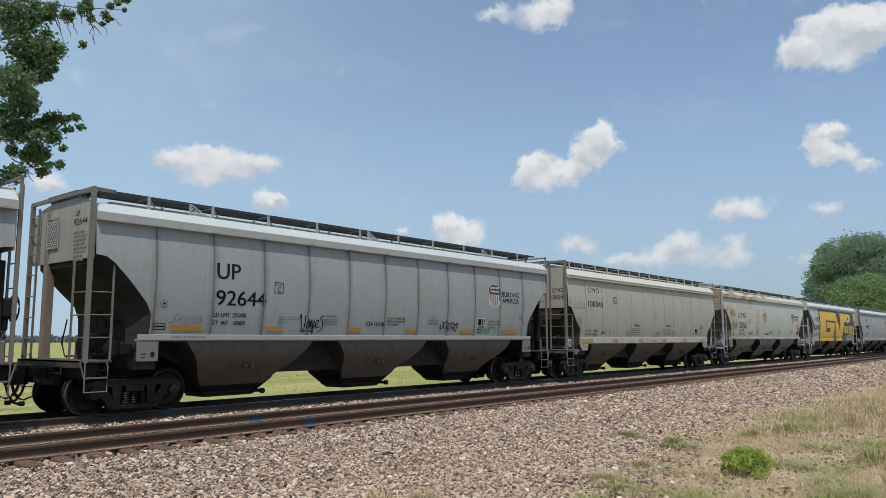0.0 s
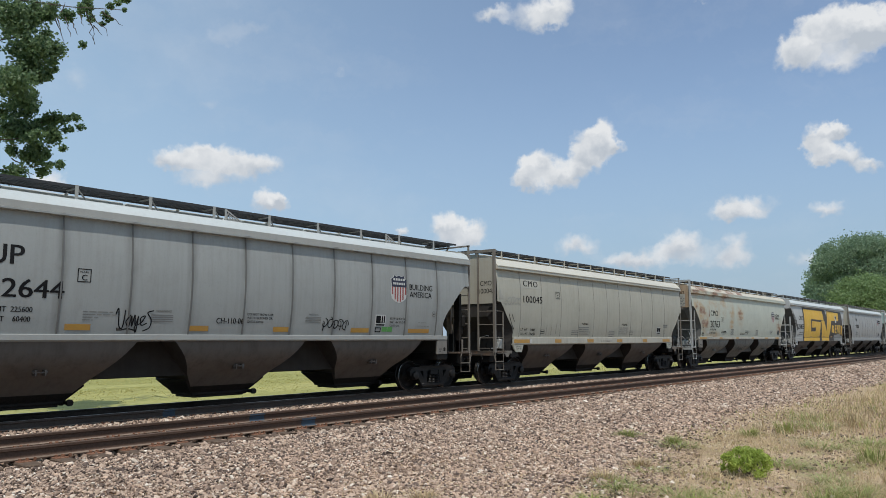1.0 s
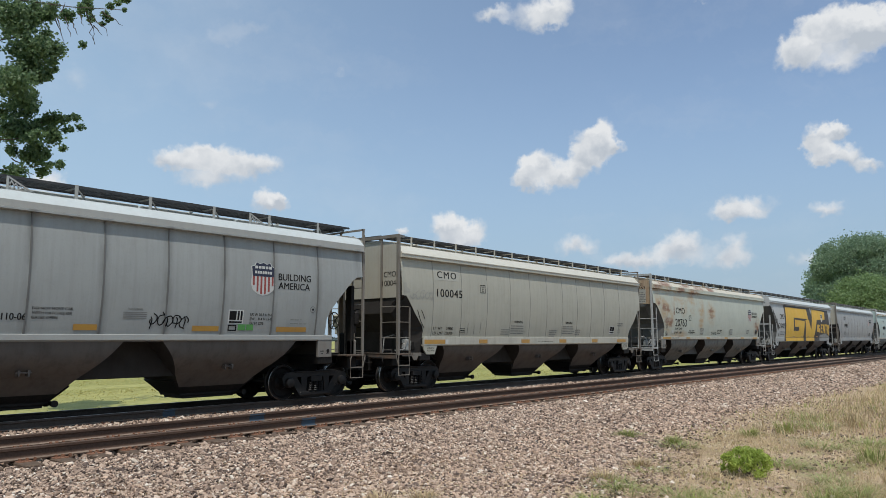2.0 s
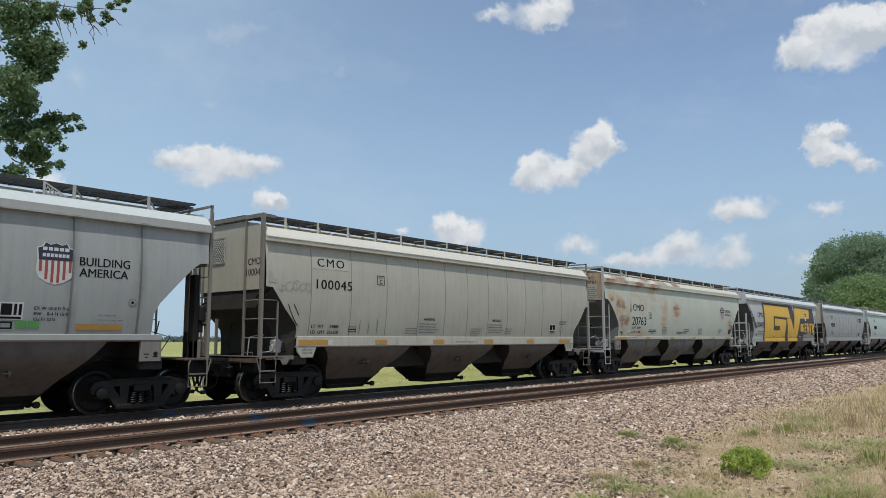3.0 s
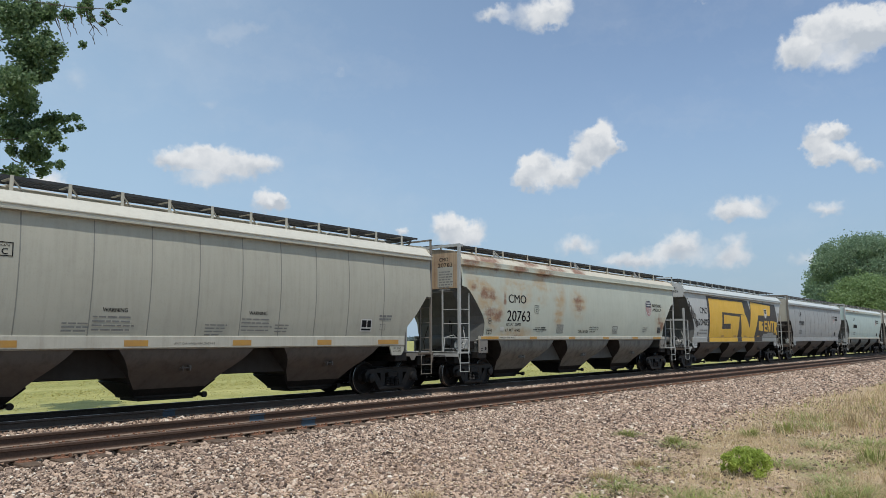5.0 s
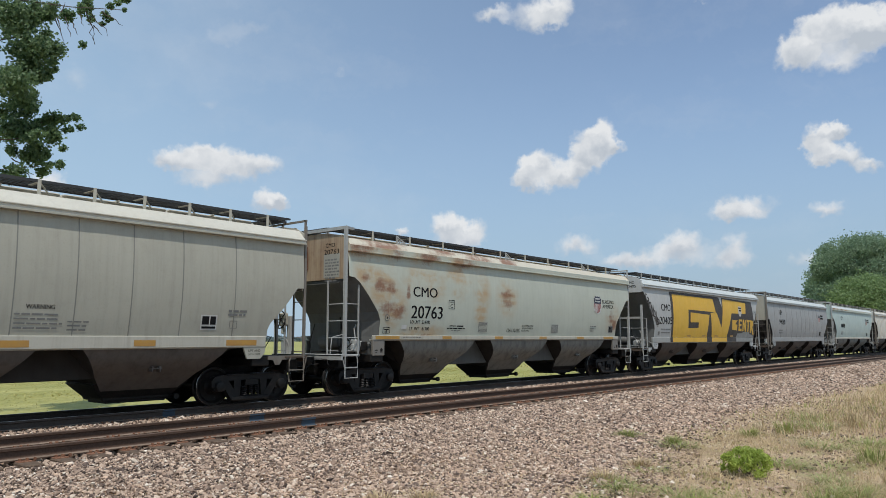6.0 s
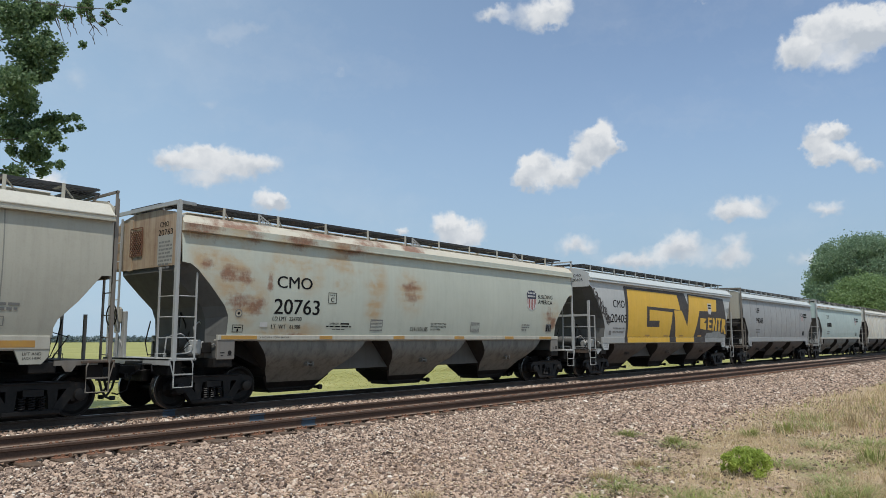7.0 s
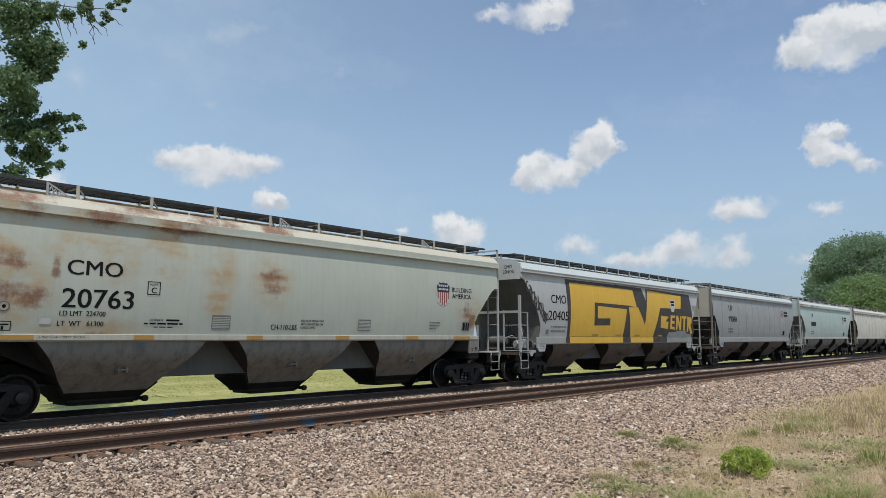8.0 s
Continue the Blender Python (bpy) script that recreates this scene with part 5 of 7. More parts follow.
stones("ballast_stones", "loose grey crushed stone among the ties of the nearer track", 3, 43, 11.28, 13.96, 150, 0.05, 6)
stones("verge_stones", "scattered small stones on the dry verge", 5, 28, 0.8, 6.4, 60, 0.034, 7)
stones("soil_clods", "dark dry soil clods and litter on the verge", 5, 26, 0.8, 6.6, 26, 0.036, 8, lambda x, y: 0.15 + 0.85 * (np.sin(x * 1.1 + 1) * np.sin(y * 1.7) > 0.25), False, CLOD)
RAIL_BROWN = worn("weathered_rail", (0.078, 0.044, 0.029), (0.100, 0.058, 0.039), 0.8, 0.1, 0.6, 40, 0.3, 0.3, dirt=(0.12, 0.07, 0.04), dirt_amount=0.25)
RAIL_DARK = worn("dark_rail", (0.050, 0.038, 0.031), (0.075, 0.055, 0.043), 0.75, 0.1, 0.6, 40, 0.3, 0.3)
RAIL_TOP = worn("polished_rail_head", (0.30, 0.27, 0.25), (0.22, 0.18, 0.16), 0.4, 0.9, 1.5, 50, 0.3, 0.1)
TIE_WOOD = worn("weathered_tie_wood", (0.105, 0.068, 0.045), (0.15, 0.10, 0.068), 0.9, 0, 3.0, 30, 0.5, 0.8, 0.01, dirt=(0.06, 0.045, 0.035), dirt_amount=0.5)
RAIL_FOOT = worn("dusty_rail_foot", (0.185, 0.135, 0.10), (0.25, 0.185, 0.14), 0.9, 0, 1.5, 40, 0.4, 0.3, dirt=(0.11, 0.07, 0.045), dirt_amount=0.4)
HEAD_RUST = worn("dull_rail_head", (0.12, 0.080, 0.058), (0.17, 0.115, 0.085), 0.6, 0.2, 1.5, 50, 0.3, 0.1)
PLATE_RUST = worn("rusty_tie_plate", (0.24, 0.11, 0.06), (0.17, 0.08, 0.05), 0.85, 0, 5.0, 60, 0.4, 0.5, dirt=(0.30, 0.18, 0.11), dirt_amount=0.4)
BLUE_SPRAY = worn("blue_spray_mark", (0.028, 0.062, 0.10), (0.04, 0.06, 0.08), 0.7, 0, 6.0, 60, 0.3, 0.1, dirt=(0.06, 0.05, 0.05), dirt_amount=0.6)


def rail_kit(x0, x1):
    prof = [(-0.075, -0.185), (0.075, -0.185), (0.075, -0.172), (0.02, -0.155), (0.009, -0.14), (0.009, -0.055), (0.036, -0.042), (0.037, -0.010), (0.030, -0.002), (-0.030, -0.002), (-0.037, -0.010), (-0.036, -0.042), (-0.009, -0.055), (-0.009, -0.14), (-0.02, -0.155), (-0.075, -0.172)]
    k = Kit()
    xs = [x0, 0, 20, 60, 150, x1]
    n = len(prof)
    v = [(x, a, b) for x in xs for a, b in prof]
    f = [(i * n + j, i * n + (j + 1) % n, (i + 1) * n + (j + 1) % n, (i + 1) * n + j) for i in range(len(xs) - 1) for j in range(n)]
    return k.add(v, f + [tuple(range(n)), tuple(range((len(xs) - 1) * n, len(xs) * n))])


def tie_kit(seed):
    r = random.Random(seed)
    k = Kit().box(-0.115, 0.115, -1.30, 1.30, -0.37, -0.198, 0.012)
    k.v = [(x + r.uniform(-0.006, 0.006), y + r.uniform(-0.03, 0.03), z + r.uniform(-0.004, 0.004)) for x, y, z in k.v]
    return k


def plate_kit():
    k = Kit().box(-0.10, 0.10, -0.19, 0.19, -0.205, -0.186, 0.004)
    for s in (-1, 1):
        for x in (-0.05, 0.05):
            k.box(x - 0.016, x + 0.016, s * 0.062, s * 0.115, -0.19, -0.148, 0.004)
    k.box(-0.02, 0.02, -0.165, -0.135, -0.19, -0.165, 0.003)
    return k


def anchor_kit():
    k = Kit()
    k.box(-0.012, 0.012, -0.10, 0.10, -0.212, -0.186)
    for s in (-1, 1):
        k.box(-0.014, 0.014, s * 0.065, s * 0.10, -0.20, -0.15)
    return k


def track(name, label, y, web, top, first, last, pieces):
    tr = thing(name, label, "railway track", "", "structure", at=pose(0, y, 0))
    for s in (-1, 1):
        part("rail", rail_kit(-150, 700), web, tr, at=pose(0, s * GAUGE, 0))
        part("rail_head_top", Kit().box(-150, 700, s * GAUGE - 0.026, s * GAUGE + 0.026, -0.003, 0.0), top, tr)
        for q in (-1, 1):
            k = Kit().add([(x, s * GAUGE + q * y, z) for x in (-20, 0, 20, 60, 150, 300) for y, z in ((0.018, -0.1535), (0.074, -0.1705))], [(2 * i, 2 * i + 1, 2 * i + 3, 2 * i + 2) for i in range(5)])
            part("foot_dust", k, RAIL_FOOT, tr)
    ties = [tie_kit(i).mesh("tie", TIE_WOOD) for i in range(6)]
    plate = plate_kit().mesh("tie_plate", PLATE_RUST)
    anchor = anchor_kit().mesh("rail_anchor", PLATE_RUST)
    r = random.Random(5)
    far = Kit()
    for i in range(int((last - first) / 0.51)):
        x = first + i * 0.51 + r.uniform(-0.02, 0.02)
        if i < pieces:
            skew = pose(x, r.uniform(-0.05, 0.05), r.uniform(-0.008, 0.004), 0, 0, r.uniform(-1.2, 1.2))
            t = part("tie", ties[i % 6], None, tr, at=skew)
            if i < pieces:
                for s in (-1, 1):
                    part("tie_plate", plate, None, t, at=pose(0, s * GAUGE, 0))
                    part("rail_anchor", anchor, None, t, at=pose(0.16, s * GAUGE, 0))
        else:
            far.box(x - 0.115, x + 0.115, -1.3, 1.3, -0.37, -0.2)
    tagged(part("far_ties", far, TIE_WOOD, tr), kind="stuff")
    return tr


near_track = track("railway_track", "weathered brown rails on wooden ties with rusty plates", NEAR_Y, RAIL_BROWN, HEAD_RUST, 3.0, 190, 110)
far_track = track("railway_track", "dark rails in crushed stone carrying the train", TRAIN_Y, RAIL_DARK, RAIL_TOP, 4.0, 66, 20)


def paint_mark(tr, x0, x1, y):
    k = Kit()
    k.box(x0, x1, y - 0.0405, y - 0.036, -0.043, -0.010)
    k.box(x0, x1, y - 0.0130, y - 0.008, -0.142, -0.056)
    k.add([(x0, y - 0.013, -0.142), (x1, y - 0.013, -0.142), (x1, y - 0.055, -0.166), (x0, y - 0.055, -0.166)], [(0, 1, 2, 3)])
    tagged(part("paint_mark", k, BLUE_SPRAY, tr), "blue spray-painted mark on the rail", kind="stuff")


paint_mark(near_track, 9.74, 10.09, -GAUGE)
paint_mark(near_track, 9.58, 9.95, GAUGE)
paint_mark(far_track, 8.94, 9.24, -GAUGE)


# ---- lettering and marks on the cars ----
def on_end(car_half):
    """Places for words on the end that faces down the line towards -x."""
    return lambda px, pz: (-(car_half - 0.10) - 0.041, -px, pz)


def stretched(polys):
    return [[(x * LONG + SHIFT, z) for x, z in p] for p in polys]


def panel(car, name, polys, material, off=0.004, label=""):
    ob = part(name, side_mesh(name, stretched(polys), material, off + 0.006), None, car, label)
    return tagged(ob, kind="stuff") if len(polys) > 2 else ob


def ring(x0, x1, z0, z1, w):
    return [rect(x0, x1, z0, z0 + w), rect(x0, x1, z1 - w, z1), rect(x0, x0 + w, z0 + w, z1 - w), rect(x1 - w, x1, z0 + w, z1 - w)]


def disc(x, z, r, n=16):
    return [(x + r * math.cos(i * math.tau / n), z + r * math.sin(i * math.tau / n)) for i in range(n)]


def emblem(car, x0, x1, z0, z1):
    """A shield: dark upper field with pale bars for its wording, red and white stripes below."""
    w, h = x1 - x0, z1 - z0
    shape = [(0.5, 0.0), (0.72, 0.05), (0.92, 0.16), (1.0, 0.34), (0.97, 0.60), (1.0, 0.86), (0.86, 0.90), (0.80, 1.0), (0.66, 0.95), (0.5, 1.0), (0.34, 0.95), (0.20, 1.0), (0.14, 0.90), (0.0, 0.86), (0.03, 0.60), (0.0, 0.34), (0.08, 0.16), (0.28, 0.05)]
    sh = panel(car, "emblem", [[(x0 + a * w, z0 + b * h) for a, b in shape]], WHITE, 0.004, "shield-shaped emblem in navy, white and red")
    top = [(0.97, 0.58)] + [p for p in shape[4:15]] + [(0.03, 0.58)]
    part("emblem_field", side_mesh("emblem_field", stretched([[(x0 + (0.5 + (a - 0.5) * 0.93) * w, z0 + b * h * 0.985) for a, b in top]]), NAVY, 0.013), None, sh)
    for n, a, b in ((5, 0.80, 0.88), (7, 0.65, 0.73)):
        p = 0.72 * w / n
        part("emblem_bar", side_mesh("emblem_bar", stretched([rect(x0 + 0.14 * w + i * p + 0.12 * p, x0 + 0.14 * w + (i + 1) * p - 0.12 * p, z0 + a * h, z0 + b * h) for i in range(n)]), WHITE, 0.016), None, sh)
    for i in range(6):
        a = 0.075 + i * 0.155
        low = 0.30 if i in (0, 5) else 0.12 if i in (1, 4) else 0.05
        part("emblem_stripe", side_mesh("emblem_stripe", stretched([rect(x0 + a * w, x0 + (a + 0.075) * w, z0 + low * h, z0 + 0.57 * h)]), RED, 0.013), None, sh)


def ambers(car, spans, z0, z1, off=0.006):
    for a, b in spans:
        panel(car, "reflector", [rect(a, b, z0, z1)], AMBER, off, "amber reflector strip")


def sill_ambers(car, spans, z0, z1):
    y = half_width(1.65) + 0.035
    for a, b in spans:
        part("reflector", Kit().box(a * LONG + SHIFT, b * LONG + SHIFT, -y - 0.006, -y + 0.002, z0, z1), AMBER, car, "amber reflector strip")


def scrawl(car, strokes, x, z, w, h, r, material, label, fall=0.0):
    """A spray-can tag: each stroke a thin ribbon along a curve in the unit square."""
    k = Kit()
    for pts in strokes:
        fine = []
        n = len(pts)
        for i in range(n - 1):
            p0, p1, p2, p3 = pts[max(i - 1, 0)], pts[i], pts[i + 1], pts[min(i + 2, n - 1)]
            for j in range(6):
                t = j / 6
                fine.append(tuple(0.5 * (2 * p1[a] + (p2[a] - p0[a]) * t + (2 * p0[a] - 5 * p1[a] + 4 * p2[a] - p3[a]) * t * t + (3 * p1[a] - p0[a] - 3 * p2[a] + p3[a]) * t ** 3) for a in (0, 1)))
        fine.append(pts[-1])
        q = [((x + a * w) * LONG + SHIFT, z + b * h - a * fall) for a, b in fine]
        v, f = [], []
        for i, (a, b) in enumerate(q):
            da, db = q[min(i + 1, len(q) - 1)][0] - q[max(i - 1, 0)][0], q[min(i + 1, len(q) - 1)][1] - q[max(i - 1, 0)][1]
            l = math.hypot(da, db) or 1
            for s in (-1, 1):
                c = b + s * r * da / l
                v.append((a - s * r * db / l, -(half_width(c) + 0.013), c))
            if i:
                f.append((2 * i - 2, 2 * i - 1, 2 * i + 1, 2 * i))
        k.add(v, f)
    return tagged(part("spray_tag", k, material, car), label, kind="stuff")


def loops(seed, n, slant=0.15):
    """Strokes of an unreadable tag: a run of loops and tall strokes."""
    r = random.Random(seed)
    out = []
    for i in range(n):
        a, b = i / n, 1 / n
        turn = r.uniform(0, math.tau)
        way = r.choice((-1, 1))
        mid, tall = r.uniform(0.38, 0.6), r.uniform(0.25, 0.48)
        pts = []
        for j in range(r.randint(6, 9)):
            g = turn + way * j * 0.95
            s = 1 - 0.06 * j
            pts.append((a + b * (0.5 + 0.62 * s * math.cos(g) + 0.05 * j) + slant * b * math.sin(g), mid + tall * s * math.sin(g) + r.uniform(-0.06, 0.06)))
        out.append(pts)
        if r.random() < 0.6:
            x = a + b * r.uniform(0.2, 0.8)
            out.append([(x, r.uniform(0.6, 1.0)), (x + 0.03, 0.5), (x - 0.01, r.uniform(0.0, 0.2))])
    return out


def placard(car, x0, x1, z0, z1, letter="C"):
    panel(car, "placard", ring(x0, x1, z0, z1, 0.018), INK)
    w = x1 - x0
    lettering(letter, INK, x0 + 0.33 * w, z0 + 0.14 * (z1 - z0), 0.42 * (z1 - z0), car)
    lettering("PLATE", INK, x0 + 0.2 * w, z0 + 0.70 * (z1 - z0), 0.11 * (z1 - z0), car, 0.6 * w)


def grille(car, x0, x1, z0, z1, n, material):
    h = (z1 - z0) / (2 * n)
    panel(car, "warning_line", [rect(x0, x1, z0 + 2 * i * h, z0 + (2 * i + 1) * h) for i in range(n)], material)


PALE_BLUE = paint("pale_overpaint", (0.27, 0.275, 0.255), (0.25, 0.25, 0.23), 0.4)
PALE_PATCH = paint("pale_touch_up", (0.385, 0.378, 0.325), (0.30, 0.29, 0.24), 0.2)
PALE_PANEL = paint("pale_stencil_panel", (0.325, 0.32, 0.28), (0.24, 0.23, 0.19), 0.3)


def end_words(spec, mark, number, z):
    car, hl = spec["car"], spec["half"]
    at = on_end(hl)
    lettering(mark, INK, 0.62, z, 0.12, car, place=at, along=False)
    lettering(number, INK, 0.56, z - 0.20, 0.14, car, width=0.62, place=at, along=False)
    k = Kit()
    x = -(hl - 0.10) - 0.041
    r = random.Random(3)
    for i in range(8):
        a = 0.60
        while a < 1.05 + 0.05 * (i % 3):
            b = a + r.uniform(0.05, 0.16)
            k.add([(x, -a, z - 0.38 - i * 0.085), (x, -b, z - 0.38 - i * 0.085), (x, -b, z - 0.335 - i * 0.085), (x, -a, z - 0.335 - i * 0.085)], [(0, 1, 2, 3)])
            a = b + 0.03
    tagged(part("small_print", k, FADED, car), kind="stuff")


def marks_grey(spec):
    c = spec["car"]
    lettering("UP", INK, -5.23, 2.96, 0.37, c, 0.60)
    lettering("92644", INK, -5.23, 2.35, 0.35, c, 1.33)
    lettering("LD LMT  225600", INK, -5.26, 2.08, 0.10, c, 0.84)
    lettering("LT  WT    60400", INK, -5.26, 1.90, 0.10, c, 0.82)
    placard(c, -3.68, -3.42, 2.70, 2.97)
    ambers(c, [(-6.26, -5.48), (-3.83, -3.35), (-1.28, -0.80), (0.92, 1.37), (3.40, 4.05), (5.60, 6.50)], 1.75, 1.87)
    panel(c, "stencil", bars(-3.52, 2.11, [0.58, 0.64, 0.30, 0.20], 0.020, 0.055), FADED)
    scrawl(c, [[(0.0, 0.75), (0.06, 1.0), (0.10, 0.3), (0.2, 0.2), (0.24, 0.95)], [(0.40, 0.75), (0.28, 0.45), (0.36, 0.25), (0.42, 0.7), (0.44, 0.25), (0.50, 0.75), (0.53, 0.3), (0.60, 0.7)],
               [(0.60, 0.7), (0.56, 0.0), (0.52, 0.25), (0.68, 0.4), (0.78, 0.7), (0.66, 0.6), (0.70, 0.3), (0.84, 0.4)], [(1.0, 0.95), (0.84, 0.85), (0.95, 0.55), (0.92, 0.2), (0.75, 0.05)],
               [(0.15, 0.08), (0.35, 0.14), (0.55, 0.06)], [(0.06, 0.18), (0.08, 0.04)], [(0.12, 0.16), (0.13, 0.05)]], -2.88, 1.72, 0.78, 0.48, 0.013, INK, "looping black spray tag")
    grille(c, -2.15, -1.66, 1.94, 2.12, 4, FADED)
    lettering("WARNING", FADED, -2.05, 2.15, 0.05, c)
    lettering("CH-110-06", INK, -0.62, 1.93, 0.13, c, 0.70)
    for i, w in enumerate(("DO NOT MOVE CAR", "WITH HATCHES OR", "GATES OPEN")):
        lettering(w, INK, 0.17, 2.135 - i * 0.088, 0.055, c)
    grille(c, 1.86, 2.35, 2.0, 2.16, 4, FADED)
    lettering("WARNING", FADED, 1.95, 2.18, 0.045, c)
    scrawl(c, loops(4, 5), 2.38, 1.78, 0.88, 0.40, 0.013, INK, "looping black spray tag")
    panel(c, "test_panel", [rect(4.26, 4.66, 1.93, 2.26)], WHITE, 0.003)
    panel(c, "test_panel", [rect(4.29, 4.47, 2.02, 2.23), rect(4.50, 4.55, 2.02, 2.23), rect(4.58, 4.63, 2.02, 2.23), rect(4.29, 4.63, 1.95, 1.99)], INK, 0.007)
    panel(c, "green_label", [rect(4.54, 4.74, 1.78, 1.92), rect(4.76, 4.95, 1.78, 1.92)], GREEN_MARK)
    panel(c, "small_box", ring(4.28, 4.50, 1.76, 1.90, 0.03), INK)
    for i, (words, w) in enumerate((("EX W 10-8 H 9-6", 0.60), ("EW    8-4 H 15-0", 0.60), ("CU FT 5215", 0.38))):
        lettering(words, INK, 4.84, 2.13 - i * 0.105, 0.062, c, w)
    panel(c, "stencil", bars(6.0, 2.05, [0.35, 0.5], 0.015, 0.10), FADED)
    emblem(c, 4.80, 5.48, 2.62, 3.44)
    lettering("BUILDING", INK, 5.58, 3.03, 0.17, c, 0.98)
    lettering("AMERICA", INK, 5.58, 2.81, 0.17, c, 0.95)
    for x, z in ((-6.44, 2.34), (6.66, 2.33)):
        panel(c, "round_plate", [disc(x, z, 0.085)], FADED, 0.003)
        panel(c, "round_plate", [disc(x, z, 0.065)], P_GREY, 0.006)
        panel(c, "round_plate", [disc(x, z, 0.03, 8)], INK, 0.009)
    panel(c, "stencil_box", ring(-6.63, -6.37, 1.77, 1.92, 0.015) + [rect(-6.60, -6.40, 1.83, 1.86)], INK)
    scrawl(c, loops(9, 6), -6.32, 1.88, 0.78, 0.27, 0.006, FADED, "faint thin spray scribble")
    y = half_width(1.65) + 0.036
    lettering("2 INCH HI COMP SHOES", INK, -6.22, 1.592, 0.040, c, 0.80, place=lambda px, pz: (px, -y - 0.002, pz))
    end_words(spec, "UP", "92644", 4.16)


def marks_beige(spec):
    c = spec["car"]
    panel(c, "paint_patch", [rect(-6.03, -4.82, 3.41, 3.76)], PALE_PATCH, 0.002, "paler touched-up paint patch behind the stencil")
    lettering("CMO", INK, -5.86, 3.47, 0.22, c, 0.90, gap=1.25)
    lettering("100045", INK, -5.89, 2.88, 0.25, c, 1.20, gap=1.1)
    lettering("LT  WT      59800", INK, -5.98, 1.86, 0.085, c, 0.90)
    lettering("LD  LMT  226200", INK, -5.99, 1.71, 0.085, c, 0.92)
    placard(c, -3.76, -3.48, 3.10, 3.37)
    y = half_width(1.65) + 0.035
    sill_ambers(c, [(-6.36, -5.42), (-3.73, -3.29), (-1.33, -0.83), (1.17, 1.66), (3.62, 4.08), (5.75, 6.55)], 1.42, 1.55)
    part("reflector", Kit().box(-5.41 * LONG + SHIFT, -5.27 * LONG + SHIFT, -y - 0.006, -y + 0.002, 1.42, 1.55), WHITE, c, "white reflector square")
    for x, z in ((-1.81, 2.13), (1.55, 2.15)):
        lettering("WARNING", INK, x, z, 0.085, c, 0.50)
        panel(c, "stencil", bars(x - 0.18, z - 0.12, [0.78, 0.80, 0.84, 0.78], 0.032, 0.088), FADED)
    panel(c, "stencil", bars(-2.55, 1.87, [0.5, 0.5, 0.45], 0.03, 0.075), FADED)
    panel(c, "stencil", bars(0.45, 1.88, [0.55, 0.5, 0.45, 0.4], 0.03, 0.075), FADED)
    panel(c, "stencil", bars(2.3, 1.9, [0.4, 0.4, 0.35], 0.03, 0.08), FADED)
    panel(c, "test_panel", [rect(5.08, 5.48, 1.78, 2.12)], WHITE, 0.003)
    panel(c, "test_panel", [rect(5.11, 5.28, 1.90, 2.09), rect(5.31, 5.45, 1.90, 2.09), rect(5.11, 5.45, 1.81, 1.86)], INK, 0.007)
    panel(c, "stencil", bars(5.75, 2.20, [0.50, 0.45], 0.05, 0.09), FADED)
    panel(c, "stencil", ring(5.8, 6.0, 1.82, 2.0, 0.015), FADED)
    panel(c, "stencil_box", ring(-4.73, -4.46, 1.76, 1.91, 0.016) + [rect(-4.70, -4.49, 1.82, 1.85)], INK)
    scrawl(c, [[(0, 0), (0.02, 1)], [(0.5, 0), (0.5, 0.8)], [(1, 0.1), (1, 1.1)]], -4.35, 1.72, 0.66, 0.36, 0.012, FADED, "three grey upright scratches")
    scrawl(c, loops(12, 5), -7.05, 2.72, 1.0, 0.34, 0.009, PALE_BLUE, "faint pale spray scribble")
    panel(c, "grip_patch", [[(-7.34, 2.98), (-7.1, 2.95), (-7.08, 3.04), (-7.2, 3.12), (-7.22, 3.25), (-7.34, 3.24)]], PALE_PANEL)
    scrawl(c, [[(0, 1), (0.5, 0.4), (1, 0)], [(0.5, 1), (1, 0.5)]], -6.75, 1.9, 0.35, 0.55, 0.012, INK, "two short black strokes")
    lettering("VENT CAR WHEN UNLOADING", INK, -0.27, 1.452, 0.045, c, 0.98, place=lambda px, pz: (px, -y - 0.002, pz))
    at = on_end(spec["half"])
    lettering("CMO", INK, 0.86, 3.42, 0.17, c, 0.5, place=at, along=False)
    lettering("100045", INK, 0.80, 3.15, 0.17, c, 0.68, place=at, along=False)




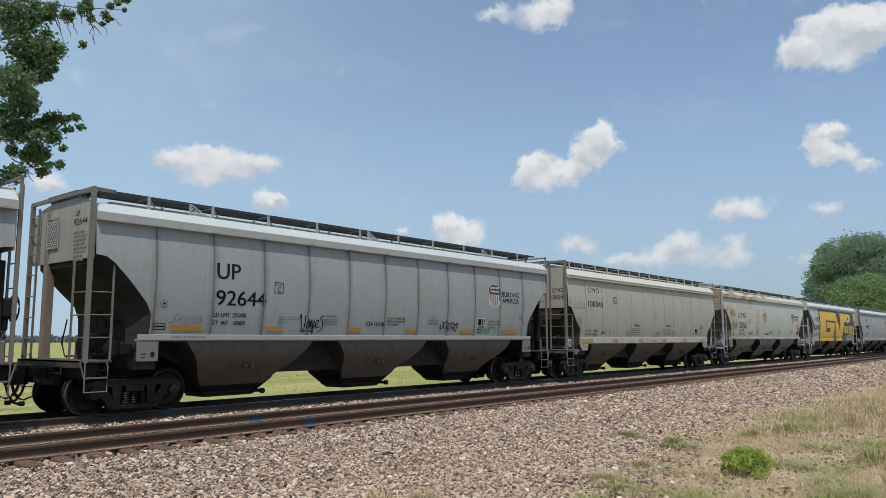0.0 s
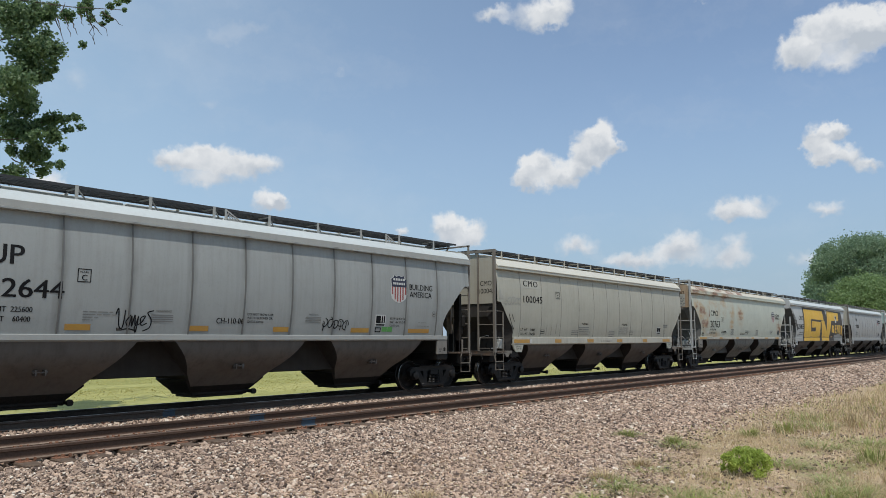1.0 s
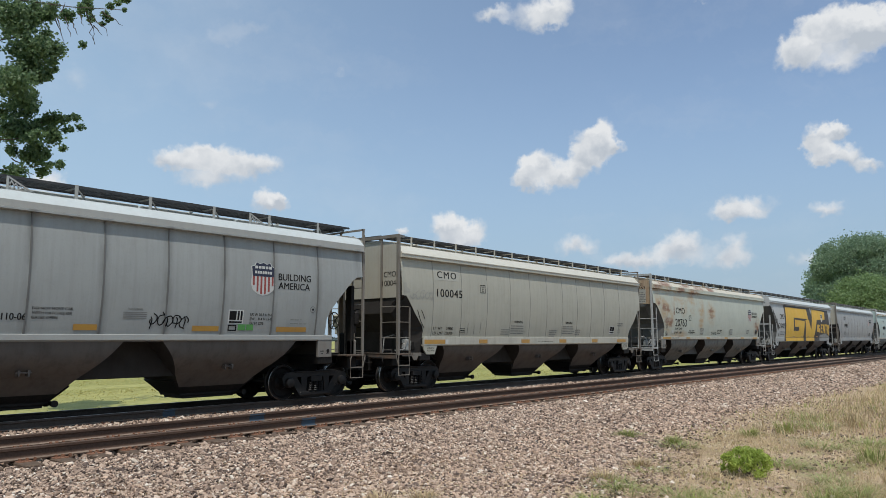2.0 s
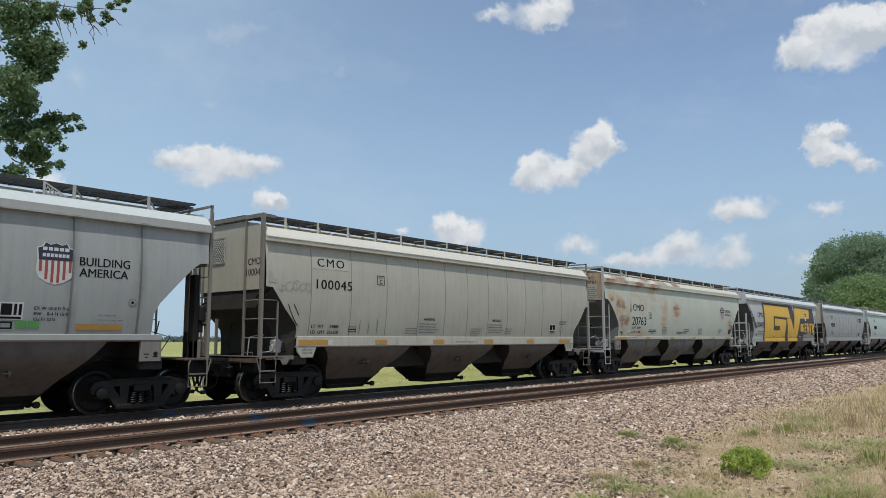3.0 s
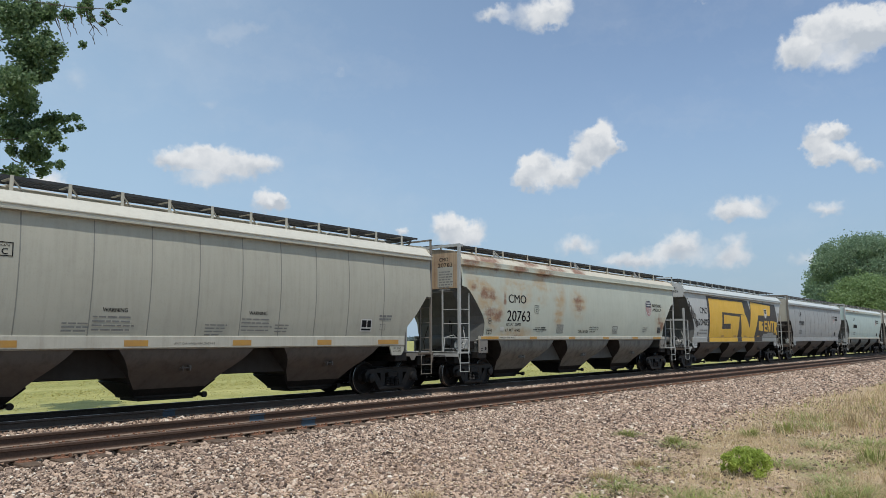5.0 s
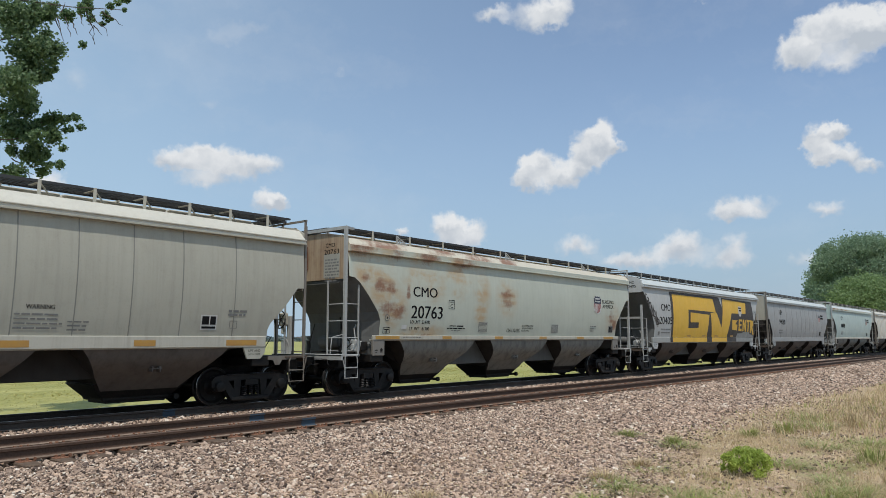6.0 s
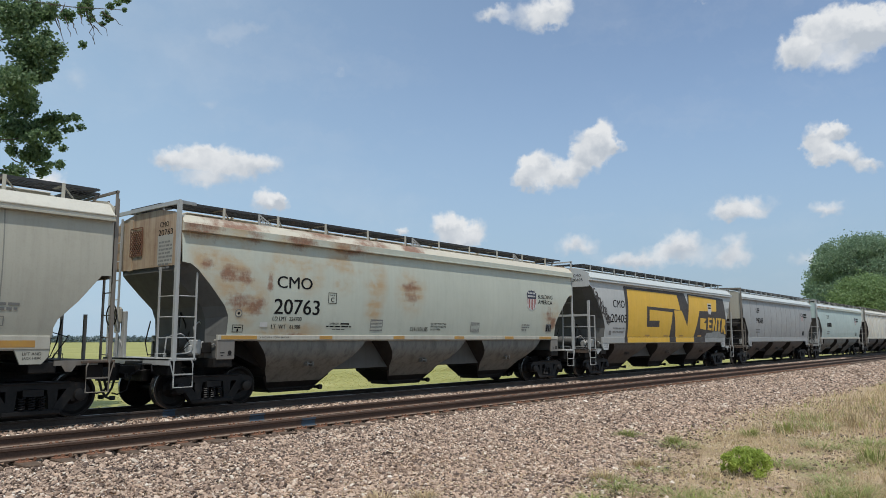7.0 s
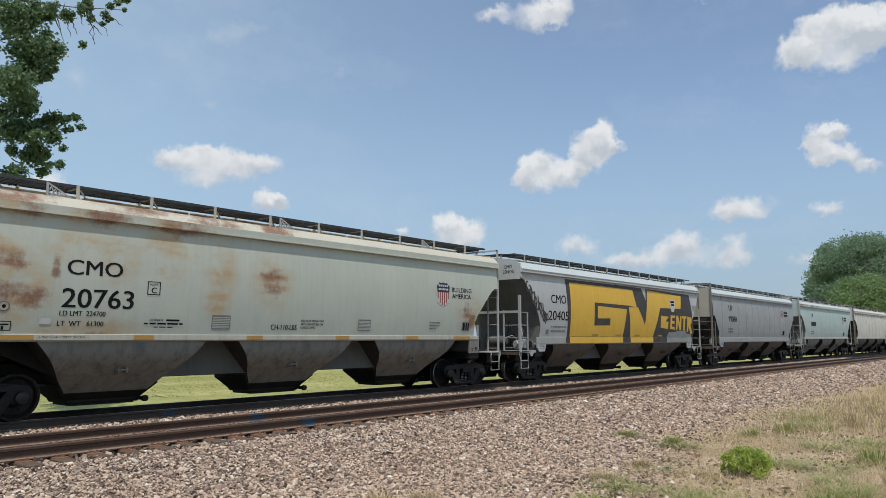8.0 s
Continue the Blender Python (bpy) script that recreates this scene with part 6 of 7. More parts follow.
def marks_pale(spec):
    c = spec["car"]
    lettering("CMO", INK, -5.42, 2.84, 0.30, c, 1.06)
    lettering("20763", INK, -5.48, 2.19, 0.38, c, 1.38)
    lettering("LD LMT  224700", INK, -5.50, 2.03, 0.10, c, 0.86)
    lettering("LT  WT   61300", INK, -5.52, 1.83, 0.10, c, 0.86)
    placard(c, -3.83, -3.55, 2.51, 2.80)
    y = half_width(1.65) + 0.035
    sill_ambers(c, [(-6.85, -5.91), (-4.03, -3.61), (-1.36, -0.92), (1.33, 1.80), (3.99, 4.49), (6.1, 6.9)], 1.565, 1.655)
    panel(c, "white_square", [rect(-5.85, -5.64, 1.86, 1.98)], WHITE)
    lettering("EXTERIOR", INK, -3.72, 1.955, 0.05, c, 0.30)
    panel(c, "stencil", [rect(-3.36, -3.06, 1.958, 2.0)] + bars(-3.84, 1.885, [0.86], 0.036, 0.07) + bars(-3.62, 1.82, [0.42], 0.018, 0.05), INK)
    panel(c, "hatched_panel", [rect(-2.29, -1.82, 1.80, 2.12)], FADED, 0.003)
    grille(c, -2.27, -1.84, 1.82, 2.10, 7, P_PALE)
    panel(c, "hatched_panel", [rect(2.09, 2.55, 1.80, 2.11)], FADED, 0.003)
    grille(c, 2.11, 2.53, 1.82, 2.09, 7, P_PALE)
    lettering("CH-110-L05", INK, -0.70, 1.80, 0.13, c, 0.76)
    for i, w in enumerate(("DO NOT MOVE CAR", "WITH HATCHES OR", "GATES OPEN")):
        lettering(w, INK, 0.18, 2.01 - i * 0.088, 0.055, c)
    emblem(c, 5.20, 5.84, 2.60, 3.36)
    lettering("BUILDING", INK, 5.94, 3.06, 0.15, c, 0.96)
    lettering("AMERICA", INK, 5.94, 2.86, 0.15, c, 0.93)
    panel(c, "stencil", bars(4.95, 2.05, [0.5, 0.45, 0.3], 0.04, 0.09), FADED)
    panel(c, "test_panel", [rect(6.48, 6.86, 1.83, 2.12)], FADED, 0.004)
    panel(c, "test_panel", [rect(6.52, 6.62, 1.86, 2.08), rect(6.66, 6.72, 1.86, 2.08), rect(6.76, 6.82, 1.86, 2.08)], INK, 0.007)
    for x, z in ((-6.45, 2.18),):
        panel(c, "round_plate", [disc(x, z, 0.10)], FADED, 0.003)
        panel(c, "round_plate", [disc(x, z, 0.075)], P_PALE, 0.006)
        panel(c, "round_plate", [disc(x, z, 0.035, 8)], INK, 0.009)
    panel(c, "stencil_box", ring(-6.58, -6.30, 1.73, 1.91, 0.016) + [rect(-6.54, -6.34, 1.83, 1.86), rect(-6.46, -6.42, 1.75, 1.82)], INK)
    lettering("2 INCH HI COMP SHOES", INK, -5.83, 1.592, 0.042, c, 0.84, place=lambda px, pz: (px, -y - 0.002, pz))
    end_words(spec, "CMO", "20763", 4.14)
    hl = spec["half"]
    k = Kit().box(-(hl - 0.10) - 0.040, -(hl - 0.10) - 0.034, -1.20, -0.54, 3.28, 3.95)
    part("pale_panel", k, PALE_PANEL, c)


SPRAY_BLACK = worn("black_spray", (0.035, 0.030, 0.028), (0.06, 0.05, 0.045), 0.6, 0, 2.0, 40, 0.3, 0.05)
SPRAY_GREY = worn("silver_spray", (0.30, 0.31, 0.30), (0.22, 0.23, 0.22), 0.6, 0, 2.0, 40, 0.3, 0.05)


def marks_sprayed(spec):
    """Large yellow block letters with a dark outline, and a smaller piece beside them."""
    c = spec["car"]
    panel(c, "spray_outline", [[(-4.95, 3.92), (-4.80, 1.64), (7.45, 1.64), (7.60, 1.9), (7.30, 2.7), (7.05, 3.85), (0.9, 3.92)]], SPRAY_BLACK, 0.004, "dark brown-black spray outline")
    panel(c, "spray_letter", [[(-4.66, 3.80), (-4.62, 1.66), (-2.78, 1.66), (-2.78, 3.08), (0.18, 3.05), (1.0, 3.0), (0.70, 3.78)], [(-2.78, 1.66), (-0.22, 1.66), (0.05, 2.88), (-2.52, 2.94), (-2.52, 2.42), (-1.44, 2.44), (-1.44, 2.14), (-2.78, 2.12)]], YELLOW, 0.008, "yellow block spray lettering")
    panel(c, "spray_letter", [[(0.50, 1.66), (2.78, 1.66), (3.45, 3.05), (5.85, 3.08), (6.0, 3.74), (2.20, 3.84), (1.85, 2.2), (1.15, 3.0), (0.24, 2.98)]], YELLOW, 0.008, "yellow block spray lettering")
    panel(c, "bare_gap", [[(1.62, 3.92), (2.05, 3.92), (1.95, 3.35)]], P_WHITE, 0.008)
    letters = [[(3.55, 2.10), (4.35, 2.05), (4.40, 2.40), (4.05, 2.42), (4.42, 2.65), (3.55, 2.68)], [(4.62, 2.05), (5.15, 2.02), (5.15, 2.15), (4.80, 2.18), (4.80, 2.32), (5.1, 2.32), (5.1, 2.44), (4.80, 2.46), (4.80, 2.60), (5.15, 2.60), (5.15, 2.72), (4.62, 2.72)],
               [(5.30, 2.02), (5.48, 2.02), (5.48, 2.45), (5.75, 2.0), (5.92, 2.0), (5.92, 2.72), (5.76, 2.72), (5.76, 2.32), (5.50, 2.72), (5.30, 2.72)], [(6.0, 2.60), (6.18, 2.60), (6.18, 1.98), (6.38, 1.98), (6.38, 2.60), (6.55, 2.60), (6.55, 2.72), (6.0, 2.72)],
               [(6.65, 1.92), (6.82, 1.92), (6.86, 2.2), (7.15, 1.82), (7.40, 1.84), (7.05, 2.28), (7.22, 2.4), (7.18, 2.66), (6.65, 2.72)]]
    for l in letters:
        panel(c, "small_spray_letter", [l], YELLOW, 0.009)
    panel(c, "spray_fill", [[(4.30, 1.66), (7.30, 1.66), (7.25, 1.80), (6.6, 1.84), (6.5, 1.97), (5.4, 1.97), (5.3, 1.90), (4.5, 1.88)]], SPRAY_GREY, 0.009)
    panel(c, "spray_fill", [[(4.62, 3.50), (5.15, 3.50), (5.15, 3.1), (5.0, 2.9), (4.75, 2.9), (4.62, 3.1)]], WHITE, 0.012)
    panel(c, "spray_mark", [rect(4.66, 5.1, 3.34, 3.44), rect(4.72, 5.06, 3.20, 3.29)], INK, 0.015)
    y = half_width(1.65) + 0.035
    for a, b, m in ((-4.90, -4.62, SPRAY_BLACK), (-4.62, -0.22, YELLOW), (-0.22, 0.50, SPRAY_BLACK), (0.50, 2.78, YELLOW), (2.78, 4.3, SPRAY_BLACK), (4.3, 6.9, SPRAY_GREY)):
        part("spray_on_sill", Kit().box(a * LONG + SHIFT, b * LONG + SHIFT, -y - 0.005, -y + 0.002, 1.40, 1.638), m, c)
    for a, b in ((-2.9, -2.4), (-0.9, -0.4), (0.9, 1.4), (3.3, 3.8)):
        panel(c, "reflector", [rect(a, b, 1.68, 1.76)], AMBER, 0.012)
    lettering("CMO", INK, -6.02, 2.93, 0.33, c, 1.05)
    lettering("20405", INK, -6.20, 2.28, 0.36, c, 1.42)
    panel(c, "stencil", bars(-6.0, 2.0, [1.1, 1.0], 0.06, 0.16), FADED)
    panel(c, "small_box", [rect(-6.32, -6.12, 1.74, 1.92)], FADED)
    scrawl(c, loops(21, 9), -7.62, 3.22, 1.35, 0.62, 0.030, SPRAY_BLACK, "black spray tag along the slope", 1.25)
    scrawl(c, loops(23, 3), 7.3, 2.9, 0.5, 0.5, 0.02, SPRAY_GREY, "grey spray tag")
    at = on_end(spec["half"])
    lettering("CMO", INK, 0.80, 4.15, 0.12, c, 0.36, place=at, along=False)
    lettering("20405", INK, 0.74, 3.97, 0.12, c, 0.50, place=at, along=False)


def marks_far(spec, mark, number, blocks=True):
    c = spec["car"]
    lettering(mark, INK, -5.0, 3.2, 0.32, c, 0.6)
    if number:
        lettering(number, INK, -5.1, 2.55, 0.34, c, 1.35)
    else:
        panel(c, "number_bars", [rect(-5.1 + i * 0.28, -4.87 + i * 0.28, 2.55, 2.87) for i in range(5)], INK)
    panel(c, "stencil", bars(-5.1, 2.1, [0.8, 0.75], 0.08, 0.16), FADED)
    emblem(c, 4.9, 5.5, 2.8, 3.5)
    panel(c, "stencil", bars(5.6, 3.3, [0.9, 0.85], 0.13, 0.2), INK)
    panel(c, "test_panel", [rect(5.3, 5.7, 1.8, 2.1)], INK)


marks_grey(TRAIN[1])
marks_beige(TRAIN[2])
marks_pale(TRAIN[3])
marks_sprayed(TRAIN[4])
marks_far(TRAIN[5], "UP", "99088")
marks_far(TRAIN[6], "UP", "")


# ---- trees, grass and weeds ----
def leaf_material(name, dark, light, glow):
    m = bpy.data.materials.new(name)
    m.use_nodes = True
    nt = m.node_tree
    nt.nodes.clear()
    out = nt.nodes.new("ShaderNodeOutputMaterial")
    d = nt.nodes.new("ShaderNodeBsdfPrincipled")
    d.inputs["Roughness"].default_value = 0.5
    tr = nt.nodes.new("ShaderNodeBsdfTranslucent")
    mix = nt.nodes.new("ShaderNodeMixShader")
    mix.inputs[0].default_value = glow
    geo = nt.nodes.new("ShaderNodeNewGeometry")
    col = blend(nt, geo.outputs["Random Per Island"], dark, light)
    patch = noise_node(nt, 0.7, 4.0)
    col = blend(nt, remap(nt, patch, 0.4, 0.65, 0, 0.5), col, light)
    nt.links.new(col, d.inputs["Base Color"])
    nt.links.new(col, tr.inputs["Color"])
    nt.links.new(d.outputs[0], mix.inputs[1])
    nt.links.new(tr.outputs[0], mix.inputs[2])
    nt.links.new(mix.outputs[0], out.inputs[0])
    return m


def leaf_mesh(name, centres, radii, count, size, material, rng, flat=0.8, shell=0.55, wide=0.38):
    """Many small folded leaves in loose clumps."""
    pts = []
    for c, r, n in zip(centres, radii, count):
        d = rng.normal(size=(n, 3))
        d /= np.linalg.norm(d, axis=1, keepdims=True)
        rad = r * (shell + (1.12 - shell) * rng.random(n) ** 0.8)
        lump = 1 + 0.35 * np.sin(d[:, 0] * 5 + c[0] * 3) * np.sin(d[:, 2] * 6 + c[2] * 2)
        pts.append(np.array(c) + d * (rad * lump)[:, None] * np.array([1, 1, flat]))
    P = np.concatenate(pts)
    n = len(P)
    a = rng.normal(size=(n, 3))
    a /= np.linalg.norm(a, axis=1, keepdims=True)
    b = np.cross(a, rng.normal(size=(n, 3)))
    b /= np.linalg.norm(b, axis=1, keepdims=True)
    c = np.cross(a, b)
    s = size * rng.uniform(0.65, 1.3, n)[:, None]
    V = np.stack([P - a * s * 0.5, P - a * s * 0.1 + b * s * wide + c * s * 0.12, P + a * s * 0.55, P - a * s * 0.1 - b * s * wide + c * s * 0.12], 1).reshape(-1, 3)
    i = np.arange(n)[:, None] * 4
    F = np.concatenate([i + np.array([0, 1, 2]), i + np.array([0, 2, 3])])
    me = bpy.data.meshes.new(name)
    me.from_pydata(V, [], F)
    me.materials.append(material)
    return me


BARK = worn("grey_brown_bark", (0.085, 0.068, 0.052), (0.13, 0.105, 0.08), 0.95, 0, 2.0, 25, 0.5, 1.0, 0.02)
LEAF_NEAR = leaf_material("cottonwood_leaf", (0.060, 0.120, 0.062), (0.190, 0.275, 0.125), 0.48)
# far crowns: lightening by haze over the distance is painted into their colour
LEAF_FAR = leaf_material("hazed_tree_leaf", (0.17, 0.26, 0.16), (0.275, 0.37, 0.235), 0.5)
LEAF_YOUNG = leaf_material("young_tree_leaf", (0.17, 0.255, 0.105), (0.27, 0.365, 0.155), 0.5)
LEAF_BUSH = leaf_material("bright_shrub_leaf", (0.27, 0.36, 0.055), (0.53, 0.61, 0.15), 0.45)
# bluish grey tint puts the distance haze into the leaf colour
LEAF_HAZE = leaf_material("haze_tinted_woods", (0.15, 0.20, 0.21), (0.20, 0.25, 0.26), 0.5)
STRAW = leaf_material("dry_straw", (0.31, 0.225, 0.125), (0.70, 0.555, 0.335), 0.3)
FIELD_BLADE = leaf_material("field_blade", (0.33, 0.30, 0.085), (0.50, 0.44, 0.16), 0.35)
WEED = leaf_material("green_weed", (0.22, 0.25, 0.075), (0.41, 0.44, 0.17), 0.35)
PALE_STALK = leaf_material("pale_dead_stalk", (0.50, 0.38, 0.25), (0.92, 0.80, 0.58), 0.2)
PALE_TWIG = worn("pale_dry_twig", (0.62, 0.50, 0.36), (0.48, 0.36, 0.25), 0.9, 0, 4.0, 40, 0.3, 0.2)
BLADE = leaf_material("green_blade", (0.19, 0.22, 0.055), (0.38, 0.40, 0.13), 0.35)


def limb(k, p, q, r0, r1, rng, bends=5, sway=0.12):
    p, q = np.array(p, float), np.array(q, float)
    l = np.linalg.norm(q - p)
    pts = [p + (q - p) * i / bends + (rng.normal(size=3) * sway * l / bends if 0 < i < bends else 0) for i in range(bends + 1)]
    k.tube(pts, [r0 + (r1 - r0) * i / bends for i in range(bends + 1)], 7)
    return pts


def cottonwood():
    """The big tree behind the train: its crown reaches over the line's far side."""
    rng = np.random.default_rng(8)
    tree = thing("tree", "tall cottonwood with dark green leaves and dead hanging twigs", "tree", at=pose(1.5, 25.6, -0.95))
    ox, oz = 1.5, -0.95
    edge = [(8.34, 11.62, 0.75), (8.65, 10.68, 0.64), (8.39, 9.58, 0.66), (8.76, 8.93, 0.57), (8.45, 8.21, 0.49), (8.83, 11.98, 0.48), (9.42, 12.18, 0.32), (9.16, 11.32, 0.31), (9.46, 11.53, 0.14), (9.42, 10.86, 0.35), (9.83, 10.85, 0.2), (9.8, 10.46, 0.16), (9.11, 10.25, 0.41), (9.31, 9.98, 0.15), (9.07, 9.48, 0.34), (9.27, 9.06, 0.15), (9.72, 8.75, 0.25), (10.09, 8.78, 0.22), (10.26, 8.41, 0.16), (9.81, 8.19, 0.35), (9.49, 7.6, 0.42), (9.87, 7.68, 0.19), (9.66, 7.07, 0.24), (8.71, 6.72, 0.26), (8.97, 8.33, 0.47), (8.84, 7.73, 0.26), (10.24, 12.63, 0.22), (10.76, 13.06, 0.25), (11.38, 13.07, 0.2), (11.59, 12.86, 0.1), (11.92, 13.61, 0.16)]
    cs, rs, ns = [], [], []
    for x, z, r in edge:
        for j in range(4):
            rr = r * rng.uniform(0.55, 0.95)
            cs.append((x - ox + rng.normal() * r * 0.28, -0.6 + rng.normal() * 0.6, z - oz + rng.normal() * r * 0.28))
            rs.append(rr)
            ns.append(int(40 + 2300 * rr * rr))
    for i in range(34):
        a, h = rng.uniform(0, math.tau), rng.uniform(0, 1)
        rad = (2.5 + 3.6 * math.sin(math.pi * min(h + 0.15, 1))) * rng.uniform(0.5, 1)
        x, z = rad * math.cos(a), 7.5 + 12 * h
        if x + ox > 7.0 and z < 15.5:
            x = 7.0 - ox
        cs.append((x, rad * math.sin(a) * 0.8, z))
        rs.append(rng.uniform(0.9, 1.5))
        ns.append(330)
    part("crown", leaf_mesh("crown", cs, rs, ns, 0.100, LEAF_NEAR, rng, flat=0.9, shell=0.05, wide=0.46), None, tree)
    k = Kit()
    limb(k, (0, 0, 0), (0.3, 0, 9.0), 0.48, 0.30, rng, 6, 0.05)
    limb(k, (0.3, 0, 9.0), (0.6, 0.2, 17.0), 0.30, 0.06, rng, 6, 0.08)
    part("trunk", k, BARK, tree, smooth=True)
    for i in range(0, len(edge) * 4, 13):
        z0 = min(max(cs[i][2] - 3.0, 4.0), 13)
        part("limb", (lambda kk: (limb(kk, (0.3, 0, z0), cs[i], 0.05, 0.010, rng, 7, 0.30), kk)[1])(Kit()), BARK, tree, smooth=True)
    k = Kit()
    for x0, z0, x1, z1 in ((9.22, 12.7, 9.31, 11.92), (9.68, 12.37, 10.02, 11.49), (9.77, 12.38, 9.91, 11.73), (10.05, 12.4, 10.23, 11.73), (10.29, 12.29, 10.44, 11.87), (10.5, 12.66, 10.63, 12.27), (10.72, 12.84, 11.05, 11.7), (10.88, 12.69, 11.05, 11.74), (10.84, 12.84, 11.46, 12.16), (11.0, 12.42, 11.26, 12.13), (11.26, 13.03, 11.98, 12.71), (8.09, 11.81, 8.39, 11.64), (9.91, 12.51, 9.98, 12.85), (8.71, 7.26, 9.36, 6.82), (9.06, 6.96, 9.38, 6.6)):
        limb(k, (x0 - ox, -0.6, z0 - oz), (x1 - ox, -0.7, z1 - oz), 0.022, 0.007, rng, 5, 0.2)
    tagged(part("dead_twig", k, BARK, tree), kind="stuff")


def broad_tree(name, label, x, y, r, height, leaf, size, seed, clumps, per, boxy=0.0):
    rng = np.random.default_rng(seed)
    tree = thing(name, label, "tree", at=pose(x, y, -0.9))
    cs, rs = [], []
    for i in range(clumps):
        d = rng.normal(size=3)
        d /= np.linalg.norm(d) ** (1 - boxy) * np.abs(d).max() ** boxy
        cs.append((d[0] * r * rng.uniform(0.62, 0.98), d[1] * r * 0.8 * rng.uniform(0.6, 0.95), height * 0.56 + d[2] * height * 0.40 * rng.uniform(0.7, 1.0)))
        rs.append(r * rng.uniform(0.11, 0.24))
    part("crown", leaf_mesh("crown", cs, rs, [per] * clumps, size, leaf, rng, 0.75), None, tree)
    k = Kit()
    limb(k, (0, 0, 0), (0.5, 0, height * 0.75), height * 0.025, height * 0.006, rng, 6, 0.06)
    part("trunk", k, BARK, tree, smooth=True)
    for i in range(0, clumps, 4):
        part("limb", (lambda kk: (limb(kk, (0.2, 0, height * 0.3), cs[i], height * 0.009, 0.03, rng, 5, 0.14), kk)[1])(Kit()), BARK, tree, smooth=True)


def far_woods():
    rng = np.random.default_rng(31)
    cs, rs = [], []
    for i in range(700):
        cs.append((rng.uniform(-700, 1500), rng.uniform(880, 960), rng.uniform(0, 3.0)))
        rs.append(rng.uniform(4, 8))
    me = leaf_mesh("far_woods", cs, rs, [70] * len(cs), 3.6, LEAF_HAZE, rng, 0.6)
    tagged(new("far_woods", me), "distant line of trees along the field's edge, haze painted into its colour", "trees", kind="stuff")


def blades(name, label, x0, x1, y0, y1, n, h0, h1, width, material, seed, want, lean=0.5):
    """Loose grass blades, thick where want(x, y) says so."""
    rng = np.random.default_rng(seed)
    px, py = rng.uniform(x0, x1, n), rng.uniform(y0, y1, n)
    w = np.array([want(a, b) for a, b in zip(px, py)])
    keep = rng.random(n) < w
    px, py, w = px[keep], py[keep], w[keep]
    n = len(px)
    z = np.array([ground_height(b) for b in py]) + np.array([verge_bumps(a, b) for a, b in zip(px, py)]) - 0.01
    z = np.where(py > 7.2, np.maximum(z, [ballast_height(b) - 0.02 for b in py]), z)
    P = np.stack([px, py, z], -1)
    h = rng.uniform(h0, h1, n) * (0.5 + 0.7 * w)
    a = rng.uniform(0, math.tau, n)
    side = np.stack([np.cos(a), np.sin(a), np.zeros(n)], -1) * (width * rng.uniform(0.6, 1.4, n))[:, None]
    b = rng.uniform(0, math.tau, n)
    tip = np.stack([np.cos(b), np.sin(b), np.zeros(n)], -1) * (h * rng.uniform(0.1, 2 * lean, n))[:, None]
    up = np.array([0, 0, 1.0])
    M = P + tip * 0.35 + up * (h * 0.6)[:, None]
    T = P + tip + up * (h * rng.uniform(0.75, 1.0, n))[:, None]
    V = np.stack([P - side, P + side, M + side * 0.7, M - side * 0.7, T], 1).reshape(-1, 3)
    i = np.arange(n)[:, None] * 5
    F = np.concatenate([i + np.array([0, 1, 2]), i + np.array([0, 2, 3]), i + np.array([3, 2, 4])])
    me = bpy.data.meshes.new(name)
    me.from_pydata(V, [], F)
    me.materials.append(material)
    return tagged(new(name, me), label, "grass", kind="stuff")


def verge(x, y):
    """How thick the verge grows: bare by the stones, thick away from the line."""
    edge = min(5.65 + 0.25 * max(x - 9, 0), 7.2) + 0.7 * noise.noise((x * 0.35, 0, 1)) - max(0, 7 - x) * 0.1
    base = min(max((edge - y) / 2.2, 0), 1)
    return base * (0.35 + 0.65 * min(max(0.5 + 1.5 * noise.noise((x * 0.5, y * 0.7, 5)), 0), 1))


def lush(x, y):
    g = noise.noise((x * 0.8, y * 1.0, 9)) + 0.35 * noise.noise((x * 2.5, y * 2.5, 2))
    return verge(x, y) * min(max(g * 2.2 + 0.1, 0), 1)


def tuft(name, label, category, x, y, r, h, n, material, seed):
    """One clump of long blades."""
    rng = np.random.default_rng(seed)
    a, d = rng.uniform(0, math.tau, n), rng.random(n) ** 0.7 * r * 0.5
    P = np.stack([np.cos(a) * d, np.sin(a) * d, np.zeros(n)], -1)
    b = a + rng.normal(0, 0.6, n)
    hh = h * rng.uniform(0.5, 1.1, n)
    out = np.stack([np.cos(b), np.sin(b), np.zeros(n)], -1) * (r * rng.uniform(0.2, 0.9, n))[:, None]
    s = np.stack([-np.sin(b), np.cos(b), np.zeros(n)], -1) * 0.0045
    up = np.array([0, 0, 1.0])
    M = P + out * 0.4 + up * (hh * 0.65)[:, None]
    T = P + out + up * (hh * rng.uniform(0.7, 1, n))[:, None]
    V = np.stack([P - s, P + s, M + s, M - s, T], 1).reshape(-1, 3)
    i = np.arange(n)[:, None] * 5
    me = bpy.data.meshes.new(name)
    me.from_pydata(V, [], np.concatenate([i + np.array([0, 1, 2]), i + np.array([0, 2, 3]), i + np.array([3, 2, 4])]))
    me.materials.append(material)
    ob = tagged(new(name, me), label, category)
    ob.matrix_basis = pose(x, y, ground_height(y) + verge_bumps(x, y) - 0.01)
    return ob


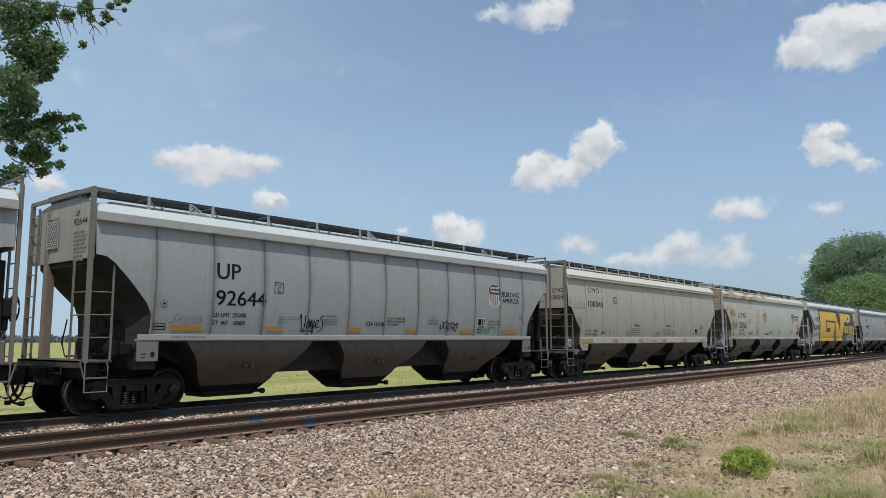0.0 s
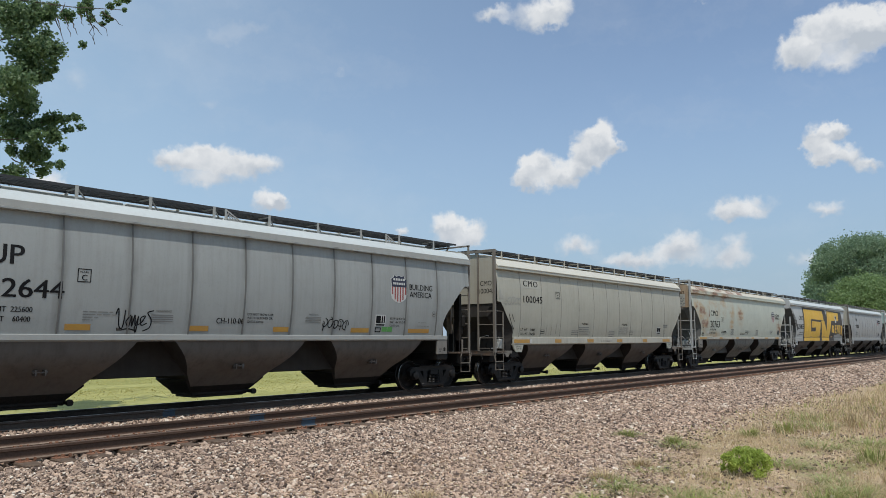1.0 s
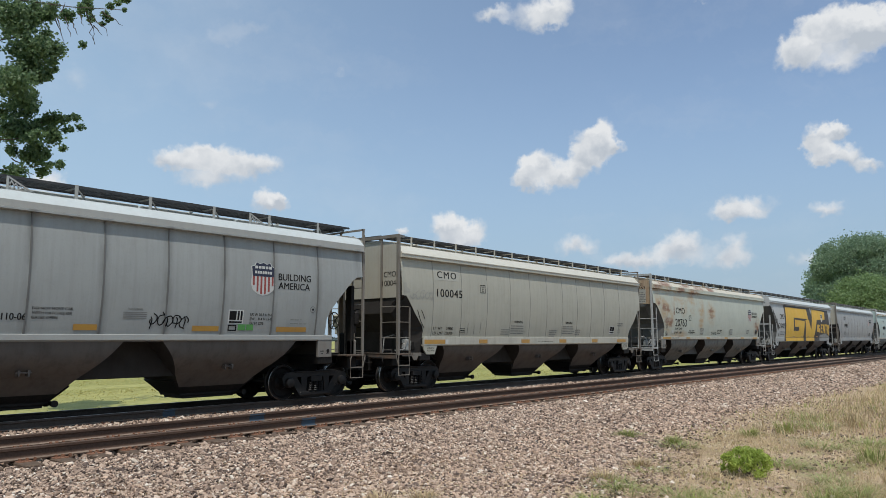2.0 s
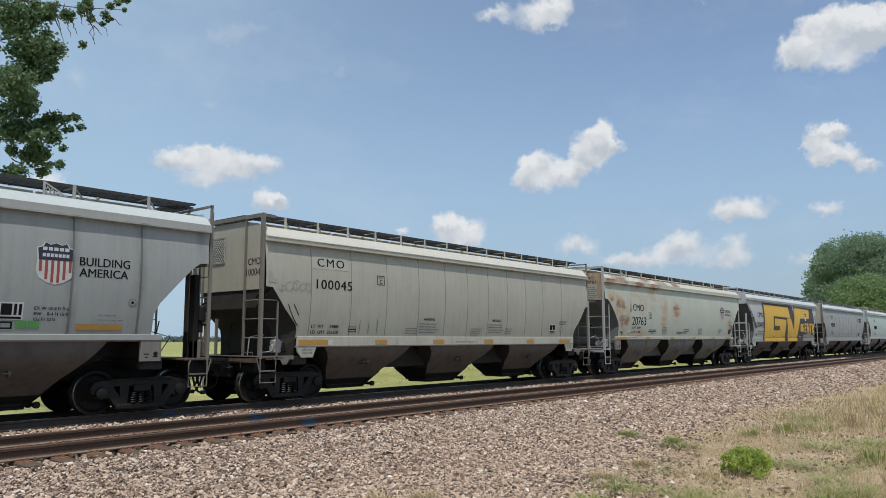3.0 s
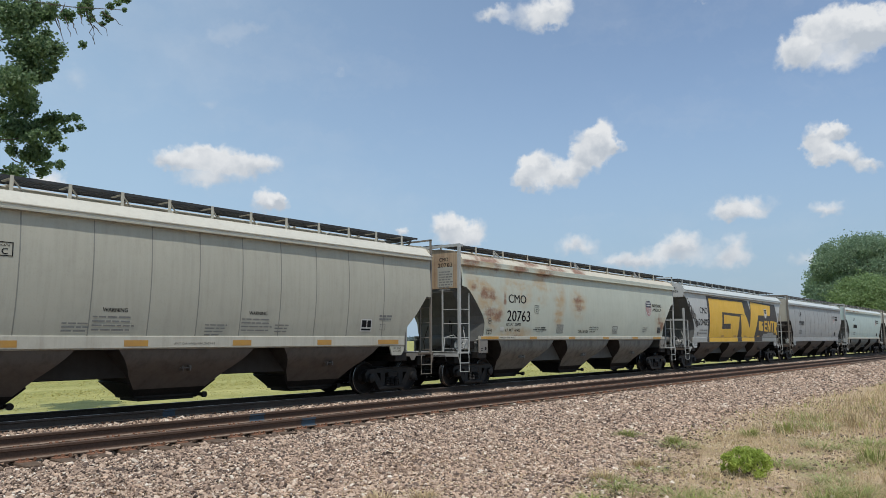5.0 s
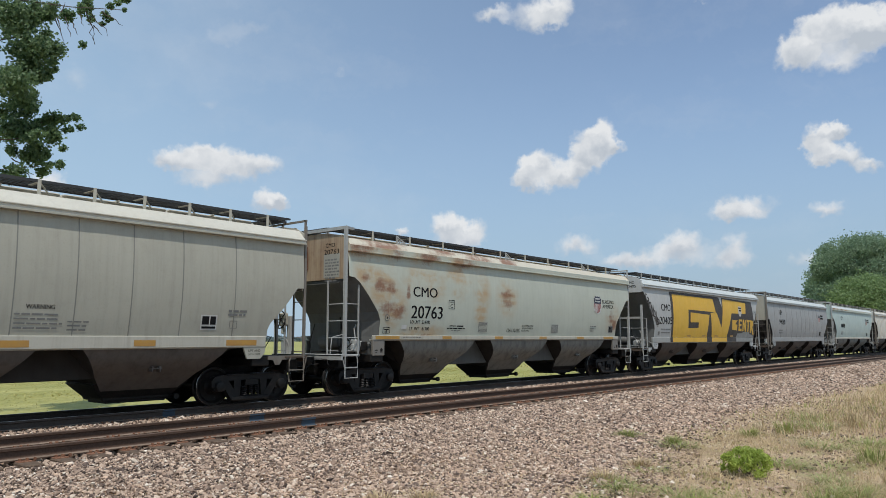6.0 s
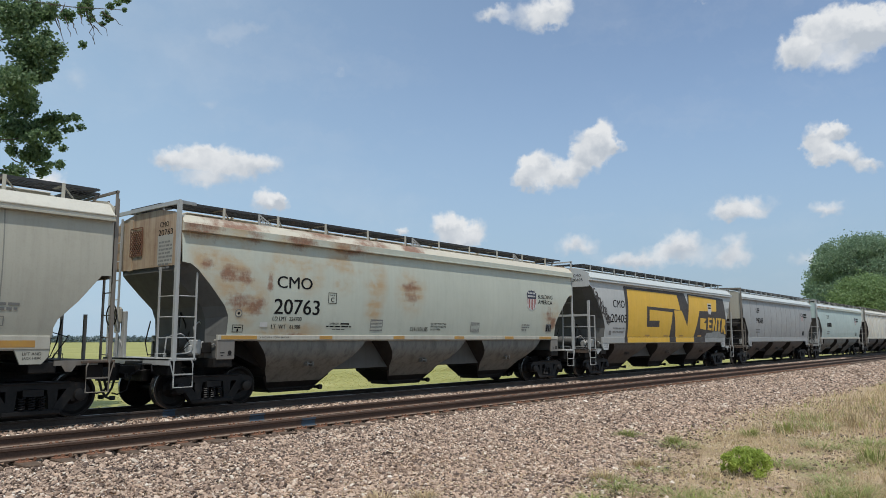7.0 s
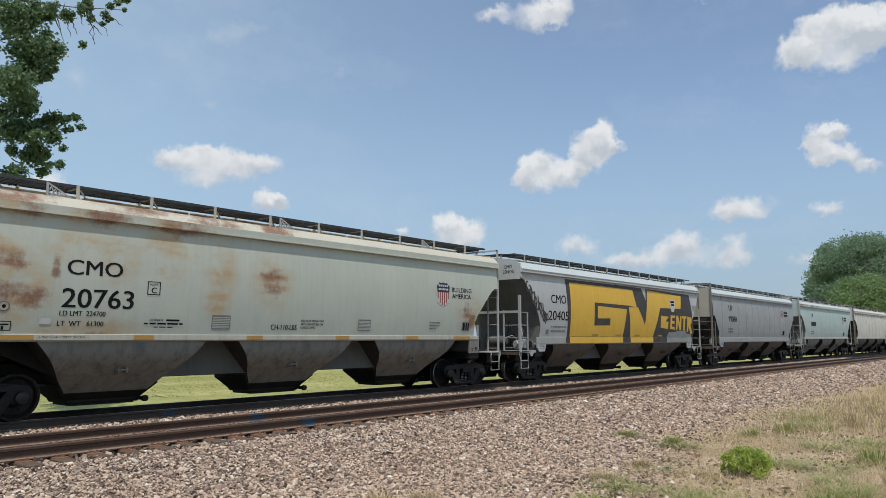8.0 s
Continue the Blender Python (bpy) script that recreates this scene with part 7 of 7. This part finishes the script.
def shrub(x, y):
    rng = np.random.default_rng(77)
    z = ground_height(y) + verge_bumps(x, y) - 0.01
    bush = thing("shrub", "small bright green leafy shrub on the dry verge", "shrub", at=pose(x, y, z))
    cs, rs = [], []
    for i in range(64):
        a, d = rng.uniform(0, math.tau), rng.random() ** 0.5 * 0.35
        cs.append((math.cos(a) * d, math.sin(a) * d, 0.06 + 0.37 * rng.random() ** 0.8 * (1 - d * d * 2.2)))
        rs.append(rng.uniform(0.035, 0.08))
    part("foliage", leaf_mesh("foliage", cs, rs, [44] * 64, 0.062, LEAF_BUSH, rng, 1.0, 0.2, 0.20), None, bush)
    for c in cs[::4]:
        part("stem", (lambda kk: (limb(kk, (c[0] * 0.15, c[1] * 0.15, 0), c, 0.007, 0.003, rng, 4, 0.1), kk)[1])(Kit()), BARK, bush)


cottonwood()
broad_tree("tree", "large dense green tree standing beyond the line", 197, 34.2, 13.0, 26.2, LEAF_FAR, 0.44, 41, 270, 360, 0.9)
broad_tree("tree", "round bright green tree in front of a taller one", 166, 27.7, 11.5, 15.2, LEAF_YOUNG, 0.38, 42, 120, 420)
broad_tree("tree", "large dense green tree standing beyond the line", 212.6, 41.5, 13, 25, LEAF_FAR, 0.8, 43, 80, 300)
far_woods()
blades("dry_grass", "dry straw-coloured grass on the verge", 4, 17, 0.5, 7.9, 34000, 0.05, 0.17, 0.0038, STRAW, 51, verge, 0.9)
blades("dry_grass", "dry straw-coloured grass on the verge", 17, 64, -3, 7.9, 45000, 0.12, 0.40, 0.008, STRAW, 52, verge)
blades("straw_litter", "dead straw lying flat on the verge", 4, 19, 0.5, 7.7, 30000, 0.04, 0.11, 0.0042, STRAW, 55, lambda x, y: verge(x, y) * min(max(0.4 + 1.6 * noise.noise((x * 0.9, y * 0.9, 14)), 0), 1), 3.0)
blades("green_grass", "thin green grass among the straw", 4, 17, 0.5, 7.9, 60000, 0.04, 0.13, 0.0042, BLADE, 53, lush, 0.9)
blades("green_grass", "thin green grass among the straw", 17, 64, -3, 7.9, 40000, 0.10, 0.36, 0.009, BLADE, 54, lush)
blades("field_grass", "mown yellow-green grass of the field beyond the line", -6, 80, 20.4, 50, 80000, 0.03, 0.08, 0.020, FIELD_BLADE, 56, lambda x, y: min(max(0.55 + 0.9 * noise.noise((x * 0.03, y * 0.35, 21)), 0.1), 1), 3.0)
shrub(11.82, 3.86)
blades("pale_litter", "long pale dead stalks lying over the verge", 7, 19, 1.0, 6.9, 7000, 0.05, 0.17, 0.0042, PALE_STALK, 57, lambda x, y: verge(x, y) ** 0.5 * min(max(0.1 + 2.0 * noise.noise((x * 0.8, y * 0.8, 33)), 0), 1), 3.0)
for i, (x, y, r, h, n) in enumerate(((14.72, 7.21, 0.32, 0.10, 260), (14.02, 5.79, 0.40, 0.14, 380), (9.51, 4.71, 0.32, 0.13, 300), (9.78, 4.09, 0.34, 0.13, 300), (11.06, 5.10, 0.30, 0.10, 240), (9.80, 5.02, 0.34, 0.15, 260), (12.93, 3.66, 0.42, 0.14, 420), (13.25, 3.04, 0.40, 0.13, 400), (11.97, 2.73, 0.34, 0.16, 320), (10.97, 2.22, 0.34, 0.18, 320), (15.60, 3.65, 0.45, 0.18, 420), (16.74, 3.03, 0.45, 0.2, 420), (18.70, 4.46, 0.5, 0.24, 420), (20.33, 5.07, 0.5, 0.26, 420))):
    tuft("weed_patch", "low green weeds spreading over the dry verge", "weeds", x, y, r * 1.6, h, int(n * 0.42), WEED, 160 + i)
rng = np.random.default_rng(98)
k = Kit()
for i in range(16):
    a, l = rng.uniform(0, math.tau), rng.uniform(0.15, 0.42)
    p = rng.normal(0, 0.10, 2)
    limb(k, (p[0], p[1], 0.02), (p[0] + math.cos(a) * l, p[1] + math.sin(a) * l, rng.uniform(0.02, 0.14)), 0.0065, 0.003, rng, 5, 0.2)
dead = new("dead_branch", k.mesh("dead_branch", PALE_TWIG, True))
dead.matrix_basis = pose(11.22, 4.58, ground_height(4.58) + verge_bumps(11.22, 4.58))
tagged(dead, "pale dry branched weed lying dead on the verge", "dead weed")
for i, (x, y, r, h, m) in enumerate(((17.53, 4.83, 0.34, 0.46, BLADE), (16.24, 5.20, 0.25, 0.3, BLADE), (14.72, 7.21, 0.25, 0.22, BLADE), (14.30, 6.04, 0.22, 0.25, BLADE), (11.42, 5.43, 0.28, 0.22, STRAW), (10.05, 5.34, 0.3, 0.24, STRAW), (6.79, 6.72, 0.26, 0.26, STRAW), (7.27, 6.40, 0.25, 0.24, STRAW), (13.22, 4.28, 0.2, 0.3, BLADE), (10.27, 2.43, 0.3, 0.3, BLADE), (19.64, 3.94, 0.4, 0.6, STRAW), (21.06, 3.22, 0.4, 0.7, STRAW), (17.91, 2.61, 0.4, 0.6, STRAW), (23.12, 3.42, 0.5, 0.8, STRAW), (12.15, 1.90, 0.3, 0.5, STRAW), (14.43, 2.62, 0.35, 0.45, BLADE), (9.41, 3.67, 0.3, 0.2, BLADE), (8.51, 4.72, 0.3, 0.18, BLADE))):
    tuft("grass_tuft", "green tuft of long grass on the verge" if m is BLADE else "dry tuft of straw on the verge", "grass", x, y, r * 1.25, h * 0.8, 130, m, 60 + i)
for i, (x, y, a, l) in enumerate(((15.78, 7.41, 20, 0.45), (20.55, 6.52, -15, 0.6), (21.76, 6.41, 10, 0.5), (13.79, 6.78, 60, 0.3))):
    rng = np.random.default_rng(90 + i)
    k = Kit()
    limb(k, (-l / 2, 0, 0.02), (l / 2, 0, 0.035), 0.016, 0.008, rng, 5, 0.1)
    limb(k, (0, 0, 0.03), (l * 0.25, l * 0.2, 0.06), 0.008, 0.004, rng, 3, 0.1)
    s = new("fallen_stick", k.mesh("fallen_stick", BARK, True))
    s.matrix_basis = pose(x, y, ballast_height(y) + 0.02, 0, 0, a)
    tagged(s, "short dark fallen stick lying on the stones", "stick")


def motions():
    ts = [0.5 * i for i in range(17)]
    for spec in TRAIN:
        walk(spec["car"], [(t, pose(spec["x"] - rolled(t), TRAIN_Y, 0)) for t in ts])
    turns = [0.1 * i for i in range(81)]
    for w, dx in WHEELSETS:
        walk(w, [(t, pose(dx, 0, 0.457, 0, -math.degrees(rolled(t) / 0.457), 0)) for t in turns])


motions()
